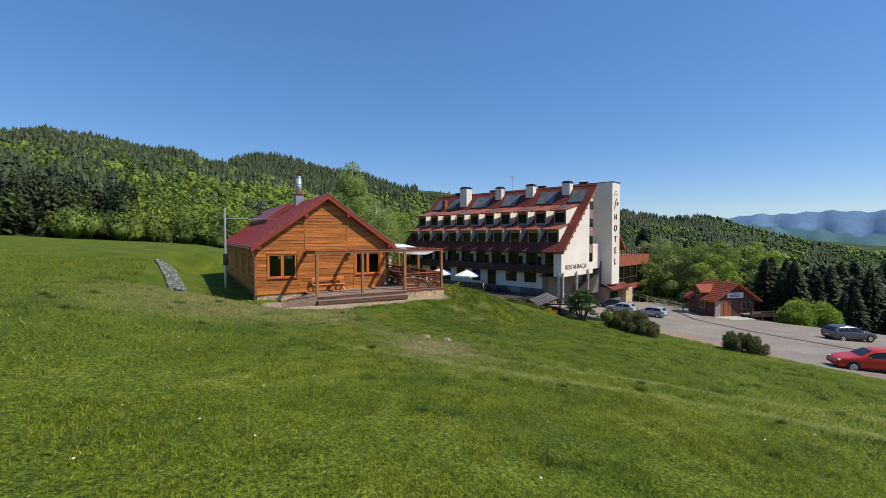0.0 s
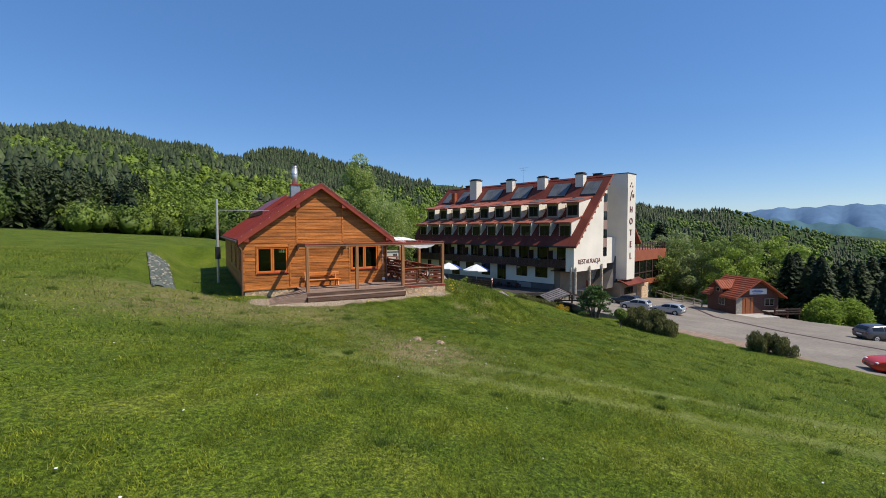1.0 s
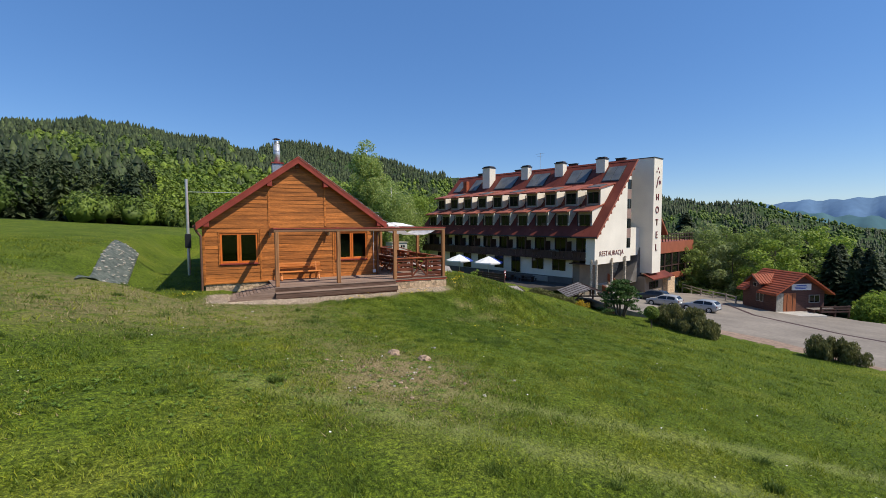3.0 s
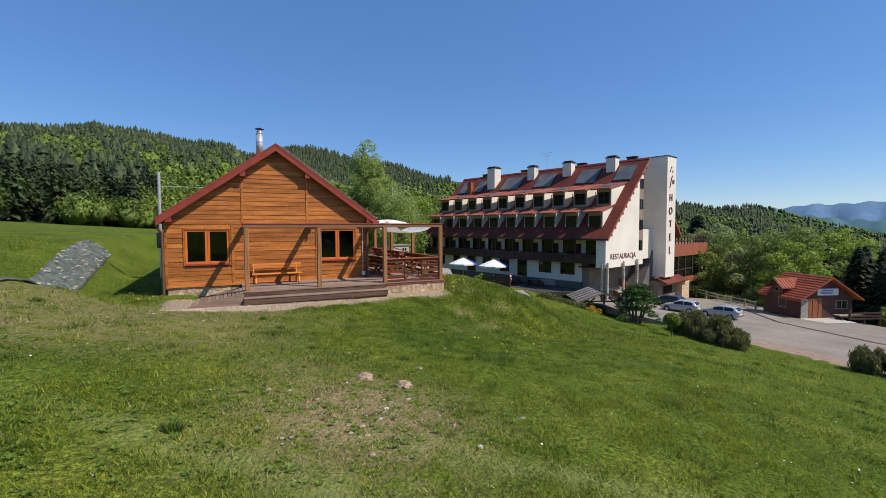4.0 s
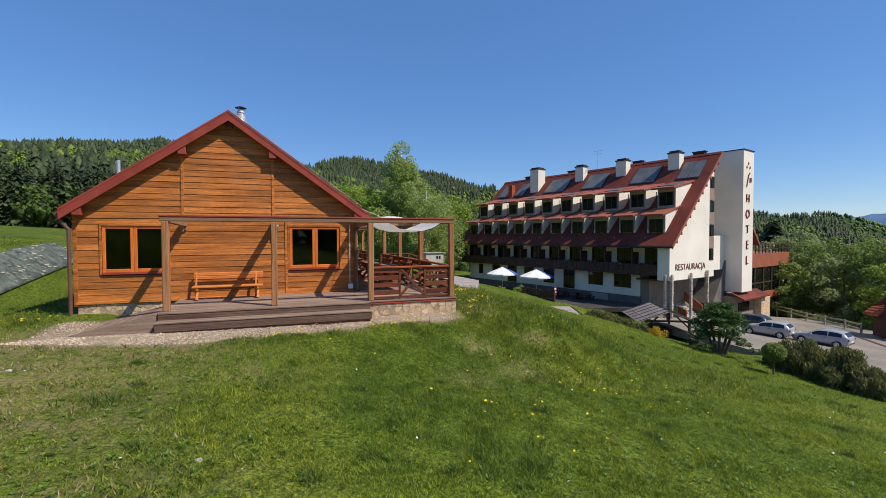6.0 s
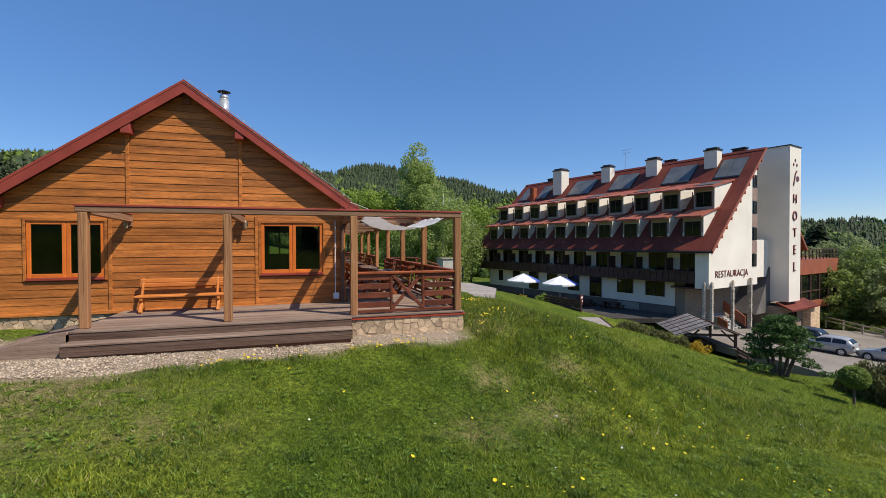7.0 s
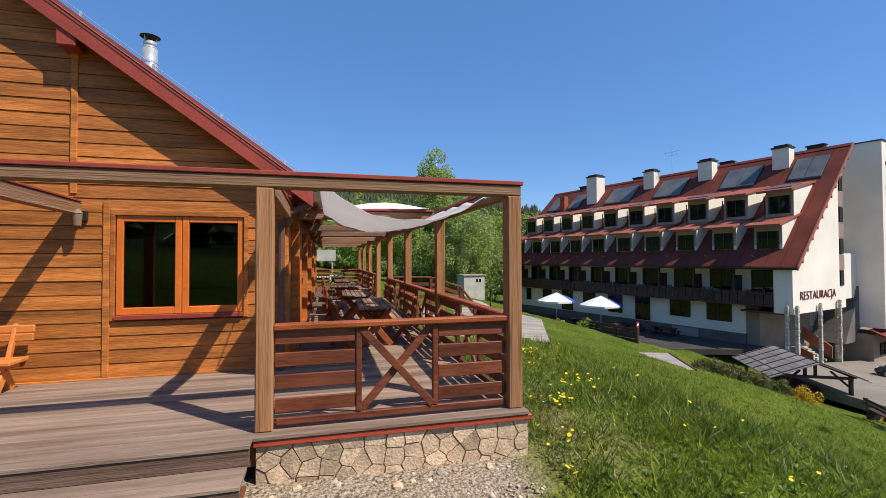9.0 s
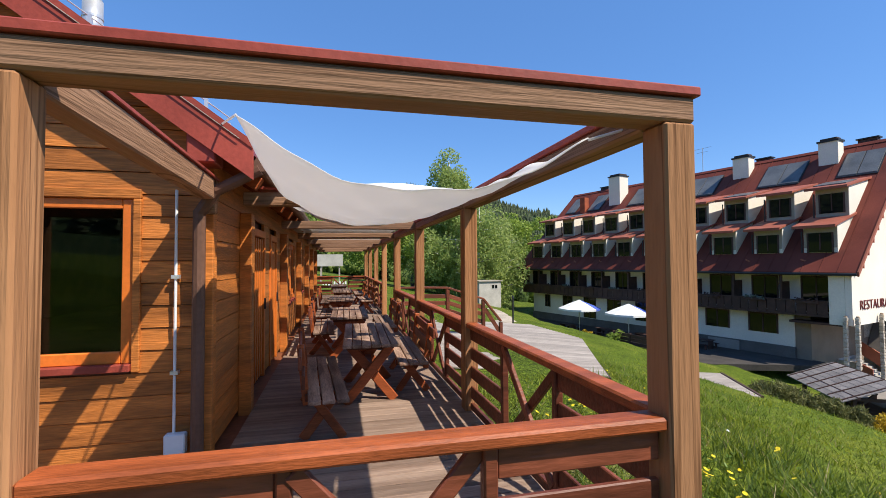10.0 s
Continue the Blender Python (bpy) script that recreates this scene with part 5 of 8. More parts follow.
verge = flat_on("road_verge", [(24.2, -9.5), (25.2, -9.2), (26.9, -2.6), (26.5, 1.4), (25.4, 2.8), (24.0, 2.4)], lambda x, y: park_z(x), 0.09, 0.3, DIRT)
tagged(verge, "bare earth verge beside the asphalt", "verge", kind="structure")


PALESTONE = mat("pale_grey_stone", (0.38, 0.35, 0.29), 0.9, 0.25, 5, 40, 0.4, rand=0.2)
SHEDWALL = mat("red_brown_shed_boards", (0.10, 0.042, 0.03), 0.75, 0.3, 2, 12, 0.3, (1, 1, 8))
SHEDDOOR = mat("orange_brown_door", (0.34, 0.105, 0.035), 0.6, 0.2, 2, 12, 0.2, (6, 6, 0.6))


def build_shed():
    s = thing("wooden_shed", "small dark wooden cabin with an orange-red tiled roof", "shed", (51.2, 8.6, park_z(50.5) + 0.25), -22)
    part("wall", prism([(-2.9, 0.0), (2.9, 0.0), (2.9, 2.3), (0, 4.15), (-2.9, 2.3)], "y", -2.2, 2.6), SHEDWALL, s, "dark red-brown plank walls")
    for sd in (-1, 1):
        # the eave is broken by the wall dormer on the one side
        for y0, y1, xe in ((-2.9, -0.12, 3.5), (-0.12, 1.52, 2.9), (1.52, 3.0, 3.5)) if sd < 0 else ((-2.9, 3.0, 3.5),):
            ze = 4.4 - 2.35 / 3.5 * xe
            rf = part("roof", prism([(sd * xe, ze), (0, 4.4), (0, 4.25), (sd * xe, ze - 0.15)], "y", y0, y1), TILE, s, "orange-red ribbed tile roof")
            for k in range(11):
                f = (k + 0.5) / 11
                x, z = sd * 3.5 * (1 - f), 2.05 + 2.35 * f
                if abs(x) < xe:
                    part("tile_course", bar((x, y0, z + 0.02), (x, y1, z + 0.02), 0.16, 0.06, up=(sd * 0.55, 0, 0.83)), TILE, rf)
    for k in range(10):
        z = 0.22 * (k + 1)
        part("wall_board", bx(-2.93, -2.9, -2.2, 2.6, z - 0.2, z - 0.015), SHEDWALL, s)
    d = part("dormer", prism([(-0.1, 2.0), (1.5, 2.0), (1.5, 3.15), (0.7, 3.8), (-0.1, 3.15)], "x", -2.96, -0.8), SHEDWALL, s, "dark boarded wall dormer")
    w = part("dormer_window", bx(-3.0, -2.96, 0.42, 0.98, 2.5, 3.0), BOARDWALK, d)
    part("pane", bx(-3.02, -3.0, 0.48, 0.92, 2.56, 2.94), GLASS, w)
    for sg in (-1, 1):
        dr = part("dormer_roof", prism([(0.7, 3.98), (0.7 + sg * 1.2, 3.0), (0.7 + sg * 1.2, 2.9), (0.7, 3.88)], "x", -3.45, -0.62), TILE, d)
        for k in range(8):
            x = -3.3 + 0.35 * k
            part("tile_rib", bar((x, 0.7 + sg * 0.04, 3.97), (x, 0.7 + sg * 1.2, 3.02), 0.14, 0.05, up=(0, sg * 0.63, 0.77)), TILE, dr)
    part("verge_board", bar((-3.47, 0.7, 3.84), (-3.47, -0.48, 2.88), 0.05, 0.16, up=(0, 0, 1)), HDARK, d)
    part("verge_board", bar((-3.47, 0.7, 3.84), (-3.47, 1.88, 2.88), 0.05, 0.16, up=(0, 0, 1)), HDARK, d)
    for x in (-2.99,):
        w = part("window", bx(x, x + 0.05, -0.55, 0.5, 0.85, 2.0), BOARDWALK, s, "white-framed window")
        part("pane", bx(x - 0.02, x, -0.47, -0.07, 0.95, 1.9), GLASS, w)
        part("pane", bx(x - 0.02, x, 0.02, 0.42, 0.95, 1.9), GLASS, w)
    part("door", bx(-2.0, -0.55, -2.26, -2.2, 0.0, 2.15), SHEDDOOR, s, "orange-brown wooden door")
    for x in (-1.6, -0.95):
        part("door_batten", bx(x - 0.02, x + 0.02, -2.28, -2.26, 0.1, 2.0), HDARK, s)
    part("stone_facing", bx(-2.85, -2.05, -2.27, -2.2, 0.0, 2.1), PALESTONE, s)
    w = part("window", bx(1.0, 2.3, -2.25, -2.2, 1.0, 1.9), BOARDWALK, s)
    part("pane", bx(1.1, 1.6, -2.27, -2.25, 1.08, 1.82), GLASS, w)
    part("pane", bx(1.7, 2.2, -2.27, -2.25, 1.08, 1.82), GLASS, w)
    b = part("sign_board", bx(-1.1, 1.2, -2.3, -2.22, 2.45, 3.15), SIGNWHITE, s, "white sign board with dark bars")
    for x0, x1, z in ((-0.6, 0.6, 2.93), (-0.8, 0.7, 2.75), (-0.7, 0.5, 2.58)):
        part("sign_bar", bx(x0, x1, -2.315, -2.3, z, z + 0.08), BLUE, b)
    part("porch_slab", bx(-2.9, 0.9, -4.6, -2.2, -0.35, 0.06), CONCRETE, s, "pale concrete step")
    f = part("porch_fence", bx(0.9, 4.3, -3.95, -3.85, 0.75, 0.9), HDARK, s, "dark plank fence")
    for z in (0.2, 0.48):
        part("fence_board", bx(0.9, 4.3, -3.93, -3.87, z, z + 0.17), HDARK, f)
    for y in (-3.3, -2.75):
        part("plank_seat", bx(0.5, 3.4, y, y + 0.28, 0.42, 0.48), BOARDWALK, f)
    for x in (0.7, 3.2):
        part("seat_support", bx(x, x + 0.1, -3.3, -2.47, -0.3, 0.42), HDARK, f)
    for x in (0.95, 2.6, 4.25):
        part("fence_post", bx(x - 0.06, x + 0.06, -3.85, -3.73, -0.4, 0.95), HDARK, f)
    return s


build_shed()

fence = thing("wooden_fence", "low weathered timber fence along the car park edge", "fence")
pts = [(60.8, 28.0), (57.8, 24.4), (54.7, 20.8), (53.4, 18.2), (52.3, 15.8), (50.3, 13.4)]
for i, (x, y) in enumerate(pts):
    part("fence_post", bar((x, y, park_z(x) - 0.5), (x, y, park_z(x) + 1.0), 0.14, 0.14), BOARDWALK, fence)
    if i:
        a, b = pts[i - 1], pts[i]
        for z in (0.45, 0.88):
            part("fence_rail", bar((*a, park_z(a[0]) + z), (*b, park_z(b[0]) + z), 0.07, 0.13), BOARDWALK, fence)


# ---- cars ----
def loft(rings, bm=None, cap=True):
    bm = bm or bmesh.new()
    vs = [[bm.verts.new(p) for p in r] for r in rings]
    n = len(vs[0])
    for a, b in zip(vs, vs[1:]):
        for i in range(n):
            bm.faces.new((a[i], a[(i + 1) % n], b[(i + 1) % n], b[i]))
    if cap:
        bm.faces.new(vs[0][::-1])
        bm.faces.new(vs[-1])
    return bm


CAR_SHAPE = ((0, 0.46, 0.74, 0.77, 0.70), (0.015, 0.34, 0.90, 0.97, 0.81), (0.05, 0.26, 0.96, 1.17, 0.86), (0.11, 0.23, 0.97, 1.38, 0.87), (0.19, 0.21, 0.97, 1.45, 0.88), (0.33, 0.2, 0.95, 1.48, 0.885), (0.46, 0.2, 0.94, 1.46, 0.885), (0.55, 0.2, 0.93, 1.38, 0.88), (0.63, 0.2, 0.92, 1.18, 0.88), (0.71, 0.2, 0.91, 0.96, 0.87), (0.82, 0.2, 0.86, 0.89, 0.86), (0.91, 0.22, 0.78, 0.81, 0.83), (0.97, 0.26, 0.66, 0.69, 0.76), (1.0, 0.36, 0.52, 0.54, 0.64))


def car_at(s):
    """Sill, belt, roof and half-widths of the shell at a share s of the length."""
    cols = list(zip(*CAR_SHAPE))
    lo, zb, zr, w = (float(np.interp(s, cols[0], c)) for c in cols[1:])
    wt = w * (0.95 - 0.23 * min(1.0, max(0.0, (zr - zb - 0.03) / 0.5)))
    return lo, zb, zr, w, wt


def build_car(label, paint, at, turn, length=4.3, scale=1.0):
    """A parked hatchback; its nose points along its own +x."""
    z = park_z(at[0]) + 0.06
    c = thing("car", label, "car", (*at, z), turn, "parked cars")
    c.matrix_world = c.matrix_world @ Matrix.Diagonal((scale, scale, scale, 1))
    X = lambda s: (s - 0.5) * length
    rings = []
    for row in CAR_SHAPE:
        lo, zb, zr, w, wt = car_at(row[0])
        half = [(w * 0.88, lo), (w * 0.985, lo + 0.16 * (zb - lo) + 0.03), (w, lo + 0.55 * (zb - lo)), (w * 0.965, zb), (wt, zr - 0.05 * min(1, (zr - zb) * 6)), (wt * 0.8, zr)]
        rings.append([(X(row[0]), -y, zz) for y, zz in half] + [(X(row[0]), y, zz) for y, zz in half[::-1]])
    part("body", loft(rings), paint, c, smooth=True)

    def side_glass(s0, s1, sgn):
        bm, prev = bmesh.new(), None
        for k in range(7):
            s = s0 + (s1 - s0) * k / 6
            lo, zb, zr, w, wt = car_at(s)
            zt = zr - 0.05
            row = [bm.verts.new((X(s), sgn * (w * 0.965 + (wt - w * 0.965) * g + 0.012), zb + (zt - zb) * g)) for g in (0.10, 0.88)]
            if prev:
                bm.faces.new((prev[0], row[0], row[1], prev[1]))
            prev = row
        return bm

    def end_glass(s0, s1):
        bm, prev = bmesh.new(), None
        for k in range(5):
            s = s0 + (s1 - s0) * k / 4
            lo, zb, zr, w, wt = car_at(s)
            row = [bm.verts.new((X(s), g * wt, zr + 0.012)) for g in (-0.78, 0.78)]
            if prev:
                bm.faces.new((prev[0], row[0], row[1], prev[1]))
            prev = row
        return bm

    for sgn in (-1, 1):
        part("side_window", side_glass(0.36, 0.62, sgn), CARGLASS, c)
        part("side_window", side_glass(0.12, 0.34, sgn), CARGLASS, c)
        part("door_mirror", bx(X(0.62) - 0.06, X(0.62) + 0.07, sgn * 0.96 - 0.08, sgn * 0.96 + 0.05, 0.93, 1.05, 0.03), paint, c)
        part("headlight", bx(X(0.925), X(0.97), sgn * 0.62 - 0.13, sgn * 0.62 + 0.13, 0.62, 0.74, 0.03), SIGNWHITE, c, "clear headlight")
        part("tail_light", bx(X(0.0) - 0.005, X(0.035), sgn * 0.7 - 0.1, sgn * 0.7 + 0.1, 0.74, 0.92, 0.03), SIGNRED, c, "red tail light")
        part("sill", bx(X(0.3), X(0.68), sgn * 0.86 - 0.015, sgn * 0.86 + 0.015, 0.18, 0.27), BLACK, c)
        part("door_handle", bx(X(0.38), X(0.42), sgn * 0.885 - 0.012, sgn * 0.885 + 0.012, 0.82, 0.85), BLACK, c)
        for s in (0.195, 0.8):
            x = X(s)
            w = part("wheel", tube((x, sgn * 0.70, 0.31), (x, sgn * 0.885, 0.31), 0.31, n=24), RUBBER, c, "black tyre with a silver rim")
            part("wheel_arch", tube((x, sgn * 0.72, 0.33), (x, sgn * 0.878, 0.33), 0.365, n=24), BLACK, w)
            part("rim", tube((x, sgn * 0.88, 0.31), (x, sgn * 0.897, 0.31), 0.21, 0.19, n=16), STEEL, w)
            for k in range(5):
                a = k * 1.2566
                part("rim_gap", bar((x + 0.07 * math.cos(a), sgn * 0.899, 0.31 + 0.07 * math.sin(a)), (x + 0.16 * math.cos(a), sgn * 0.899, 0.31 + 0.16 * math.sin(a)), 0.05, 0.004, up=(0, 1, 0)), BLACK, w)
    part("windscreen", end_glass(0.555, 0.69), CARGLASS, c)
    part("rear_window", end_glass(0.03, 0.10), CARGLASS, c)
    part("grille", bx(X(0.985), X(1.0) + 0.012, -0.4, 0.4, 0.38, 0.5, 0.02), BLACK, c)
    part("bumper", bx(X(0.0) - 0.02, X(0.02), -0.62, 0.62, 0.42, 0.5, 0.02), BLACK, c)
    part("number_plate", bx(X(0.0) - 0.02, X(0.0) + 0.03, -0.26, 0.26, 0.58, 0.69), SIGNWHITE, c)
    return c


def paint(name, color, metal=0.3):
    return mat(name, color, 0.25, 0.03, 1, 10, 0.0, metal=metal)


build_car("silver hatchback parked by the hotel", paint("silver_paint", (0.42, 0.415, 0.40), 0.25), (35.0, 12.0), 106, 4.1, 0.84)
build_car("silver saloon parked by the lawn edge", paint("silver_paint_saloon", (0.40, 0.41, 0.415), 0.25), (36.3, 8.8), 101, 4.3, 0.82)
build_car("dark grey estate parked against the hotel base", paint("dark_paint", (0.06, 0.065, 0.07), 0.4), (38.0, 15.9), 104, 4.4, 0.86)
build_car("dark grey estate parked on the asphalt", paint("graphite_paint", (0.13, 0.13, 0.135), 0.5), (45.0, -6.7), -31, 4.3)
build_car("glossy red hatchback parked at the meadow edge", paint("red_paint", (0.52, 0.035, 0.012), 0.0), (27.5, -13.3), 131, 4.4)


# ---- boardwalks, umbrellas, shelter, pole ----
def boards(thing_, a, b, c, d, n, lift):
    """Boards laid between edges a-b and d-c, on the ground."""
    a, b, c, d = (Vector(p) for p in (a, b, c, d))
    for k in range(n):
        p, q = a.lerp(b, (k + 0.5) / n), d.lerp(c, (k + 0.5) / n)
        w = (b - a).length / n - 0.012
        part("board", bar((p.x, p.y, p.z + lift), (q.x, q.y, q.z + lift), w, 0.04, 0.004), BOARDWALK, thing_)


walk1 = thing("boardwalk", "bleached plank landing beside the terrace", "boardwalk", kind="structure")
boards(walk1, (6.4, 6.3, -0.62), (8.5, 10.8, -0.72), (4.3, 12.9, -0.45), (3.2, 7.0, -0.4), 26, 0.0)
boards(walk1, (8.5, 10.85, -0.72), (8.3, 14.1, -0.72), (4.8, 15.2, -0.5), (4.3, 12.95, -0.45), 16, 0.0)
for x, y in ((6.1, 6.3), (7.9, 10.6), (3.6, 7.2), (4.3, 11.2), (7.0, 8.4)):
    part("bearer", bx(x - 0.08, x + 0.08, y - 0.08, y + 0.08, h1(x, y) - 0.6, -0.8), HDARK, walk1)
part("edge_beam", bar((6.4, 6.25, -0.72), (8.42, 10.85, -0.85), 0.08, 0.18), HDARK, walk1)
walk2 = thing("boardwalk", "bleached plank platform let into the meadow slope", "boardwalk", kind="structure")
boards(walk2, (14.6, 12.9, -3.44), (16.3, 16.4, -3.5), (18.3, 15.5, -3.5), (16.6, 12.0, -3.44), 24, 0.0)
part("edge_beam", bar((16.66, 11.98, -3.5), (18.36, 15.48, -3.56), 0.1, 0.22), HDARK, walk2)
for x, y in ((16.5, 12.3), (17.4, 13.9), (18.1, 15.2), (17.0, 15.9)):
    part("bearer", bx(x - 0.07, x + 0.07, y - 0.07, y + 0.07, h1(x, y) - 0.4, -3.5), HDARK, walk2)


def build_umbrella(x, y):
    z = h1(x, y)
    u = thing("parasol", "large white parasol with a blue panel", "parasol", (x, y, z), 20, "parasols by the hotel")
    part("pole", tube((0, 0, 0), (0, 0, 3.1), 0.035, n=10), STEEL, u)
    part("base", tube((0, 0, 0), (0, 0, 0.12), 0.4, 0.36, n=16), CONCRETE, u)
    n, R = 8, 2.0
    for k in range(n):
        a0, a1 = 2 * math.pi * k / n, 2 * math.pi * (k + 1) / n
        bm = bmesh.new()
        top = bm.verts.new((0, 0, 3.25))
        prev = None
        for f, zz in ((0.5, 2.86), (1.0, 2.42)):
            am = (a0 + a1) / 2
            row = [bm.verts.new((R * f * math.cos(a0), R * f * math.sin(a0), zz)), bm.verts.new((R * f * 0.93 * math.cos(am), R * f * 0.93 * math.sin(am), zz - 0.02)), bm.verts.new((R * f * math.cos(a1), R * f * math.sin(a1), zz))]
            if prev is None:
                bm.faces.new((top, row[0], row[1]))
                bm.faces.new((top, row[1], row[2]))
            else:
                bm.faces.new((prev[0], row[0], row[1], prev[1]))
                bm.faces.new((prev[1], row[1], row[2], prev[2]))
            prev = row
        val = [bm.verts.new((v.co.x, v.co.y, v.co.z - 0.17)) for v in prev]
        bm.faces.new((prev[0], val[0], val[1], prev[1]))
        bm.faces.new((prev[1], val[1], val[2], prev[2]))
        p = part("canopy_panel", bm, BLUE if k in (6, 1) else CANVAS, u, "blue cloth panel" if k in (6, 1) else "")
        md = p.modifiers.new("thick", "SOLIDIFY")
        md.thickness = 0.01
        part("rib", bar((0, 0, 2.7), (R * 0.97 * math.cos(a0), R * 0.97 * math.sin(a0), 2.41), 0.025, 0.025), STEEL, u)
    return u


build_umbrella(26.2, 33.0)
build_umbrella(24.3, 38.0)


def build_beer_table(x, y, r):
    t = thing("beer_table", "dark wooden table with benches in the hotel yard", "table", (x, y, h1(x, y)), r, "tables in the hotel yard")
    part("tabletop", bx(-0.35, 0.35, -1.0, 1.0, 0.72, 0.77, 0.006), HDARK, t)
    for s in (-1, 1):
        part("bench_seat", bx(s * 0.7 - 0.14, s * 0.7 + 0.14, -1.0, 1.0, 0.42, 0.46, 0.006), HDARK, t)
        part("leg", bx(-0.3, 0.3, s * 0.8 - 0.04, s * 0.8 + 0.04, 0.0, 0.72), HDARK, t)
        part("bench_leg", bx(s * 0.7 - 0.1, s * 0.7 + 0.1, -0.85, -0.77, 0.0, 0.42), HDARK, t)
        part("bench_leg", bx(s * 0.7 - 0.1, s * 0.7 + 0.1, 0.77, 0.85, 0.0, 0.42), HDARK, t)
    return t


for x, y, r in ((26.8, 31.6, 15), (25.4, 35.2, 20), (23.6, 39.0, 10), (28.3, 31.4, 15), (29.6, 28.6, 15)):
    build_beer_table(x, y, r)
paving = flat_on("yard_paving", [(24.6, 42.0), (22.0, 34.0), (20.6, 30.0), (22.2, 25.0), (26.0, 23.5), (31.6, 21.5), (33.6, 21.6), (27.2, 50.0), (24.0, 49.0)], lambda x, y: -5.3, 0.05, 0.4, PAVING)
tagged(paving, "paved yard along the hotel, its shade held in the dark colour", "paving", kind="structure")
yard = thing("yard_fence", "dark timber fence round the hotel yard", "fence")
yp = [(18.7, 24.2), (18.9, 22.8), (19.2, 21.1), (19.6, 19.5)]
for i, (x, y) in enumerate(yp):
    part("fence_post", bar((x, y, h1(x, y) - 0.3), (x, y, -2.8), 0.12, 0.12), HDARK, yard)
    if i:
        a, b = yp[i - 1], yp[i]
        for z in (-3.87, -3.64, -3.41, -3.18, -2.95):
            part("fence_board", bar((*a, z), (*b, z), 0.04, 0.2), HDARK, yard)
menu = thing("menu_board", "red and white menu board on a post", "sign", (20.0, 20.1, h1(20.0, 20.1)), 35)
part("post", bx(-0.04, 0.04, -0.04, 0.04, 0.0, 1.3), HDARK, menu)
part("board", bx(-0.3, 0.3, -0.08, -0.045, 0.5, 1.3, 0.01), SIGNRED, menu)
for z in (0.75, 1.05):
    part("sign_bar", bx(-0.2, 0.2, -0.09, -0.08, z, z + 0.14), SIGNWHITE, menu)


def build_shelter():
    s = thing("picnic_shelter", "open timber shelter with a grey plank roof", "shelter", (26.9, 15.4, -6.0), -28)
    hw, ln, zr, ze = 2.25, 2.55, 2.0, 1.15
    for sd in (-1, 1):
        n = 7
        for k in range(n):
            f0, f1 = k / n, (k + 1) / n
            q = [(sd * hw * f0, zr - (zr - ze) * f0 + 0.02), (sd * hw * f1 + sd * 0.03, zr - (zr - ze) * f1 + 0.02), (sd * hw * f1 + sd * 0.03, zr - (zr - ze) * f1 - 0.02), (sd * hw * f0, zr - (zr - ze) * f0 - 0.02)]
            part("roof_board", prism(q, "y", -ln, ln), SHINGLE, s)
        for k in range(6):
            y = -ln + 0.2 + k * (2 * ln - 0.4) / 5
            part("roof_batten", bar((0, y, zr + 0.04), (sd * hw, y, ze + 0.04), 0.07, 0.05), HDARK, s)
        for y in (-ln + 0.4, ln - 0.4):
            part("post", bx(sd * 1.6 - 0.08, sd * 1.6 + 0.08, y - 0.08, y + 0.08, -0.8, 1.35, 0.01), HDARK, s)
            part("brace", bar((sd * 1.6, y, 0.7), (sd * 0.7, y, 1.55), 0.08, 0.1), HDARK, s)
        part("purlin", bx(sd * 1.6 - 0.06, sd * 1.6 + 0.06, -ln, ln, 1.3, 1.42), HDARK, s)
    for y in (-ln + 0.4, ln - 0.4):
        part("tie_beam", bx(-1.7, 1.7, y - 0.06, y + 0.06, 1.15, 1.29), HDARK, s)
        part("king_post", bx(-0.06, 0.06, y - 0.06, y + 0.06, 1.29, 1.9), HDARK, s)
    part("table_top", bx(-0.5, 0.5, -1.2, 1.2, 0.35, 0.42), HDARK, s)
    for y in (-0.9, 0.9):
        part("table_leg", bx(-0.3, 0.3, y - 0.05, y + 0.05, -0.6, 0.35), HDARK, s)
    return s


build_shelter()


def build_park_bench(x, y, r):
    b = thing("park_bench", "dark timber bench beside the path", "bench", (x, y, h1(x, y) + 0.05), r)
    for k in range(3):
        part("seat_slat", bx(-0.9, 0.9, -0.2 + 0.14 * k, -0.08 + 0.14 * k, 0.42, 0.47), HDARK, b)
    for z in (0.65, 0.82):
        part("back_slat", bx(-0.9, 0.9, 0.26, 0.3, z, z + 0.11), HDARK, b)
    for s in (-0.7, 0.7):
        part("leg", bx(s - 0.05, s + 0.05, -0.2, 0.25, 0.0, 0.42), HDARK, b)
        part("back_support", bx(s - 0.04, s + 0.04, 0.22, 0.27, 0.0, 0.95), HDARK, b)
    return b


build_park_bench(24.4, 9.6, 60)

pole = thing("mast", "galvanised steel mast beside the cabin with a wire", "mast", (-8.93, 9.86, h1(-8.93, 9.86)))
zt = 5.19 - h1(-8.93, 9.86)
part("pole", tube((0, 0, -0.2), (0, 0, zt), 0.085, 0.075, n=12), STEEL, pole)
part("control_box", bx(-0.16, 0.16, -0.2, -0.09, 1.6, 2.4, 0.02), BLACK, pole)
part("wire", tube((0, 0, zt - 0.72), (3.4, 0.2, zt - 0.7), 0.016, n=6), STEEL, pole)

post_ = thing("lamp_post", "slim dark post by the boardwalk", "post", (9.9, 19.8, h1(9.9, 19.8)))
part("pole", tube((0, 0, 0), (0, 0, 1.7), 0.045, n=8), BLACK, post_)
part("cap", tube((0, 0, 1.7), (0, 0, 1.85), 0.07, 0.03, n=8), BLACK, post_)

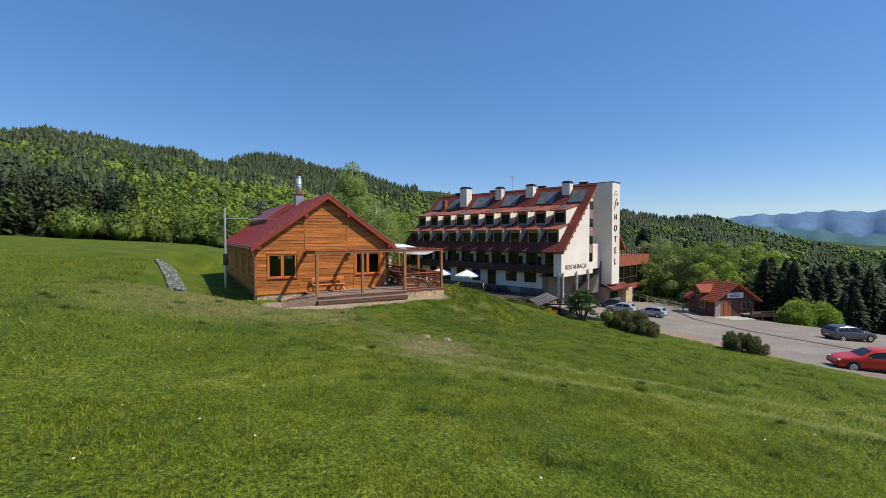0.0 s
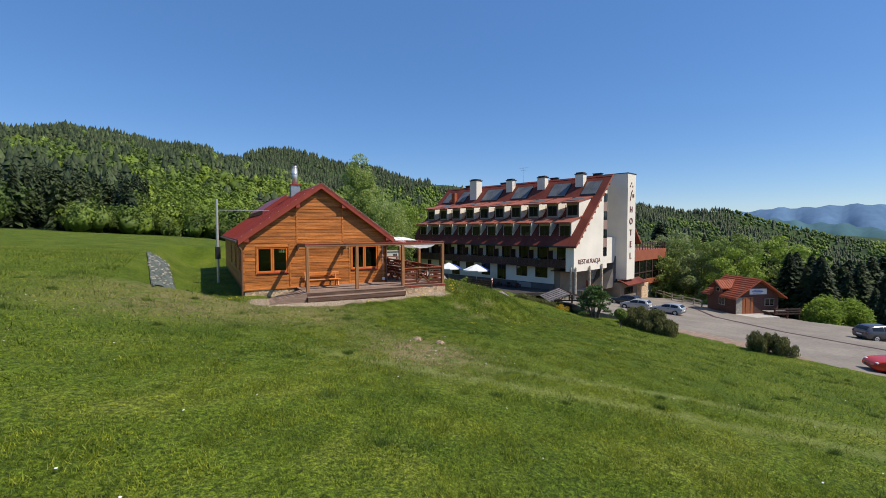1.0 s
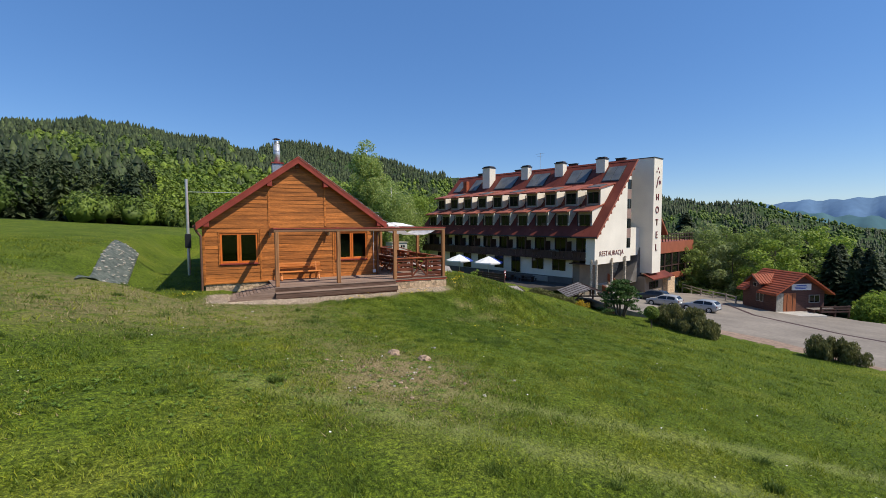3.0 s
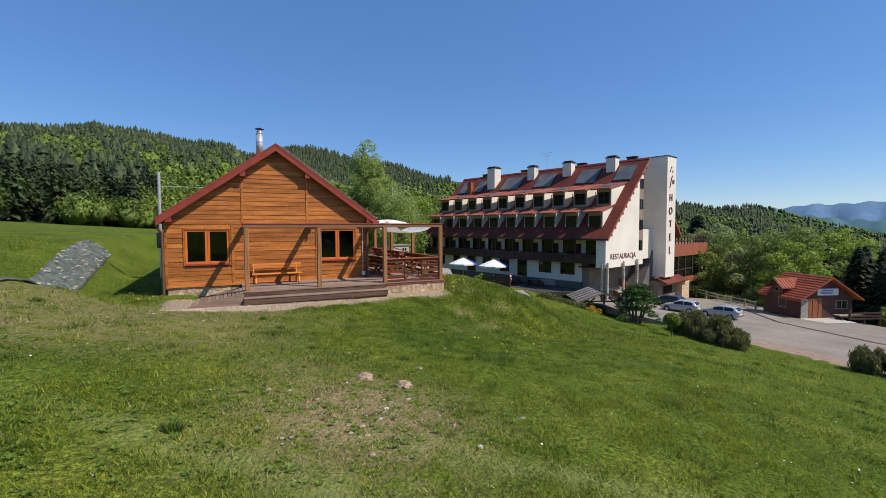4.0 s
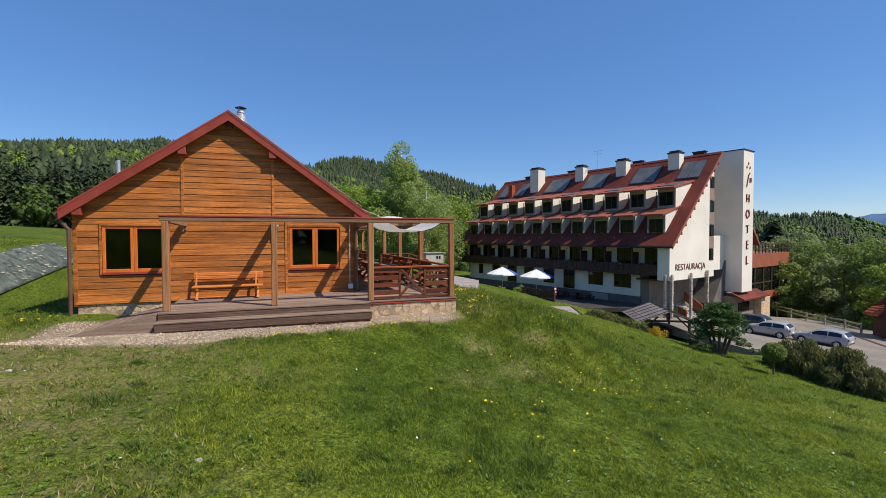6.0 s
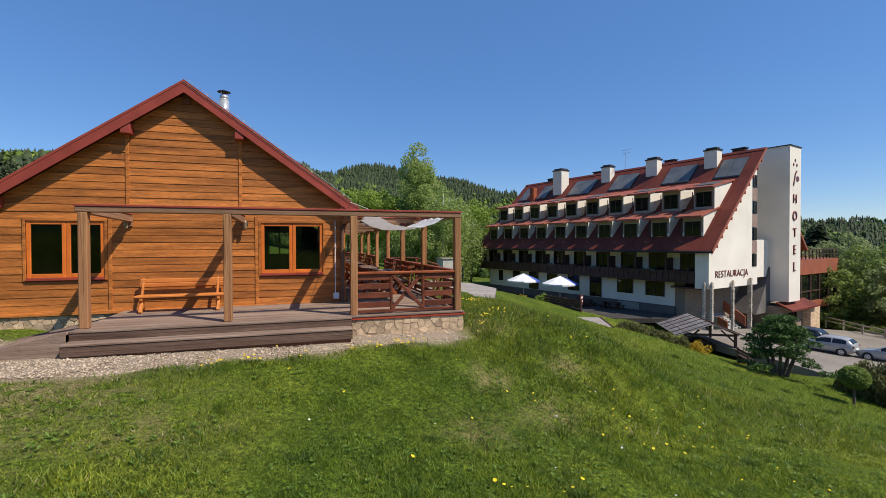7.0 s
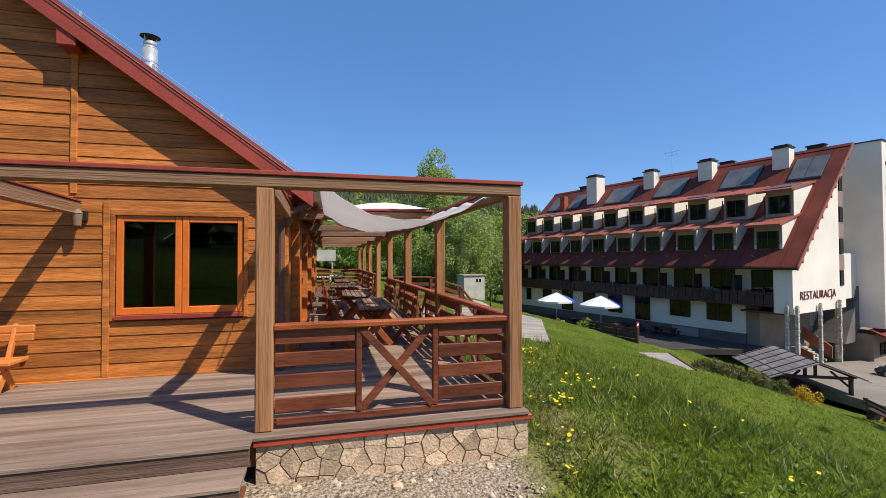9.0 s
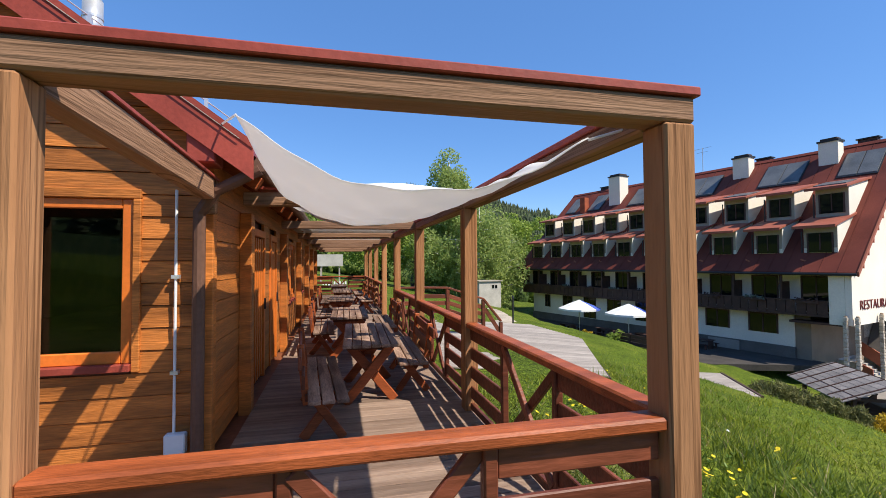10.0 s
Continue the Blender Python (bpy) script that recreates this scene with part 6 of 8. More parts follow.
garden_hut = thing("garden_hut", "small grey flat-roofed hut behind the terrace", "hut", (17.6, 45.6, h1(17.6, 45.6)), 10)
gz = -h1(17.6, 45.6) - 0.42
part("wall", bx(-1.7, 1.0, -0.9, 0.9, -0.4, gz), CONCRETE, garden_hut)
part("roof", bx(-1.85, 1.15, -1.05, 1.05, gz, gz + 0.1), BOARDWALK, garden_hut, "thin flat roof")
for x in (0.0, 0.4):
    part("window", bx(x - 0.13, x + 0.13, -0.93, -0.9, gz - 0.75, gz - 0.4), GLASS, garden_hut)

PATHGRAVEL = mat("pale_gravel_path", (0.40, 0.34, 0.265), 0.95, 0.25, 1.2, 25, 0.4, spec=0.2)


def build_path():
    """A pale gravel path lying on the lawn behind the boardwalk."""
    line = [Vector(p) for p in ((6.4, 15.0), (9.2, 20.0), (11.8, 25.5), (13.4, 30.5), (14.8, 36.5))]
    bm, prev = bmesh.new(), None
    for k in range(41):
        f = k / 40 * 3.999
        a, b = line[int(f)], line[int(f) + 1]
        c, d = a.lerp(b, f - int(f)), (b - a).normalized()
        w = 0.62 + 0.08 * math.sin(1.7 * k)
        row = []
        for m in range(5):
            o = (m / 2 - 1) * w
            x, y = c.x + d.y * o, c.y - d.x * o
            row.append(bm.verts.new((x, y, h1(x, y) + (0.035 if 0 < m < 4 else -0.02))))
        for m in range(4 if prev else 0):
            bm.faces.new((prev[m], prev[m + 1], row[m + 1], row[m]))
        prev = row
    tagged(part("garden_path", bm, PATHGRAVEL), "pale gravel path across the lawn behind the terrace", "path", kind="structure")


build_path()
play = thing("play_tower", "white wooden play tower with a flat canopy", "play tower", (0.5, 40.0, h1(0.5, 40.0)))
pz = 1.4 - h1(0.5, 40.0)
for x in (-0.8, 0.8):
    for y in (-0.8, 0.8):
        part("post", bx(x - 0.06, x + 0.06, y - 0.06, y + 0.06, -0.2, pz + 0.6), BOARDWALK, play)
part("canopy", prism([(-1.1, pz), (1.1, pz), (1.1, pz + 1.05), (-1.1, pz + 1.05)], "y", -0.95, -0.85), CONCRETE, play)
for k in range(12):
    x = -1.3 + 0.24 * k
    part("picket", bx(x - 0.07, x + 0.07, -1.1, -1.05, pz - 2.3, pz - 1.35), SIGNWHITE, play)
part("picket_rail", bx(-1.4, 1.5, -1.05, -1.0, pz - 2.0, pz - 1.9), SIGNWHITE, play)
part("floor", bx(-1.0, 1.0, -1.0, 1.0, pz - 2.4, pz - 2.3), BOARDWALK, play)


# weed fabric on the bank
def build_tarp():
    bm = bmesh.new()
    rows = []
    for i in range(36):
        row = []
        for j in range(9):
            f, g = i / 35, j / 8
            x = -11.0 - 1.0 * f - g * (0.7 + 0.65 * f)
            y = 3.6 * (1 - g) - 0.8 * g + f * (11.1 + 5.0 * g)
            row.append(bm.verts.new((x, y, h1(x, y) + 0.07 + 0.04 * math.sin(i * 1.9 + j) * math.sin(j * 2.3))))
        rows.append(row)
    for a, b in zip(rows, rows[1:]):
        for j in range(8):
            bm.faces.new((a[j], a[j + 1], b[j + 1], b[j]))
    ob = part("weed_fabric", bm, TARP, smooth=True)
    md = ob.modifiers.new("thick", "SOLIDIFY")
    md.thickness = 0.02
    tagged(ob, "grey-green weed fabric spread over the bank, scattered with stones", "ground cover")
    for k in range(90):
        f, g = random.random(), random.random()
        x = -11.0 - 1.0 * f - g * (0.7 + 0.65 * f)
        y = 3.6 * (1 - g) - 0.8 * g + f * (11.1 + 5.0 * g)
        s = random.uniform(0.03, 0.085)
        st = bmesh.new()
        bmesh.ops.create_icosphere(st, subdivisions=1, radius=s, matrix=Matrix.Diagonal((1.4, 1.0, 0.6, 1)))
        for v in st.verts:
            v.co *= random.uniform(0.8, 1.15)
        o = part("stone", st, PALESTONE)
        o.location = (x, y, h1(x, y) + 0.105)
        tagged(o, "small pale stone on the weed fabric", "stone", "stones on the fabric")


build_tarp()


def lump(name, x, y, r, hgt, material, label, cat):
    bm = bmesh.new()
    bmesh.ops.create_icosphere(bm, subdivisions=3 if r > 0.1 else 1, radius=1.0)
    for v in bm.verts:
        n = noise.noise(v.co * 2.3 + Vector((x, y, 0))) * 0.28 + noise.noise(v.co * 7 + Vector((y, x, 0))) * 0.12
        v.co = v.co * (1 + n)
        v.co = Vector((v.co.x * r, v.co.y * r, v.co.z * hgt))
    ob = part(name, bm, material, smooth=False)
    ob.location = (x, y, h1(x, y))
    return tagged(ob, label, cat, "mole hills" if "earth" in label else "stones in the grass")


for x, y, r in ((-2.06, -8.69, 0.09), (-3.3, -7.4, 0.05), (3.4, -3.2, 0.07), (-4.9, -9.9, 0.045), (-6.4, -4.2, 0.05)):
    lump("stone", x, y, r, r * 0.5, PALESTONE, "pale flat stone lying in the grass", "stone")
HILLEARTH = mat("pale_crumbly_earth", (0.36, 0.25, 0.17), 0.95, 0.35, 6, 50, 0.9)
lump("earth_mound", -3.47, -9.35, 0.16, 0.11, HILLEARTH, "small pale mound of dug earth in the grass", "mound")
lump("earth_mound", -2.87, -9.85, 0.17, 0.1, HILLEARTH, "small pale mound of dug earth in the grass", "mound")


# ---- trees and shrubs ----
LEAF = island_mat("spring_leaves", (0.16, 0.225, 0.045), (0.31, 0.385, 0.105), trans=0.5)
SAGELEAF = island_mat("sage_leaves", (0.20, 0.25, 0.09), (0.35, 0.41, 0.17), trans=0.5)
LEAF_BRIGHT = island_mat("bright_leaves", (0.19, 0.28, 0.03), (0.34, 0.43, 0.08), trans=0.45)
LEAF_BIRCH = island_mat("birch_leaves", (0.25, 0.34, 0.09), (0.45, 0.52, 0.17), trans=0.55)
LEAF_DARK = island_mat("juniper_sprays", (0.085, 0.10, 0.03), (0.26, 0.245, 0.088), trans=0.3)
FIR = island_mat("dark_needles", (0.026, 0.040, 0.017), (0.070, 0.096, 0.036), trans=0.12, stand=0.11)
WOODLEAF = island_mat("wood_leaves", (0.085, 0.132, 0.021), (0.135, 0.192, 0.038), trans=0.22, stand=0.09)
WOODBRIGHT = island_mat("wood_bright_leaves", (0.14, 0.205, 0.022), (0.195, 0.265, 0.04), trans=0.25, stand=0.09)
YELLOWLEAF = island_mat("yellow_blossom", (0.35, 0.22, 0.01), (0.62, 0.42, 0.02), trans=0.1)
BARK = mat("bark", (0.13, 0.10, 0.075), 0.9, 0.3, 3, 20, 0.5, (3, 3, 0.6))
BIRCHBARK = mat("birch_bark", (0.55, 0.53, 0.49), 0.85, 0.3, 3, 12, 0.3, (1, 1, 4))


def cards(pos, size, rng, aspect=0.6, droop=0.0):
    """Many small leaf cards as vertex and face arrays."""
    n = len(pos)
    a = rng.normal(size=(n, 3))
    a[:, 2] = a[:, 2] * 0.7 - droop
    a /= np.linalg.norm(a, axis=1)[:, None]
    b = np.cross(a, rng.normal(size=(n, 3)))
    b /= np.linalg.norm(b, axis=1)[:, None] + 1e-9
    s = (size * rng.uniform(0.6, 1.4, n))[:, None]
    a, b = a * s * 0.5, b * s * 0.5 * aspect
    v = np.stack((pos - a, pos + b, pos + a, pos - b), 1).reshape(-1, 3)
    f = np.arange(4 * n).reshape(-1, 4)
    return v, f


def mesh_from(name, v, f, material, parent=None, label=""):
    me = bpy.data.meshes.new(name)
    nv, nf, k = len(v), len(f), f.shape[1]
    me.vertices.add(nv)
    me.vertices.foreach_set("co", np.asarray(v, np.float32).ravel())
    me.loops.add(nf * k)
    me.loops.foreach_set("vertex_index", np.asarray(f, np.int32).ravel())
    me.polygons.add(nf)
    me.polygons.foreach_set("loop_start", np.arange(0, nf * k, k, dtype=np.int32))
    me.update(calc_edges=True)
    me.validate()
    me.materials.append(material)
    ob = new(name, me)
    if parent:
        ob.parent = parent
    if label:
        ob["label"] = label
    return ob


def blob_shell(blobs, per, size, rng):
    """Leaf cards lying along the outside of each clump, as on a dense crown."""
    V = []
    for c, r in blobs:
        n = max(6, int(per * r[0] * r[2]))
        k = rng.normal(size=(n, 3))
        k /= np.linalg.norm(k, axis=1)[:, None]
        p = np.array(c) + k * np.array(r) * (rng.uniform(0.55, 1.1, n) ** 0.6)[:, None]
        nrm = k * (1, 1, 0.8) + (0, 0, 0.25) + rng.normal(0, 0.4, (n, 3))
        a = np.cross(nrm, rng.normal(size=(n, 3)))
        a /= np.linalg.norm(a, axis=1)[:, None] + 1e-9
        b = np.cross(nrm, a)
        b /= np.linalg.norm(b, axis=1)[:, None] + 1e-9
        s = (size * rng.uniform(0.5, 1.3, n) * 0.5)[:, None]
        V.append(np.stack((p - a * s, p + b * s * 0.7, p + a * s, p - b * s * 0.7), 1).reshape(-1, 3))
    v = np.concatenate(V)
    return v, np.arange(len(v)).reshape(-1, 4)


def blob_points(blobs, per, rng):
    out = []
    for c, r in blobs:
        n = max(6, int(per * r[0] * r[2]))
        d = rng.normal(size=(n, 3))
        d /= np.linalg.norm(d, axis=1)[:, None]
        out.append(np.array(c) + d * np.array(r) * (rng.uniform(0.25, 1.0, n) ** 0.5)[:, None])
    return np.concatenate(out)


def build_tree(name, x, y, h, spread, seed, leaf, label, bark=None, slim=1.0, low=0.25, per=260, size=0.28, droop=0.0, cone=False):
    rng = np.random.RandomState(seed)
    t = thing(name, label, "tree", (x, y, h1(x, y) - 0.1))
    p, r = Vector((0, 0, 0)), 0.02 * h
    top = h * 0.92
    n = 7
    ring = lambda c, q: [(c.x + q * math.cos(0.785 * i), c.y + q * math.sin(0.785 * i), c.z) for i in range(8)]
    rings, spine = [ring(p, r * 1.25)], []
    for k in range(n):
        p = Vector((p.x + rng.uniform(-0.02, 0.02) * h, p.y + rng.uniform(-0.02, 0.02) * h, top * (k + 1) / n))
        spine.append((p, r))
        r *= 0.8
        rings.append(ring(p, r))
    trunk = part("trunk", loft(rings), bark or BARK, t, smooth=True)
    blobs = []
    m = int(16 + h)
    for k in range(m):
        f = low + (0.97 - low) * (k + 0.5) / m
        a = k * 2.4 + rng.uniform(-0.4, 0.4)
        base = Vector((0, 0, top * f * 0.96))
        for q, _ in spine:
            if q.z <= base.z + 0.01:
                base.x, base.y = q.x, q.y
        reach = spread * slim * (math.sin(math.pi * min(1, (1.05 - f) / (1.05 - low) * 0.72 + 0.1)) ** 0.8) * rng.uniform(0.65, 1.1)
        if cone:
            reach = spread * slim * (1.04 - f) ** 0.75 * rng.uniform(0.6, 1.15)
        tip = base + Vector((math.cos(a) * reach, math.sin(a) * reach, h * rng.uniform(0.02, 0.10)))
        part("limb", tube(base, tip, 0.006 * h * (1.1 - f), 0.002 * h, n=5), bark or BARK, trunk)
        for g in (0.55, 1.0):
            c = base.lerp(tip, g)
            rr = spread * rng.uniform(0.16, 0.30) * (0.55 + 0.6 * (1 - f) if cone else 1)
            blobs.append(((c.x, c.y, c.z - droop * rr), (rr, rr, rr * (0.75 + droop))))
    blobs.append(((spine[-1][0].x, spine[-1][0].y, h * 0.95), (spread * 0.2, spread * 0.2, h * 0.06)))
    if droop:
        v, f = cards(blob_points(blobs, per, rng), size, rng, 0.65, droop)
    else:
        v, f = blob_shell(blobs, per, size, rng)
    mesh_from("crown", v, f, leaf, t)
    return t


def build_bush(name, x, y, w, d, h, seed, leaf, label, turn=0.0, size=0.12, per=900, z=None, cat="bush", upright=0.0):
    rng = np.random.RandomState(seed)
    z = h1(x, y) if z is None else z
    t = thing(name, label, cat, (x, y, z - 0.05), turn)
    blobs = []
    stems = bmesh.new()
    n = int(10 + 5 * w * d)
    for k in range(n):
        a, rr = rng.uniform(0, 6.28), rng.uniform(0, 1) ** 0.5
        px, py = math.cos(a) * rr * w / 2, math.sin(a) * rr * d / 2
        hh = h * (1 - 0.45 * rr * rr) * rng.uniform(0.75, 1.05)
        tube((px * 0.4, py * 0.4, 0), (px, py, hh * 0.8), 0.025, 0.01, n=5, bm=stems, caps=False)
        for g in (0.35, 0.72):
            blobs.append(((px, py, hh * g), (0.2 * w * rng.uniform(0.5, 0.9) + 0.05, 0.2 * d * rng.uniform(0.5, 0.9) + 0.05, hh * 0.27)))
    tagged(part("stem", stems, BARK, t), kind="stuff")
    pos = blob_points(blobs, per, rng)
    pos[:, 2] = np.maximum(pos[:, 2], 0.03)
    v, f = cards(pos, size * (1 + upright), rng, 0.4 if upright == 0 else 0.2, -2.2 * upright)
    mesh_from("foliage", v, f, leaf, t)
    return t


build_tree("birch", 16.8, 55.8, 20.0, 8.2, 21, LEAF_BIRCH, "tall young birch with a loose airy crown", BIRCHBARK, 0.9, 0.12, 190, 0.3, 0.4, True)
build_tree("birch", 20.5, 52.0, 15.0, 4.6, 22, LEAF_BIRCH, "weeping birch with hanging twigs", BIRCHBARK, 0.9, 0.15, 130, 0.28, 0.9)
build_tree("birch", 17.2, 48.5, 12.5, 4.2, 25, LEAF_BIRCH, "weeping birch with hanging twigs", BIRCHBARK, 0.9, 0.12, 130, 0.28, 0.9)
build_tree("deciduous_tree", 11.0, 58.0, 12.0, 5.0, 23, LEAF_BRIGHT, "leafy green tree behind the terrace", per=170, size=0.32)
build_tree("deciduous_tree", 26.5, 62.0, 14.6, 5.6, 24, LEAF_BRIGHT, "bright green leafy tree beside the hotel", per=180, size=0.34)
build_tree("deciduous_tree", 5.5, 60.0, 11.0, 4.6, 26, LEAF_BRIGHT, "bright green leafy tree behind the terrace", per=170, size=0.32)
build_tree("deciduous_tree", 22.8, 66.0, 12.6, 5.0, 27, LEAF, "leafy green tree beside the hotel", per=180, size=0.34)
for i, (x, y, h, s, lf) in enumerate(((74, 34, 15, 5.5, SAGELEAF), (70, 27, 13, 5, LEAF), (80, 27, 16, 6, LEAF), (69, 18, 13.5, 5.5, LEAF), (77, 17, 15, 6, LEAF_BRIGHT), (84, 38, 17, 6, LEAF), (88, 20, 16, 6, LEAF), (93, 33, 17, 6.5, LEAF_BRIGHT), (64, 35, 12, 4.6, SAGELEAF), (66.5, 23.5, 10, 4.4, SAGELEAF), (63.5, 29.5, 8.5, 3.6, LEAF), (61, 14.5, 9.5, 4.2, LEAF_BRIGHT))):
    build_tree("deciduous_tree", x, y, h, s, 40 + i, lf, "fresh green leafy tree below the car park", low=0.05, per=165, size=0.38)



def build_spruce(x, y, h, seed, leaves=900):
    rng = np.random.RandomState(seed)
    t = thing("spruce", "dark spruce on the slope below the car park", "tree", (x, y, h1(x, y) - 0.2), 0, "spruces below the car park")
    part("trunk", tube((0, 0, 0), (0, 0, h * 0.97), 0.018 * h, 0.01, n=7), BARK, t)
    n = leaves
    f = rng.uniform(0, 1, n) ** 0.75
    tier = np.floor(f * 13) / 13
    r = h * 0.27 * (1 - f) ** 0.75 * rng.uniform(0.3, 1.05, n) * (0.75 + 0.5 * (f - tier) * 13 * -0.6 + 0.3)
    a = rng.uniform(0, 6.283, n)
    pos = np.stack((r * np.cos(a), r * np.sin(a), h * (0.08 + 0.9 * f)), 1)
    d = np.stack((np.cos(a), np.sin(a), -0.55 + 0.3 * rng.rand(n)), 1)
    d /= np.linalg.norm(d, axis=1)[:, None]
    s = np.stack((-np.sin(a), np.cos(a), 0.25 * rng.normal(size=n)), 1)
    L = (0.5 + 0.5 * (1 - f))[:, None] * h * 0.05 * rng.uniform(0.6, 1.3, (n, 1))
    v = np.stack((pos - d * L, pos + s * L * 0.55, pos + d * L * 1.5, pos - s * L * 0.55), 1).reshape(-1, 3)
    mesh_from("needles", v, np.arange(4 * n).reshape(-1, 4), FIR, t)


srng = random.Random(31)
for x, y, h in ((70, 41, 18), (75, 45, 20), (80, 41, 19), (86, 46, 21), (90, 41, 19), (66, 42, 16), (83, 33, 17), (67, 10.5, 10.5), (69.5, 7.5, 10.5), (71.5, 11.5, 11.5), (66.5, 6.0, 9.5)):
    build_spruce(x, y, h, 500 + int(x), 1800)
for k in range(36):
    a = radians(srng.uniform(62, 84))
    d = srng.uniform(86, 150)
    x, y = CX - 4 + d * math.sin(a), CY - 6 + d * math.cos(a)
    build_spruce(x, y, -2.2 - 0.02 * (d - 86) - h1(x, y) + srng.uniform(-2.5, 1.5), 300 + k)

for k in range(30):
    deg = 63.4 + 0.45 * k + srng.uniform(-0.4, 0.4)
    d = srng.uniform(80, 108)
    x, y = -11.5 + d * math.sin(radians(deg)), -24.5 + d * math.cos(radians(deg))
    build_spruce(x, y, 0.3 - 0.25 * (deg - 66) - h1(x, y) + srng.uniform(-3.5, 0.8), 400 + k, 2200)

# clipped and free shrubs round the hotel lawn
for i, (x, y, w, d, h) in enumerate(((21.1, -1.7, 1.6, 1.5, 1.5), (21.5, -0.5, 2.1, 1.9, 2.0), (21.9, 1.2, 2.1, 1.9, 1.95), (22.4, 2.7, 1.8, 1.6, 1.65))):
    build_bush("juniper", x, y, w, d, h, 60 + i, LEAF_DARK, "dense bronze-green juniper shrub at the lawn edge", size=0.13, per=1500, upright=0.8)
for i, (x, y, w, d, h) in enumerate(((23.65, -6.6, 1.3, 1.3, 1.6), (23.95, -7.35, 1.4, 1.3, 1.65), (24.2, -8.1, 1.3, 1.2, 1.5))):
    build_bush("juniper", x, y, w, d, h, 70 + i, LEAF_DARK, "dense bronze-green juniper shrub beside the asphalt", size=0.13, per=1500, upright=0.8)
for i, (x, y, w, d, h) in enumerate(((19.8, 14.4, 1.5, 1.4, 1.1), (20.9, 14.0, 1.7, 1.5, 1.25), (22.0, 13.6, 1.7, 1.5, 1.2), (23.0, 13.2, 1.6, 1.4, 1.1))):
    build_bush("shrub", x, y, w, d, h, 80 + i, LEAF_DARK, "grey-green shrub on the lawn bank", size=0.14, per=1100, upright=0.5)
build_bush("forsythia", 23.9, 12.5, 1.5, 1.3, 1.0, 90, YELLOWLEAF, "yellow blossoming shrub beside the shelter", size=0.09, per=1200)
build_bush("flower_bed", 25.2, 10.4, 1.3, 0.9, 0.35, 91, YELLOWLEAF, "low bed of yellow flowers", size=0.07, per=900, cat="flowers")
build_bush("flower_bed", 25.2, 1.0, 1.6, 0.8, 0.25, 92, YELLOWLEAF, "low strip of orange-yellow flowers at the road edge", size=0.07, per=900, cat="flowers")
for i, (x, y, w, h) in enumerate(((61.5, 25.5, 3.0, 1.6), (60.0, 22.0, 3.0, 1.5), (58.2, 19.2, 2.8, 1.3), (57.0, 16.4, 2.6, 1.5), (63.5, 28.5, 3.2, 1.8))):
    build_bush("shrub", x, y, w, w * 0.85, h, 190 + i, LEAF, "low green growth behind the timber fence", size=0.26, per=150, z=park_z(x) - 0.5)
for i, (x, y, w, h) in enumerate(((56.5, 2.2, 4.2, 3.6), (59.8, 0.6, 4.2, 3.8), (61.5, 4.0, 4.0, 3.8))):
    build_bush("shrub", x, y, w, w * 0.85, h, 95 + i, LEAF_BRIGHT, "rounded bright green shrub by the car park", size=0.32, per=130, z=park_z(x) - 0.4)


for i, (x, y, w, h) in enumerate(((18.8, 23.9, 1.3, 0.95), (19.0, 32.6, 1.7, 1.0), (18.4, 30.4, 1.2, 0.7), (18.2, 26.6, 0.7, 0.4))):
    build_bush("shrub", x, y, w, w * 0.8, h, 120 + i, LEAF_BRIGHT if i < 3 else YELLOWLEAF, "low shrub at the edge of the hotel yard", size=0.14, per=900)


def build_yew():
    x, y = 20.5, 4.9
    t = thing("yew_tree", "dark green spreading conifer with several trunks", "tree", (x, y, h1(x, y) - 0.05))
    rng = np.random.RandomState(7)
    bm = bmesh.new()
    blobs = []
    for k in range(5):
        a = k * 1.26
        tip = Vector((math.cos(a) * 0.7, math.sin(a) * 0.7, 1.5))
        tube((math.cos(a) * 0.25, math.sin(a) * 0.25, 0), tip, 0.09, 0.06, n=7, bm=bm, caps=False)
    part("trunk", bm, BARK, t)
    for k in range(80):
        f = rng.uniform(0, 1)
        a = rng.uniform(0, 6.28)
        r = 2.1 * (1 - 0.85 * f) * rng.uniform(0.3, 1.1)
        blobs.append(((math.cos(a) * r, math.sin(a) * r, 0.8 + 2.1 * f - 0.12 * r), (0.42, 0.42, 0.10)))
    v, f = cards(blob_points(blobs, 3000, rng), 0.22, rng, 0.2, 0.35)
    mesh_from("foliage", v, f, island_mat("yew_sprays", (0.03, 0.075, 0.016), (0.11, 0.185, 0.045), trans=0.25), t)


build_yew()


def build_topiary():
    x, y = 19.6, 1.4
    t = thing("topiary", "clipped ball of foliage on a thin trunk", "tree", (x, y, h1(x, y) - 0.05))
    part("trunk", tube((0, 0, 0), (0.02, 0.01, 0.85), 0.05, 0.04, n=8), BARK, t)
    rng = np.random.RandomState(8)
    v, f = cards(blob_points([((0, 0, 1.1), (0.5, 0.5, 0.45))], 26000, rng), 0.09, rng, 0.6)
    mesh_from("foliage", v, f, LEAF, t)


build_topiary()


# ---- woods on the hillsides ----
def mottle(x, y, size, seed):
    """Smooth random field of the given grain, 0 to 1."""
    g = np.random.RandomState(seed).rand(64, 64)
    u, v = x / size + 1000, y / size + 1000
    i, j = np.floor(u).astype(int), np.floor(v).astype(int)
    a, b = u - i, v - j
    a, b = a * a * (3 - 2 * a), b * b * (3 - 2 * b)
    at = lambda p, q: g[p % 64, q % 64]
    return (at(i, j) * (1 - a) + at(i + 1, j) * a) * (1 - b) + (at(i, j + 1) * (1 - a) + at(i + 1, j + 1) * a) * b


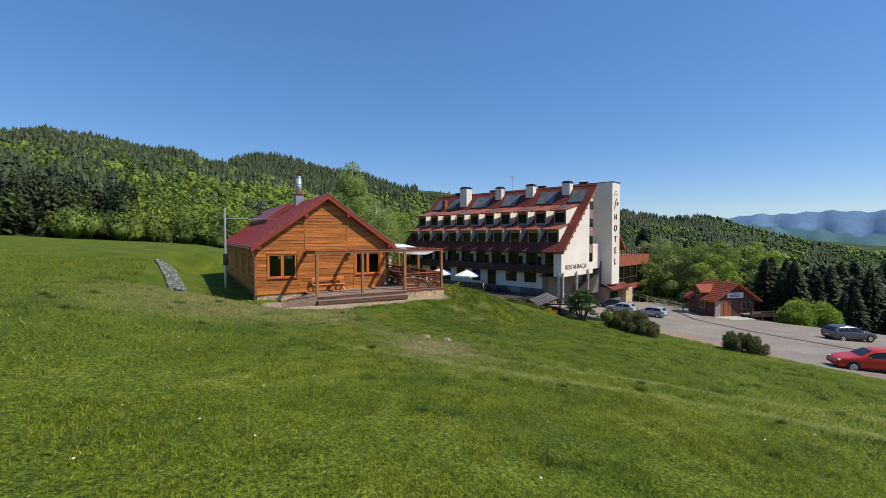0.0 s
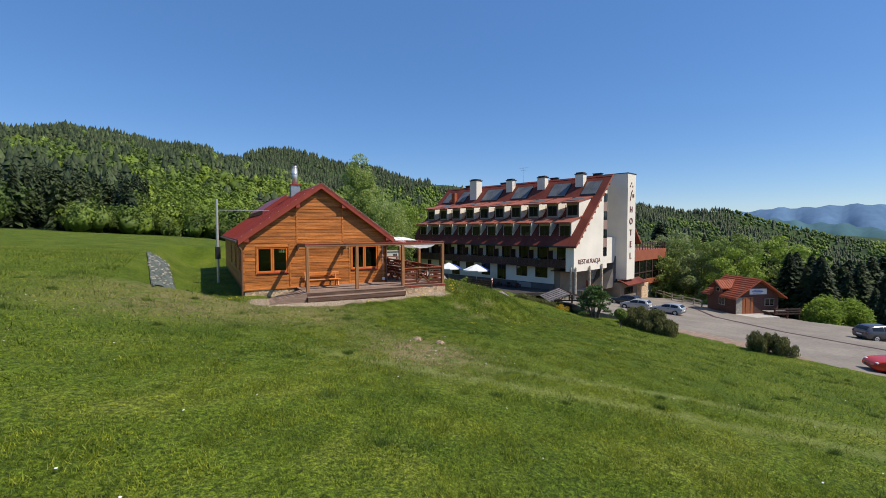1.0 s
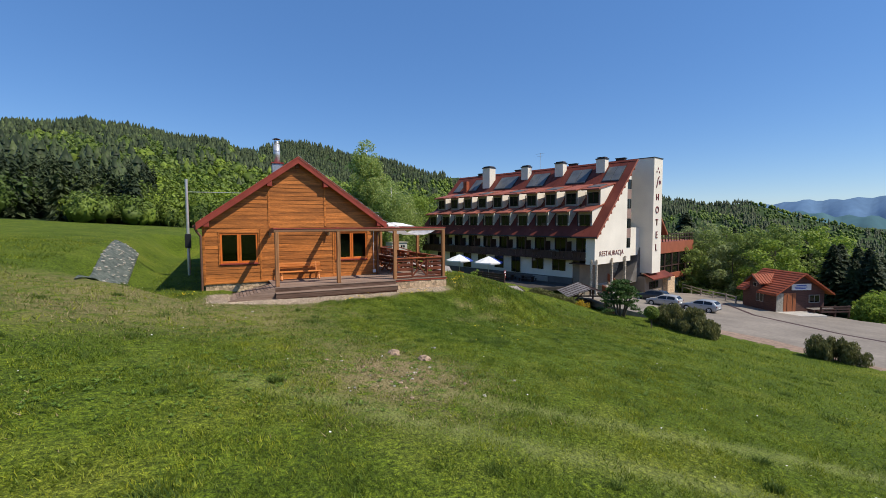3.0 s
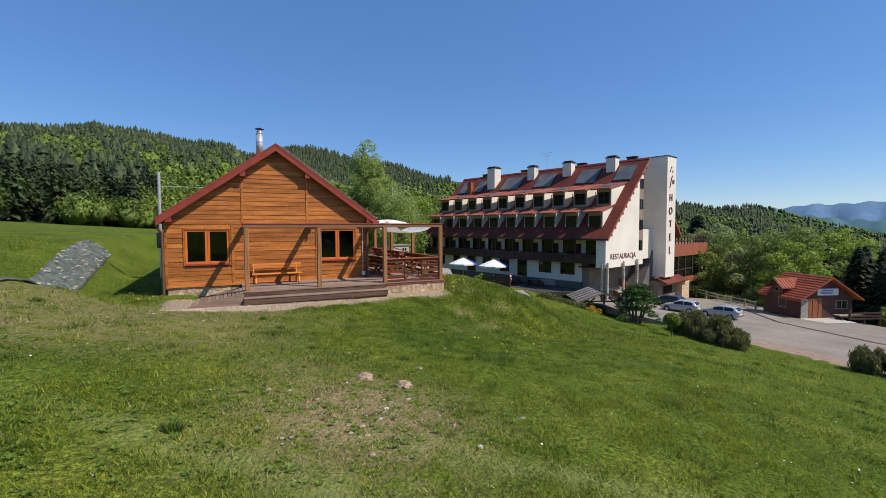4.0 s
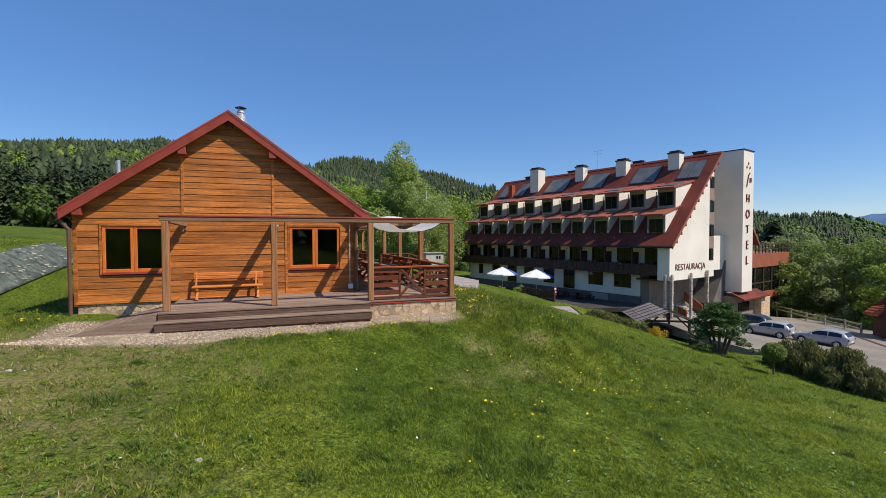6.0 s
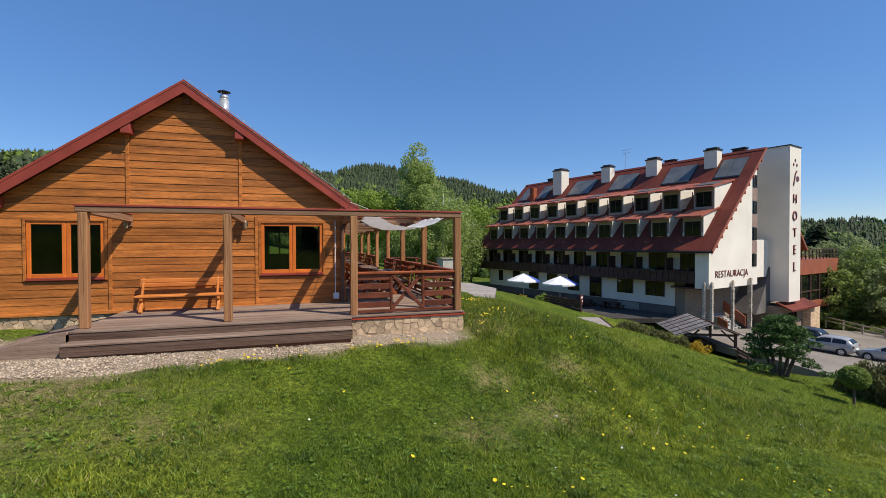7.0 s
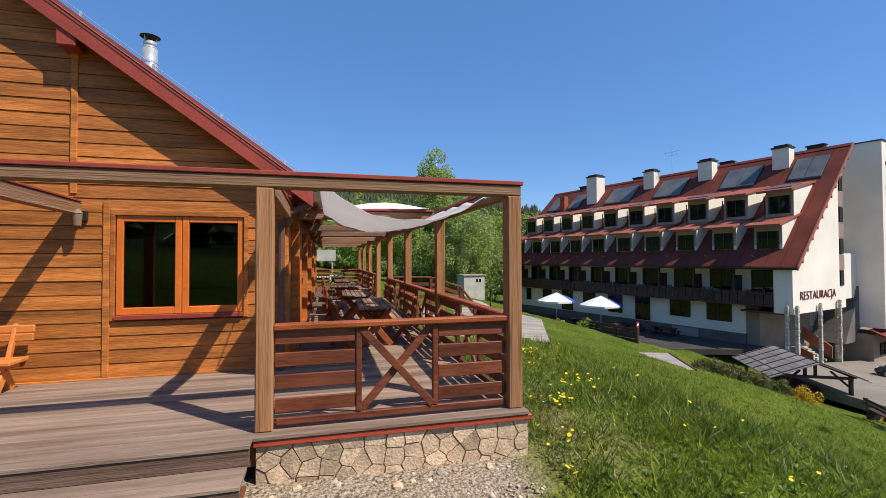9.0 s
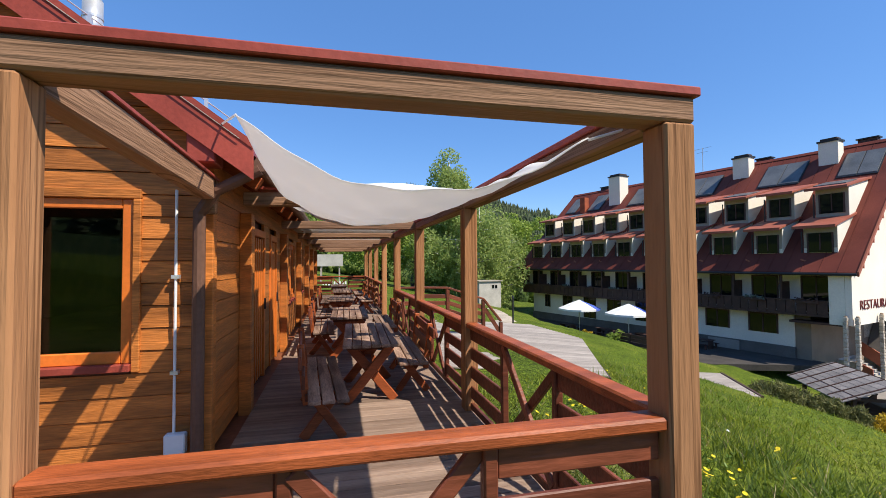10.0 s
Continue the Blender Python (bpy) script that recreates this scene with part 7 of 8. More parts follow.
def conifer_fronds(spots, rng):
    """Nearer spruces: many narrow drooping fronds round a stem, ragged in outline and uneven from tree to tree."""
    V = []
    for x, y, z, h in spots:
        tiers, n = 24, 13
        w = h * rng.uniform(0.15, 0.24)
        bare = rng.uniform(0.03, 0.14)
        side_ = rng.uniform(0, 6.283)
        m = tiers * n
        f = ((np.repeat(np.arange(tiers), n) + rng.uniform(0, 0.95, m)) / tiers) ** 1.15
        a = rng.rand(m) * 6.283
        r = (w * (1 - f) ** 0.8 + 0.008 * h) * rng.uniform(0.5, 1.2, m) * (1 + 0.2 * np.cos(a - side_))
        zt = np.minimum(z + h * (bare + (1 - bare) * f) + 0.3 * h / tiers, z + h)
        drop = r * rng.uniform(0.25, 0.8, m) + 0.2 * h / tiers
        c, s = np.cos(a), np.sin(a)
        half = r * rng.uniform(0.12, 0.28, m) + 0.05
        stem = np.stack((x + 0.15 * r * c, y + 0.15 * r * s, zt), 1)
        tip = np.stack((x + r * c, y + r * s, zt - drop), 1)
        mid = np.stack((x + 0.6 * r * c, y + 0.6 * r * s, zt - drop * 0.45), 1)
        side = np.stack((-s * half, c * half, rng.normal(0, 0.5, m) * half), 1)
        q = np.stack((stem, mid - side, tip, mid + side), 1)
        V.append(q[:, (0, 1, 2, 0, 2, 3)].reshape(-1, 3))
    v = np.vstack(V)
    return v, np.arange(len(v)).reshape(-1, 3)


def conifer_tiers(spots, rng):
    """Far spruces: a stack of ragged skirts, each of its own width and tilt."""
    V, F, base = [], [], 0
    for x, y, z, h, tiers, n in spots:
        w = h * rng.uniform(0.22, 0.36)
        ang = np.arange(n) * 6.283 / n
        for k in range(tiers):
            f0 = 0.05 + 0.8 * k / tiers
            top = min(1.0, f0 + 1.5 / tiers + 0.06)
            a = ang + rng.uniform(0, 6.283)
            r = w * (1 - f0) ** 0.85 * rng.uniform(0.6, 1.25, n)
            zb = z + h * (f0 + rng.uniform(-0.03, 0.03, n))
            V.append(np.vstack((np.stack((x + r * np.cos(a), y + r * np.sin(a), zb), 1), [[x + rng.normal(0, 0.02) * h, y + rng.normal(0, 0.02) * h, z + h * top]])))
            i = np.arange(n)
            F.append(np.stack((i, (i + 1) % n, np.full(n, n)), 1) + base)
            base += n + 1
    return np.vstack(V), np.vstack(F)


def crown_lumps(spots, rng):
    """Broad crowns: two or three overlapping uneven heaps a tree, with knobbly facets for the leaf clumps."""
    balls = []
    for sub in (1, 2):
        bm = bmesh.new()
        bmesh.ops.create_icosphere(bm, subdivisions=sub, radius=1.0)
        bm.verts.ensure_lookup_table()
        balls.append((np.array([v.co[:] for v in bm.verts]), np.array([[v.index for v in f.verts] for f in bm.faces])))
        bm.free()
    V, F, base = [], [], 0
    for x, y, z, h, domes, fine in spots:
        B, T = balls[fine]
        w = h * rng.uniform(0.26, 0.38)
        for k in range(domes):
            r = (0.8 if k == 0 else rng.uniform(0.45, 0.68)) * (1 + 0.16 * np.sin(B[:, 0] * 4 + x) * np.sin(B[:, 1] * 4 + y) + rng.normal(0, 0.26, len(B)))
            off = (0, 0, 0.12) if k == 0 else rng.normal(0, 0.45, 3) * (1, 1, 0.6)
            t = rng.uniform(0, 6.283)
            c, s = math.cos(t), math.sin(t)
            p = B * r[:, None]
            p = np.stack((p[:, 0] * c - p[:, 1] * s, p[:, 0] * s + p[:, 1] * c, p[:, 2]), 1) + off
            V.append(p * (w, w, h * 0.42) + (x, y, z + h * 0.55))
            F.append(T + base)
            base += len(B)
    return np.vstack(V), np.vstack(F)


def crown_leaves(spots, rng):
    """Loose leaf clumps over the nearer crowns, lying along the heaps."""
    V = []
    for x, y, z, h, n in spots:
        w = h * rng.uniform(0.30, 0.42)
        k = rng.normal(size=(n, 3))
        k /= np.linalg.norm(k, axis=1)[:, None]
        k[:, 2] = np.where(k[:, 2] < -0.4, -k[:, 2], k[:, 2])
        r = (0.85 + 0.2 * np.sin(k[:, 0] * 5 + x) * np.sin(k[:, 1] * 5 + y) + 0.12 * np.sin(k[:, 2] * 8 + x)) * rng.uniform(0.85, 1.1, n)
        p = np.array((x, y, z + h * 0.55)) + k * r[:, None] * np.array((w, w, h * 0.44))
        nrm = k + rng.normal(0, 0.45, (n, 3))
        nrm /= np.linalg.norm(nrm, axis=1)[:, None]
        a = np.cross(nrm, rng.normal(size=(n, 3)))
        a /= np.linalg.norm(a, axis=1)[:, None] + 1e-9
        b = np.cross(nrm, a)
        s = (h * 0.62 / math.sqrt(n) * rng.uniform(0.5, 1.3, n))[:, None]
        a, b = a * s, b * s * 0.7
        q = np.stack((p - a, p + b, p + a, p - b), 1)
        V.append(q[:, (0, 1, 2, 0, 2, 3)].reshape(-1, 3))
    v = np.vstack(V)
    return v, np.arange(len(v)).reshape(-1, 3)


def both(p, q):
    return np.vstack((p[0], q[0])), np.vstack((p[1], q[1] + len(p[0])))


def build_woods():
    rng = np.random.RandomState(5)
    fronds, tiers, leafy_l, leafy_c, bright_l, bright_c = [], [], [], [], [], []

    def plant(n, a0, a1, d0, d1, power, hs=1.0, green=0.0):
        deg = rng.uniform(a0, a1, n)
        az = np.radians(deg)
        d = d0 + (d1 - d0) * rng.rand(n) ** power
        x, y = CX + d * np.sin(az), CY + d * np.cos(az)
        z = height(x, y)
        el = np.degrees(np.arctan2(z - 3, d))
        # small stands of beech among the spruces, long down the slope
        patch = mottle(deg, el * 1.3, 1.5, 31) + 0.75 * mottle(deg, el * 1.6, 0.6, 32) + rng.normal(0, 0.13, n) - 1.04 + green
        left = smooth(5, 0, deg)
        patch += np.where(deg < 30, 0.14 * left * np.exp(-((el - 6.2) / 1.6) ** 2) - 0.34 * smooth(7.4, 8.8, el) - 0.3 * smooth(-5, -11, deg) * smooth(5.6, 4.2, el) + 0.7 * smooth(-9, -5, deg) * smooth(5.4, 4.2, el) - 0.36 * smooth(-1, 4, deg) * smooth(4.6, 6.2, el), 0)
        patch += np.where(deg > 44, -0.5 * smooth(0.2, 1.4, el) * smooth(350, 600, d) * smooth(64, 56, deg) + 0.12 * smooth(0.4, -1.0, el) + 0.18 * smooth(56, 63, deg) * smooth(180, 300, d), 0)
        size = hs * np.interp(d, (105, 180, 450, 700, 1300), (0.68, 0.74, 0.85, 0.92, 1.15))
        size *= np.where(deg > 40, 1 - 0.42 * smooth(250, 420, d), 1 - 0.2 * smooth(420, 620, d))
        v = (x - HO.x) * math.cos(HT) + (y - HO.y) * math.sin(HT)
        u = -(x - HO.x) * math.sin(HT) + (y - HO.y) * math.cos(HT)
        for i in range(n):
            if -8 < v[i] < 36 and -10 < u[i] < 40:
                continue
            seen = -29 < deg[i] < 84
            near, mid = d[i] < 150 and seen, d[i] < 260 and seen
            if patch[i] > 0:
                h = size[i] * rng.uniform(9, 16)
                lumps, leaves = (bright_l, bright_c) if patch[i] + rng.normal(0, 0.08) > 0.36 else (leafy_l, leafy_c)
                lumps.append((x[i], y[i], z[i] - 0.8, h * (0.8 if near else (0.88 if mid else 1.06)), 2 if mid else 1, 1 if near else 0))
                if seen and d[i] < 480:
                    leaves.append((x[i], y[i], z[i] - 0.8, h * (1 if mid else 1.06), 270 if near else (90 if mid else 54)))
            elif near:
                fronds.append((x[i], y[i], z[i] - 0.5, size[i] * rng.uniform(9, 22)))
            else:
                tiers.append((x[i], y[i], z[i] - 0.5, size[i] * (rng.uniform(9, 22) if mid else rng.uniform(9, 20)), 9 if mid else (6 if d[i] < 500 else 4), 9 if mid else (6 if d[i] < 500 else 5)))

    plant(8200, -32, 27, 112, 740, 0.62)
    plant(2300, 2, 27, 700, 1330, 0.8, 1.0, -0.25)
    plant(560, -32, 27, 104, 150, 1.0, 0.9, 0.05)
    # out of view behind the viewpoint, added to darken reflections in the panes
    plant(500, -180, -32, 140, 500, 0.62, 1.8)
    plant(400, 92, 180, 140, 400, 0.62, 1.8)
    plant(2300, 26, 46, 130, 1100, 0.6, 0.9, -0.05)
    plant(7200, 46, 84, 210, 1150, 0.8, 1.0, 0.0)
    plant(620, 42, 84, 100, 200, 1.0, 0.8, 0.22)
    # shrubs along the wood's edge
    for k in range(90):
        a = math.radians(rng.uniform(-8, 24) if k % 5 else rng.uniform(-15, -8))
        d = rng.uniform(98, 108)
        x, y = CX + d * math.sin(a), CY + d * math.cos(a)
        hh = rng.uniform(3.5, 7.5)
        (bright_l if k % 9 == 0 else leafy_l).append((x, y, h1(x, y) - 1.2, hh * 0.8, 2, 1))
        (bright_c if k % 9 == 0 else leafy_c).append((x, y, h1(x, y) - 1.2, hh, 260))
    v, f = both(conifer_fronds(fronds, rng), conifer_tiers(tiers, rng))
    tagged(mesh_from("conifer_wood", v, f, FIR), "dark spruce and fir wood on the hillsides", "wood", kind="stuff")
    for name, spots, m, label in (("leafy_wood", (leafy_l, leafy_c), WOODLEAF, "green beech wood on the hillsides"), ("bright_wood", (bright_l, bright_c), WOODBRIGHT, "fresh light-green beech wood on the hillsides")):
        v, f = both(crown_lumps(spots[0], rng), crown_leaves(spots[1], rng))
        tagged(mesh_from(name, v, f, m), label, "wood", kind="stuff")


build_woods()


# ---- grass, flowers, gravel ----
BLADE = island_mat("grass_blades", (0.085, 0.145, 0.009), (0.27, 0.335, 0.036), 0.6, 0.4, True)
FRESH = island_mat("fresh_grass", (0.085, 0.16, 0.012), (0.25, 0.35, 0.055), 0.55, 0.45, True)
LUSH = island_mat("lush_grass", (0.052, 0.095, 0.013), (0.135, 0.185, 0.03), 0.6, 0.35)
STRAW = island_mat("dry_grass", (0.20, 0.16, 0.06), (0.46, 0.38, 0.20), 0.7, 0.2)
MOWN = island_mat("mown_blades", (0.20, 0.24, 0.06), (0.42, 0.43, 0.15), 0.7, 0.3)
PETAL = island_mat("yellow_petals", (0.72, 0.50, 0.01), (0.85, 0.68, 0.03), 0.6, 0.1)
DAISY = island_mat("white_petals", (0.65, 0.65, 0.6), (0.8, 0.8, 0.75), 0.6, 0.1)


def off_limits(x, y):
    bad = (x > -8.4) & (x < 0.5) & (y > 2.4) & (y < 24)
    bad |= (x > -7.2) & (x < 2.85) & (y > -0.7) & (y < 23.5)
    bad |= x > 23.5
    bad |= (x < -10.5) & (x > -13.3) & (y > -0.9) & (y < 15.2)
    bad |= (x > 3.1) & (x < 8.2) & (y > 6.2) & (y < 15.0)
    return bad


def blades(name, x, y, hmin, hmax, wide, material, label, rng):
    n = len(x)
    z = height(x, y) - 0.01
    hgt = rng.uniform(hmin, hmax, n) * (0.35 + 0.85 * mottle(x, y, 0.3, 1) + 0.65 * mottle(x, y, 1.1, 2))
    a = rng.uniform(0, 6.283, n)
    lean = hgt * rng.uniform(0.25, 1.3, n)
    b = a + rng.uniform(-1.2, 1.2, n)
    w = wide * rng.uniform(0.6, 1.4, n)
    p = np.stack((x, y, z), 1)
    side = np.stack((-np.sin(a), np.cos(a), 0 * a), 1) * w[:, None]
    tip = p + np.stack((np.cos(b) * lean, np.sin(b) * lean, hgt), 1)
    v = np.stack((p - side, p + side, tip), 1).reshape(-1, 3)
    return tagged(mesh_from(name, v, np.arange(3 * n).reshape(-1, 3), material), label, "grass", kind="stuff")


def build_grass():
    rng = np.random.RandomState(17)

    def pool(n, x0, x1, y0, y1, keep):
        x, y = rng.uniform(x0, x1, n), rng.uniform(y0, y1, n)
        ok = ~off_limits(x, y) & (gravel_at(x, y) < rng.uniform(0.1, 0.6, n)) & keep(x, y) & (rng.rand(n) < 0.35 + 1.1 * mottle(x, y, 0.22, 3) * mottle(x, y, 0.7, 4) * 1.6)
        return x[ok], y[ok]

    def near_path(x, y):
        ax, ay, bx_, by = -9.5, -20.5, 4.5, -2.0
        t = np.clip(((x - ax) * (bx_ - ax) + (y - ay) * (by - ay)) / ((bx_ - ax) ** 2 + (by - ay) ** 2), 0, 1)
        return smooth(9.5, 4.5, np.hypot(x - ax - t * (bx_ - ax), y - ay - t * (by - ay)))

    def tracks(x, y):
        return np.maximum(line_near(x, y, (-7.4, -10.8), (3.6, -20.6), 0.22), line_near(x, y, (-3.4, -12.3), (6.3, -19.9), 0.22))

    dryness = lambda x, y: np.maximum(dry_at(x, y) * 1.1, tracks(x, y))
    x, y = pool(1250000, -17, 14, -24, 4, lambda x, y: (rng.rand(len(x)) < near_path(x, y)) & (rng.rand(len(x)) > dryness(x, y) * 0.85))
    blades("grass", x, y, 0.022, 0.062, 0.0065, BLADE, "short dense green meadow turf", rng)
    k = rng.rand(len(x)) < 0.12
    blades("grass", x[k], y[k], 0.04, 0.09, 0.006, FRESH, "longer fresh blades in the meadow turf", rng)
    x, y = pool(300000, -40, 24, -25, 22, lambda x, y: (rng.rand(len(x)) > near_path(x, y)) & (rng.rand(len(x)) > dryness(x, y) * 0.8) & (rng.rand(len(x)) < smooth(22, 6, y) * smooth(-40, -22, x)))
    blades("grass", x, y, 0.05, 0.12, 0.012, BLADE, "green meadow grass on the slope", rng)
    x, y = pool(330000, -7, 9, -9, 3, lambda x, y: rng.rand(len(x)) < smooth(8.5, 4, np.hypot(x - 1, y + 3)) * (1 - 1.5 * dry_at(x, y)))
    blades("grass", x, y, 0.025, 0.07, 0.0075, FRESH, "dense fresh grass before the deck", rng)
    # lush darker tufts
    cx, cy = rng.uniform(-16, 20, 200), rng.uniform(-22, 6, 200)
    cx[0], cy[0] = 0.32, -15.8
    k = rng.randint(0, 200, 30000)
    sp = (0.05 + 0.4 * rng.rand(200) ** 2)[k]
    x, y = cx[k] + rng.normal(0, 1, 30000) * sp, cy[k] + rng.normal(0, 1, 30000) * sp
    ok = ~off_limits(x, y) & (gravel_at(x, y) < 0.2)
    blades("grass_tufts", x[ok], y[ok], 0.05, 0.13, 0.008, LUSH, "lush dark green grass tufts", rng)
    # rank growth beside the terrace
    x, y = pool(60000, 1.5, 14, -6.5, 9, lambda x, y: rng.rand(len(x)) < np.exp(-((x - 4) / 3.5) ** 2 - ((y - 1) / 3.2) ** 2))
    blades("grass_tufts", x, y, 0.08, 0.2, 0.008, LUSH, "taller rank grass beside the terrace", rng)
    # rough growth on the bank between terrace and hotel
    x, y = pool(110000, 2.8, 17, -4, 17, lambda x, y: rng.rand(len(x)) < smooth(17, 9, x) * (0.35 + 0.9 * mottle(x, y, 1.6, 12)) * smooth(17, 9, y))
    blades("grass", x, y, 0.06, 0.17, 0.011, BLADE, "rough tall grass on the bank", rng)
    k = rng.rand(len(x)) < 0.12
    blades("dry_grass", x[k], y[k], 0.06, 0.16, 0.009, STRAW, "pale dry stalks in the grass on the bank", rng)
    # paler mown tracks
    x, y = pool(160000, -8, 12, -24, -9, lambda x, y: rng.rand(len(x)) < tracks(x, y) * 0.62)
    blades("mown_grass", x, y, 0.02, 0.055, 0.007, MOWN, "paler mown track through the meadow", rng)
    x, y = pool(190000, -17, 5, -14, 2, lambda x, y: rng.rand(len(x)) < dry_at(x, y) * 0.75 * (0.35 + 0.65 * (np.sin(2.3 * x + np.sin(1.7 * y)) * np.sin(2.9 * y + 1.3 * np.sin(x)) > -0.2)) + 0.02)
    blades("dry_grass", x, y, 0.02, 0.065, 0.009, STRAW, "dry straw-coloured grass on the bare places", rng)


def rosettes(name, x, y, r, lift, material, label, rng):
    n, k = len(x), 6
    z = height(x, y) + lift * rng.uniform(0.6, 1.3, n)
    a = np.arange(k) * 2 * math.pi / k
    rr = (r * rng.uniform(0.7, 1.3, n))[:, None]
    tx, ty = rng.uniform(-0.5, 0.5, (n, 1)), rng.uniform(-0.5, 0.5, (n, 1))
    px, py = rr * np.cos(a), rr * np.sin(a)
    v = np.stack((x[:, None] + px, y[:, None] + py, z[:, None] + tx * px + ty * py), 2).reshape(-1, 3)
    return tagged(mesh_from(name, v, np.arange(n * k).reshape(-1, k), material), label, "flowers", kind="stuff")


def build_weeds():
    """Low broad-leaved rosettes among the grass."""
    rng = np.random.RandomState(41)
    n = 11000
    x, y = rng.uniform(-10, 13, n), rng.uniform(-13, 4, n)
    t = np.clip(((x + 9.5) * 14 + (y + 20.5) * 18.5) / (14 ** 2 + 18.5 ** 2), 0, 1)
    off = np.hypot(x + 9.5 - 14 * t, y + 20.5 - 18.5 * t)
    ok = ~off_limits(x, y) & (gravel_at(x, y) < 0.2) & (mottle(x, y, 1.3, 8) > rng.uniform(0.2, 0.75, n)) & (rng.rand(n) < smooth(9, 4, off))
    x, y = x[ok], y[ok]
    n, k = len(x), 7
    z = height(x, y)[:, None] + 0.02
    a = rng.uniform(0, 6.28, (n, 1)) + np.arange(k) * 2 * math.pi / k + rng.uniform(-0.3, 0.3, (n, k))
    r = rng.uniform(0.022, 0.06, (n, 1)) * rng.uniform(0.6, 1.2, (n, k))
    up = r * rng.uniform(0.2, 0.9, (n, k))
    c, s = np.cos(a), np.sin(a)
    w = r * 0.24
    X, Y = x[:, None], y[:, None]
    v = np.stack((np.stack((X + 0 * r, Y + 0 * r, z + 0 * r), 2), np.stack((X + 0.6 * r * c - w * s, Y + 0.6 * r * s + w * c, z + up * 0.8), 2), np.stack((X + r * c, Y + r * s, z + up), 2), np.stack((X + 0.6 * r * c + w * s, Y + 0.6 * r * s - w * c, z + up * 0.8), 2)), 2).reshape(-1, 3)
    tagged(mesh_from("meadow_weeds", v, np.arange(len(v)).reshape(-1, 4), island_mat("weed_leaves", (0.085, 0.155, 0.02), (0.19, 0.28, 0.05), 0.45, 0.3)), "low broad-leaved weeds in the meadow", "weeds", kind="stuff")


build_weeds()


def build_flowers():
    rng = np.random.RandomState(23)
    cl = [(-2.0, -1.42, 0.1, 22), (-2.6, -1.62, 0.12, 8), (-1.2, -1.2, 0.14, 8), (-0.1, -1.0, 0.1, 12), (0.45, -0.95, 0.14, 10), (0.95, -0.8, 0.1, 22), (1.25, -0.85, 0.12, 14), (2.9, -0.45, 0.14, 12), (3.15, 0.1, 0.2, 10), (3.75, 1.25, 0.16, 34), (4.6, 2.0, 0.2, 22), (4.7, 4.3, 0.2, 44), (4.4, 3.6, 0.4, 14), (3.5, 2.6, 0.3, 10), (5.6, 1.5, 0.8, 12), (4.6, -0.4, 0.8, 12), (6.5, -2.0, 2.0, 10), (9.0, 1.0, 2.5, 10), (3.0, -6.5, 2.6, 8), (2.0, -3.4, 1.4, 10), (4.8, -3.3, 0.9, 16), (1.6, -5.8, 0.6, 12), (6.0, -4.1, 1.0, 12), (-8.6, 1.4, 0.3, 20), (8.6, 9.4, 0.6, 14)]
    x = np.concatenate([rng.normal(c[0], c[2], c[3]) for c in cl])
    y = np.concatenate([rng.normal(c[1], c[2], c[3]) for c in cl])
    ok = ~off_limits(x, y)
    rosettes("dandelions", x[ok], y[ok], 0.022, 0.13, PETAL, "yellow dandelions in the grass", rng)
    x, y = rng.uniform(-16, 14, 260), rng.uniform(-20, 6, 260)
    ok = ~off_limits(x, y)
    rosettes("daisies", x[ok], y[ok], 0.016, 0.08, DAISY, "tiny white daisies in the grass", rng)


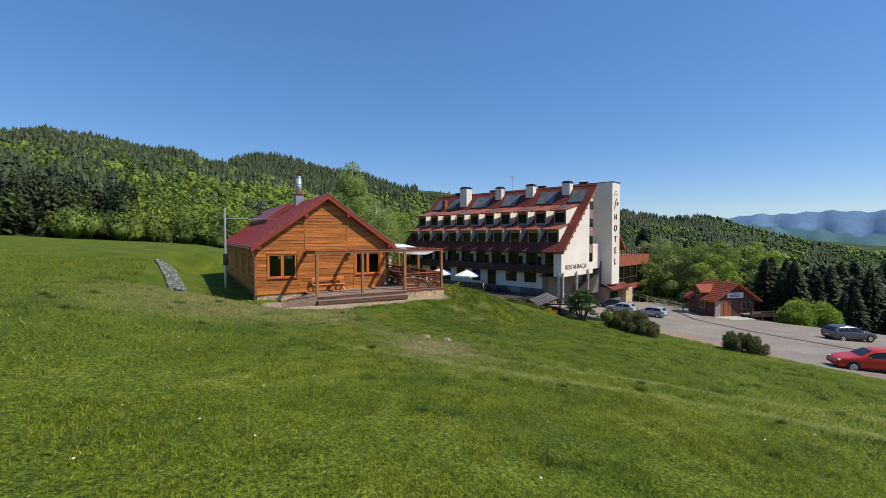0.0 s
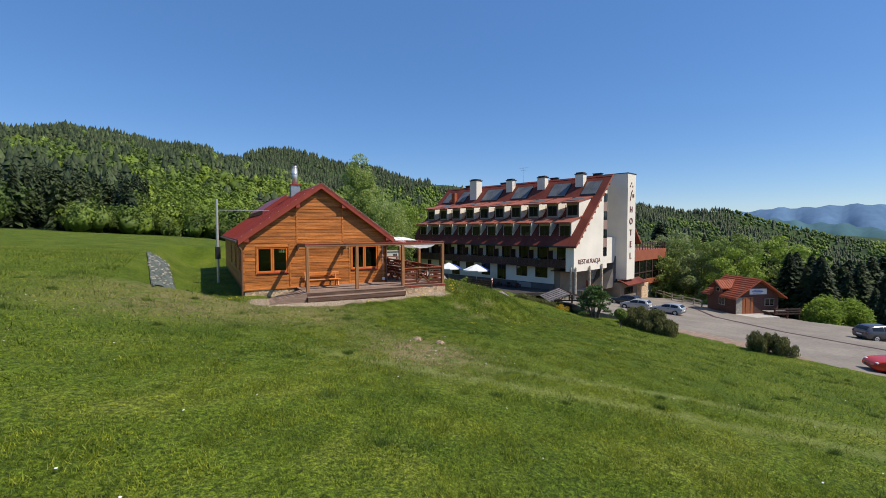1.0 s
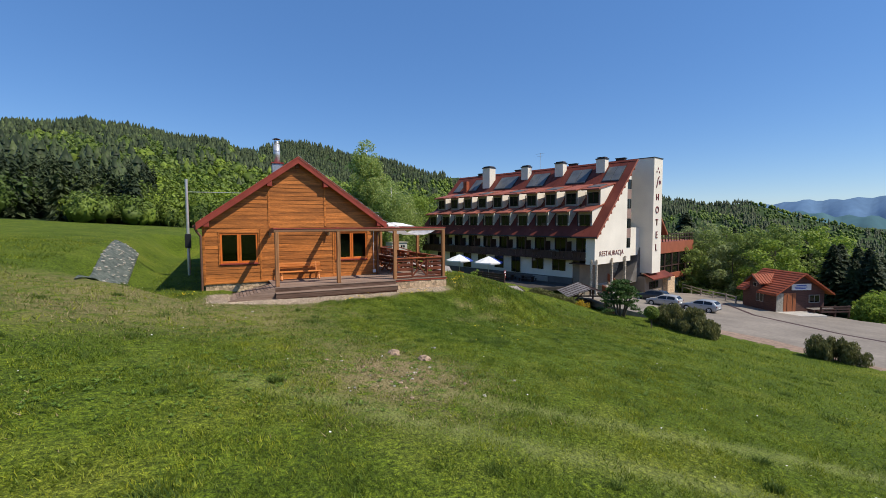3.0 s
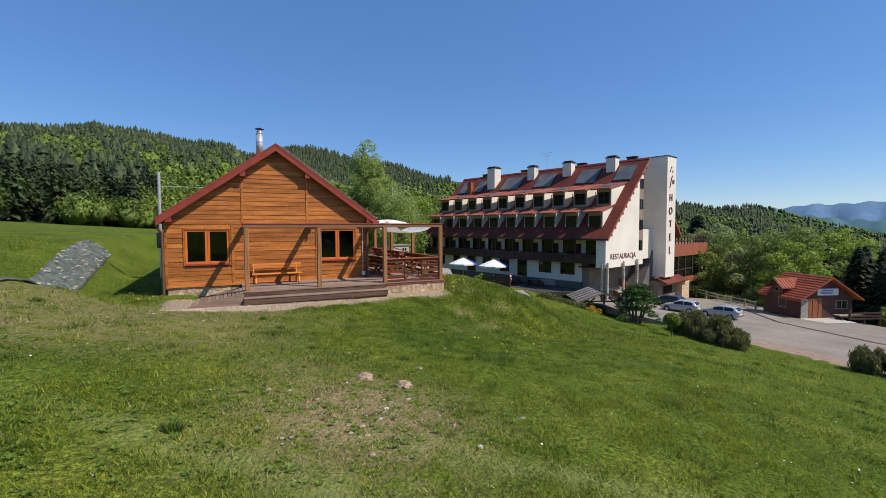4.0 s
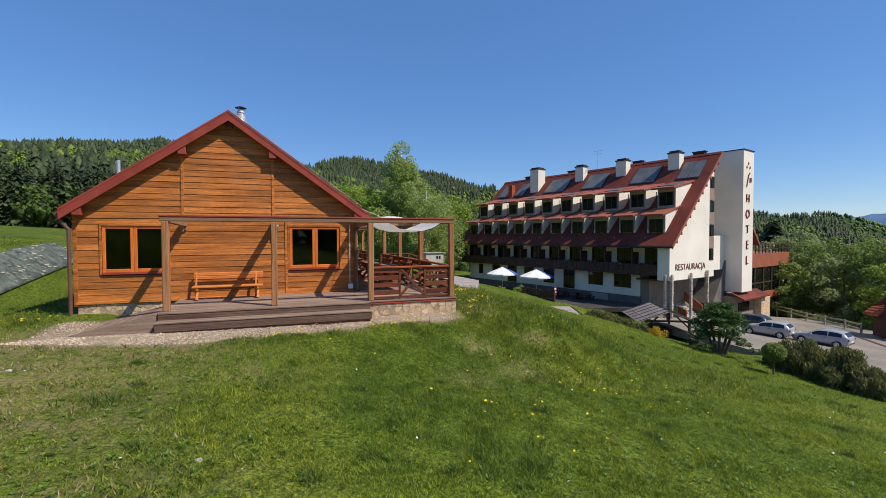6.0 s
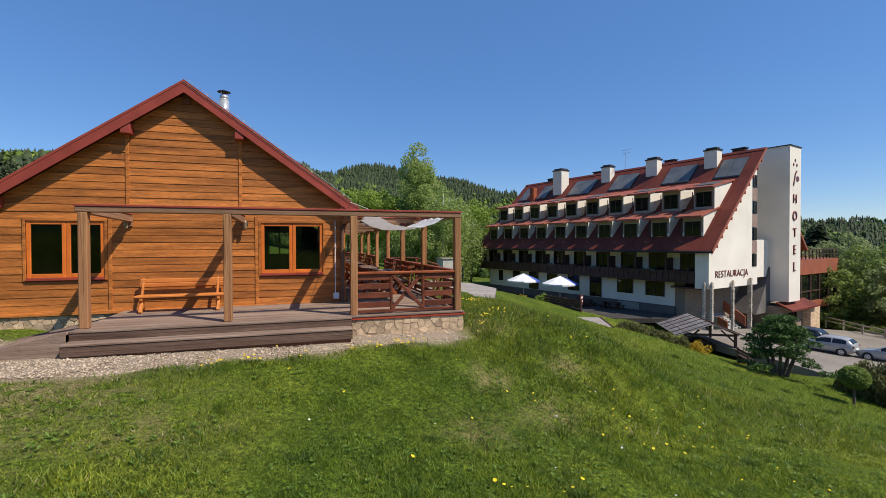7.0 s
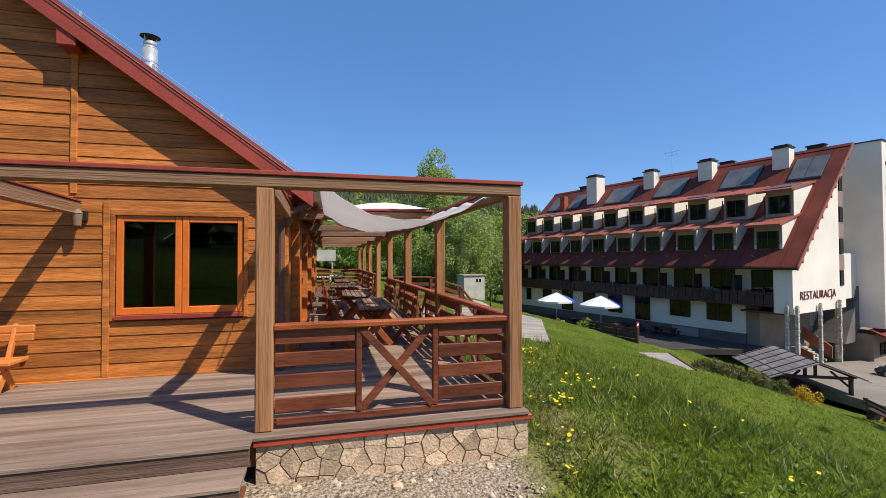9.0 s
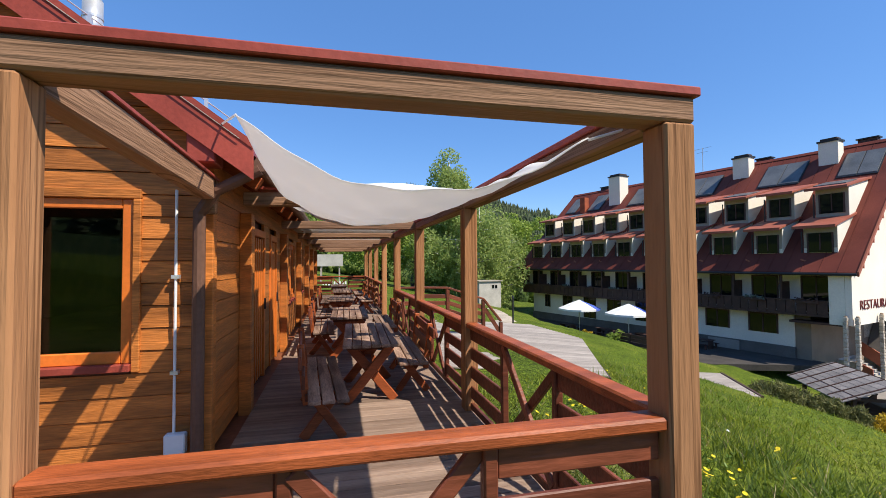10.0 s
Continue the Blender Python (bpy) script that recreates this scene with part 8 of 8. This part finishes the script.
def build_gravel():
    rng = np.random.RandomState(29)
    x, y = rng.uniform(-8.2, 3.6, 44000), rng.uniform(-1.9, 1.5, 44000)
    ok = (gravel_at(x, y) > rng.uniform(0.25, 0.9, len(x))) & ~((x > -7.0) & (x < 2.7) & (y > -0.5))
    x, y = x[ok][:9500], y[ok][:9500]
    s = (0.007 + 0.019 * rng.rand(len(x)) ** 2) * np.where(rng.rand(len(x)) < 0.03, 2.2, 1)
    o = np.array([(1, 0, 0), (-1, 0, 0), (0, 1, 0), (0, -1, 0), (0, 0, 0.7), (0, 0, -0.7)])
    f = np.array([(0, 2, 4), (2, 1, 4), (1, 3, 4), (3, 0, 4), (2, 0, 5), (1, 2, 5), (3, 1, 5), (0, 3, 5)])
    n = len(x)
    v = o[None] * s[:, None, None] * rng.uniform(0.6, 1.3, (n, 6, 3))
    a = rng.uniform(0, 6.28, n)
    c, sn = np.cos(a)[:, None], np.sin(a)[:, None]
    v = np.stack((v[..., 0] * c - v[..., 1] * sn + x[:, None], v[..., 0] * sn + v[..., 1] * c + y[:, None], v[..., 2] + (height(x, y) + 0.006)[:, None]), 2)
    F = (f[None] + 6 * np.arange(n)[:, None, None]).reshape(-1, 3)
    tagged(mesh_from("gravel", v.reshape(-1, 3), F, island_mat("gravel_stones", (0.27, 0.20, 0.135), (0.68, 0.54, 0.39), 0.9)), "pale gravel strip along the deck", "gravel", kind="stuff")


def build_bare_stones():
    """Small stones and clods on the bare patch."""
    rng = np.random.RandomState(37)
    for k in range(80):
        x, y, s = rng.normal(-4.0, 0.7), rng.normal(-11.0, 0.75), 0.014 + 0.04 * rng.rand() ** 2
        lump("stone", x, y, s, s * 0.6, PALESTONE if k % 3 == 0 else HILLEARTH, "small stone on the bare patch of meadow", "stone")


def build_loose_stones():
    """Pale broken stones lying along the foot of the plinth and the steps."""
    rng = np.random.RandomState(53)
    for k in range(34):
        x = rng.uniform(0.05, 2.7) if k < 22 else rng.uniform(-5.0, 0.0)
        y = (-0.14 if x > 0 else -0.68) - abs(rng.normal(0, 0.07))
        r = 0.018 + 0.045 * rng.rand() ** 2
        lump("stone", x, y, r, r * 0.6, STONE if k % 3 else PALESTONE, "pale loose stone at the foot of the terrace", "stone")


build_loose_stones()
build_bare_stones()
build_grass()
build_flowers()
build_gravel()
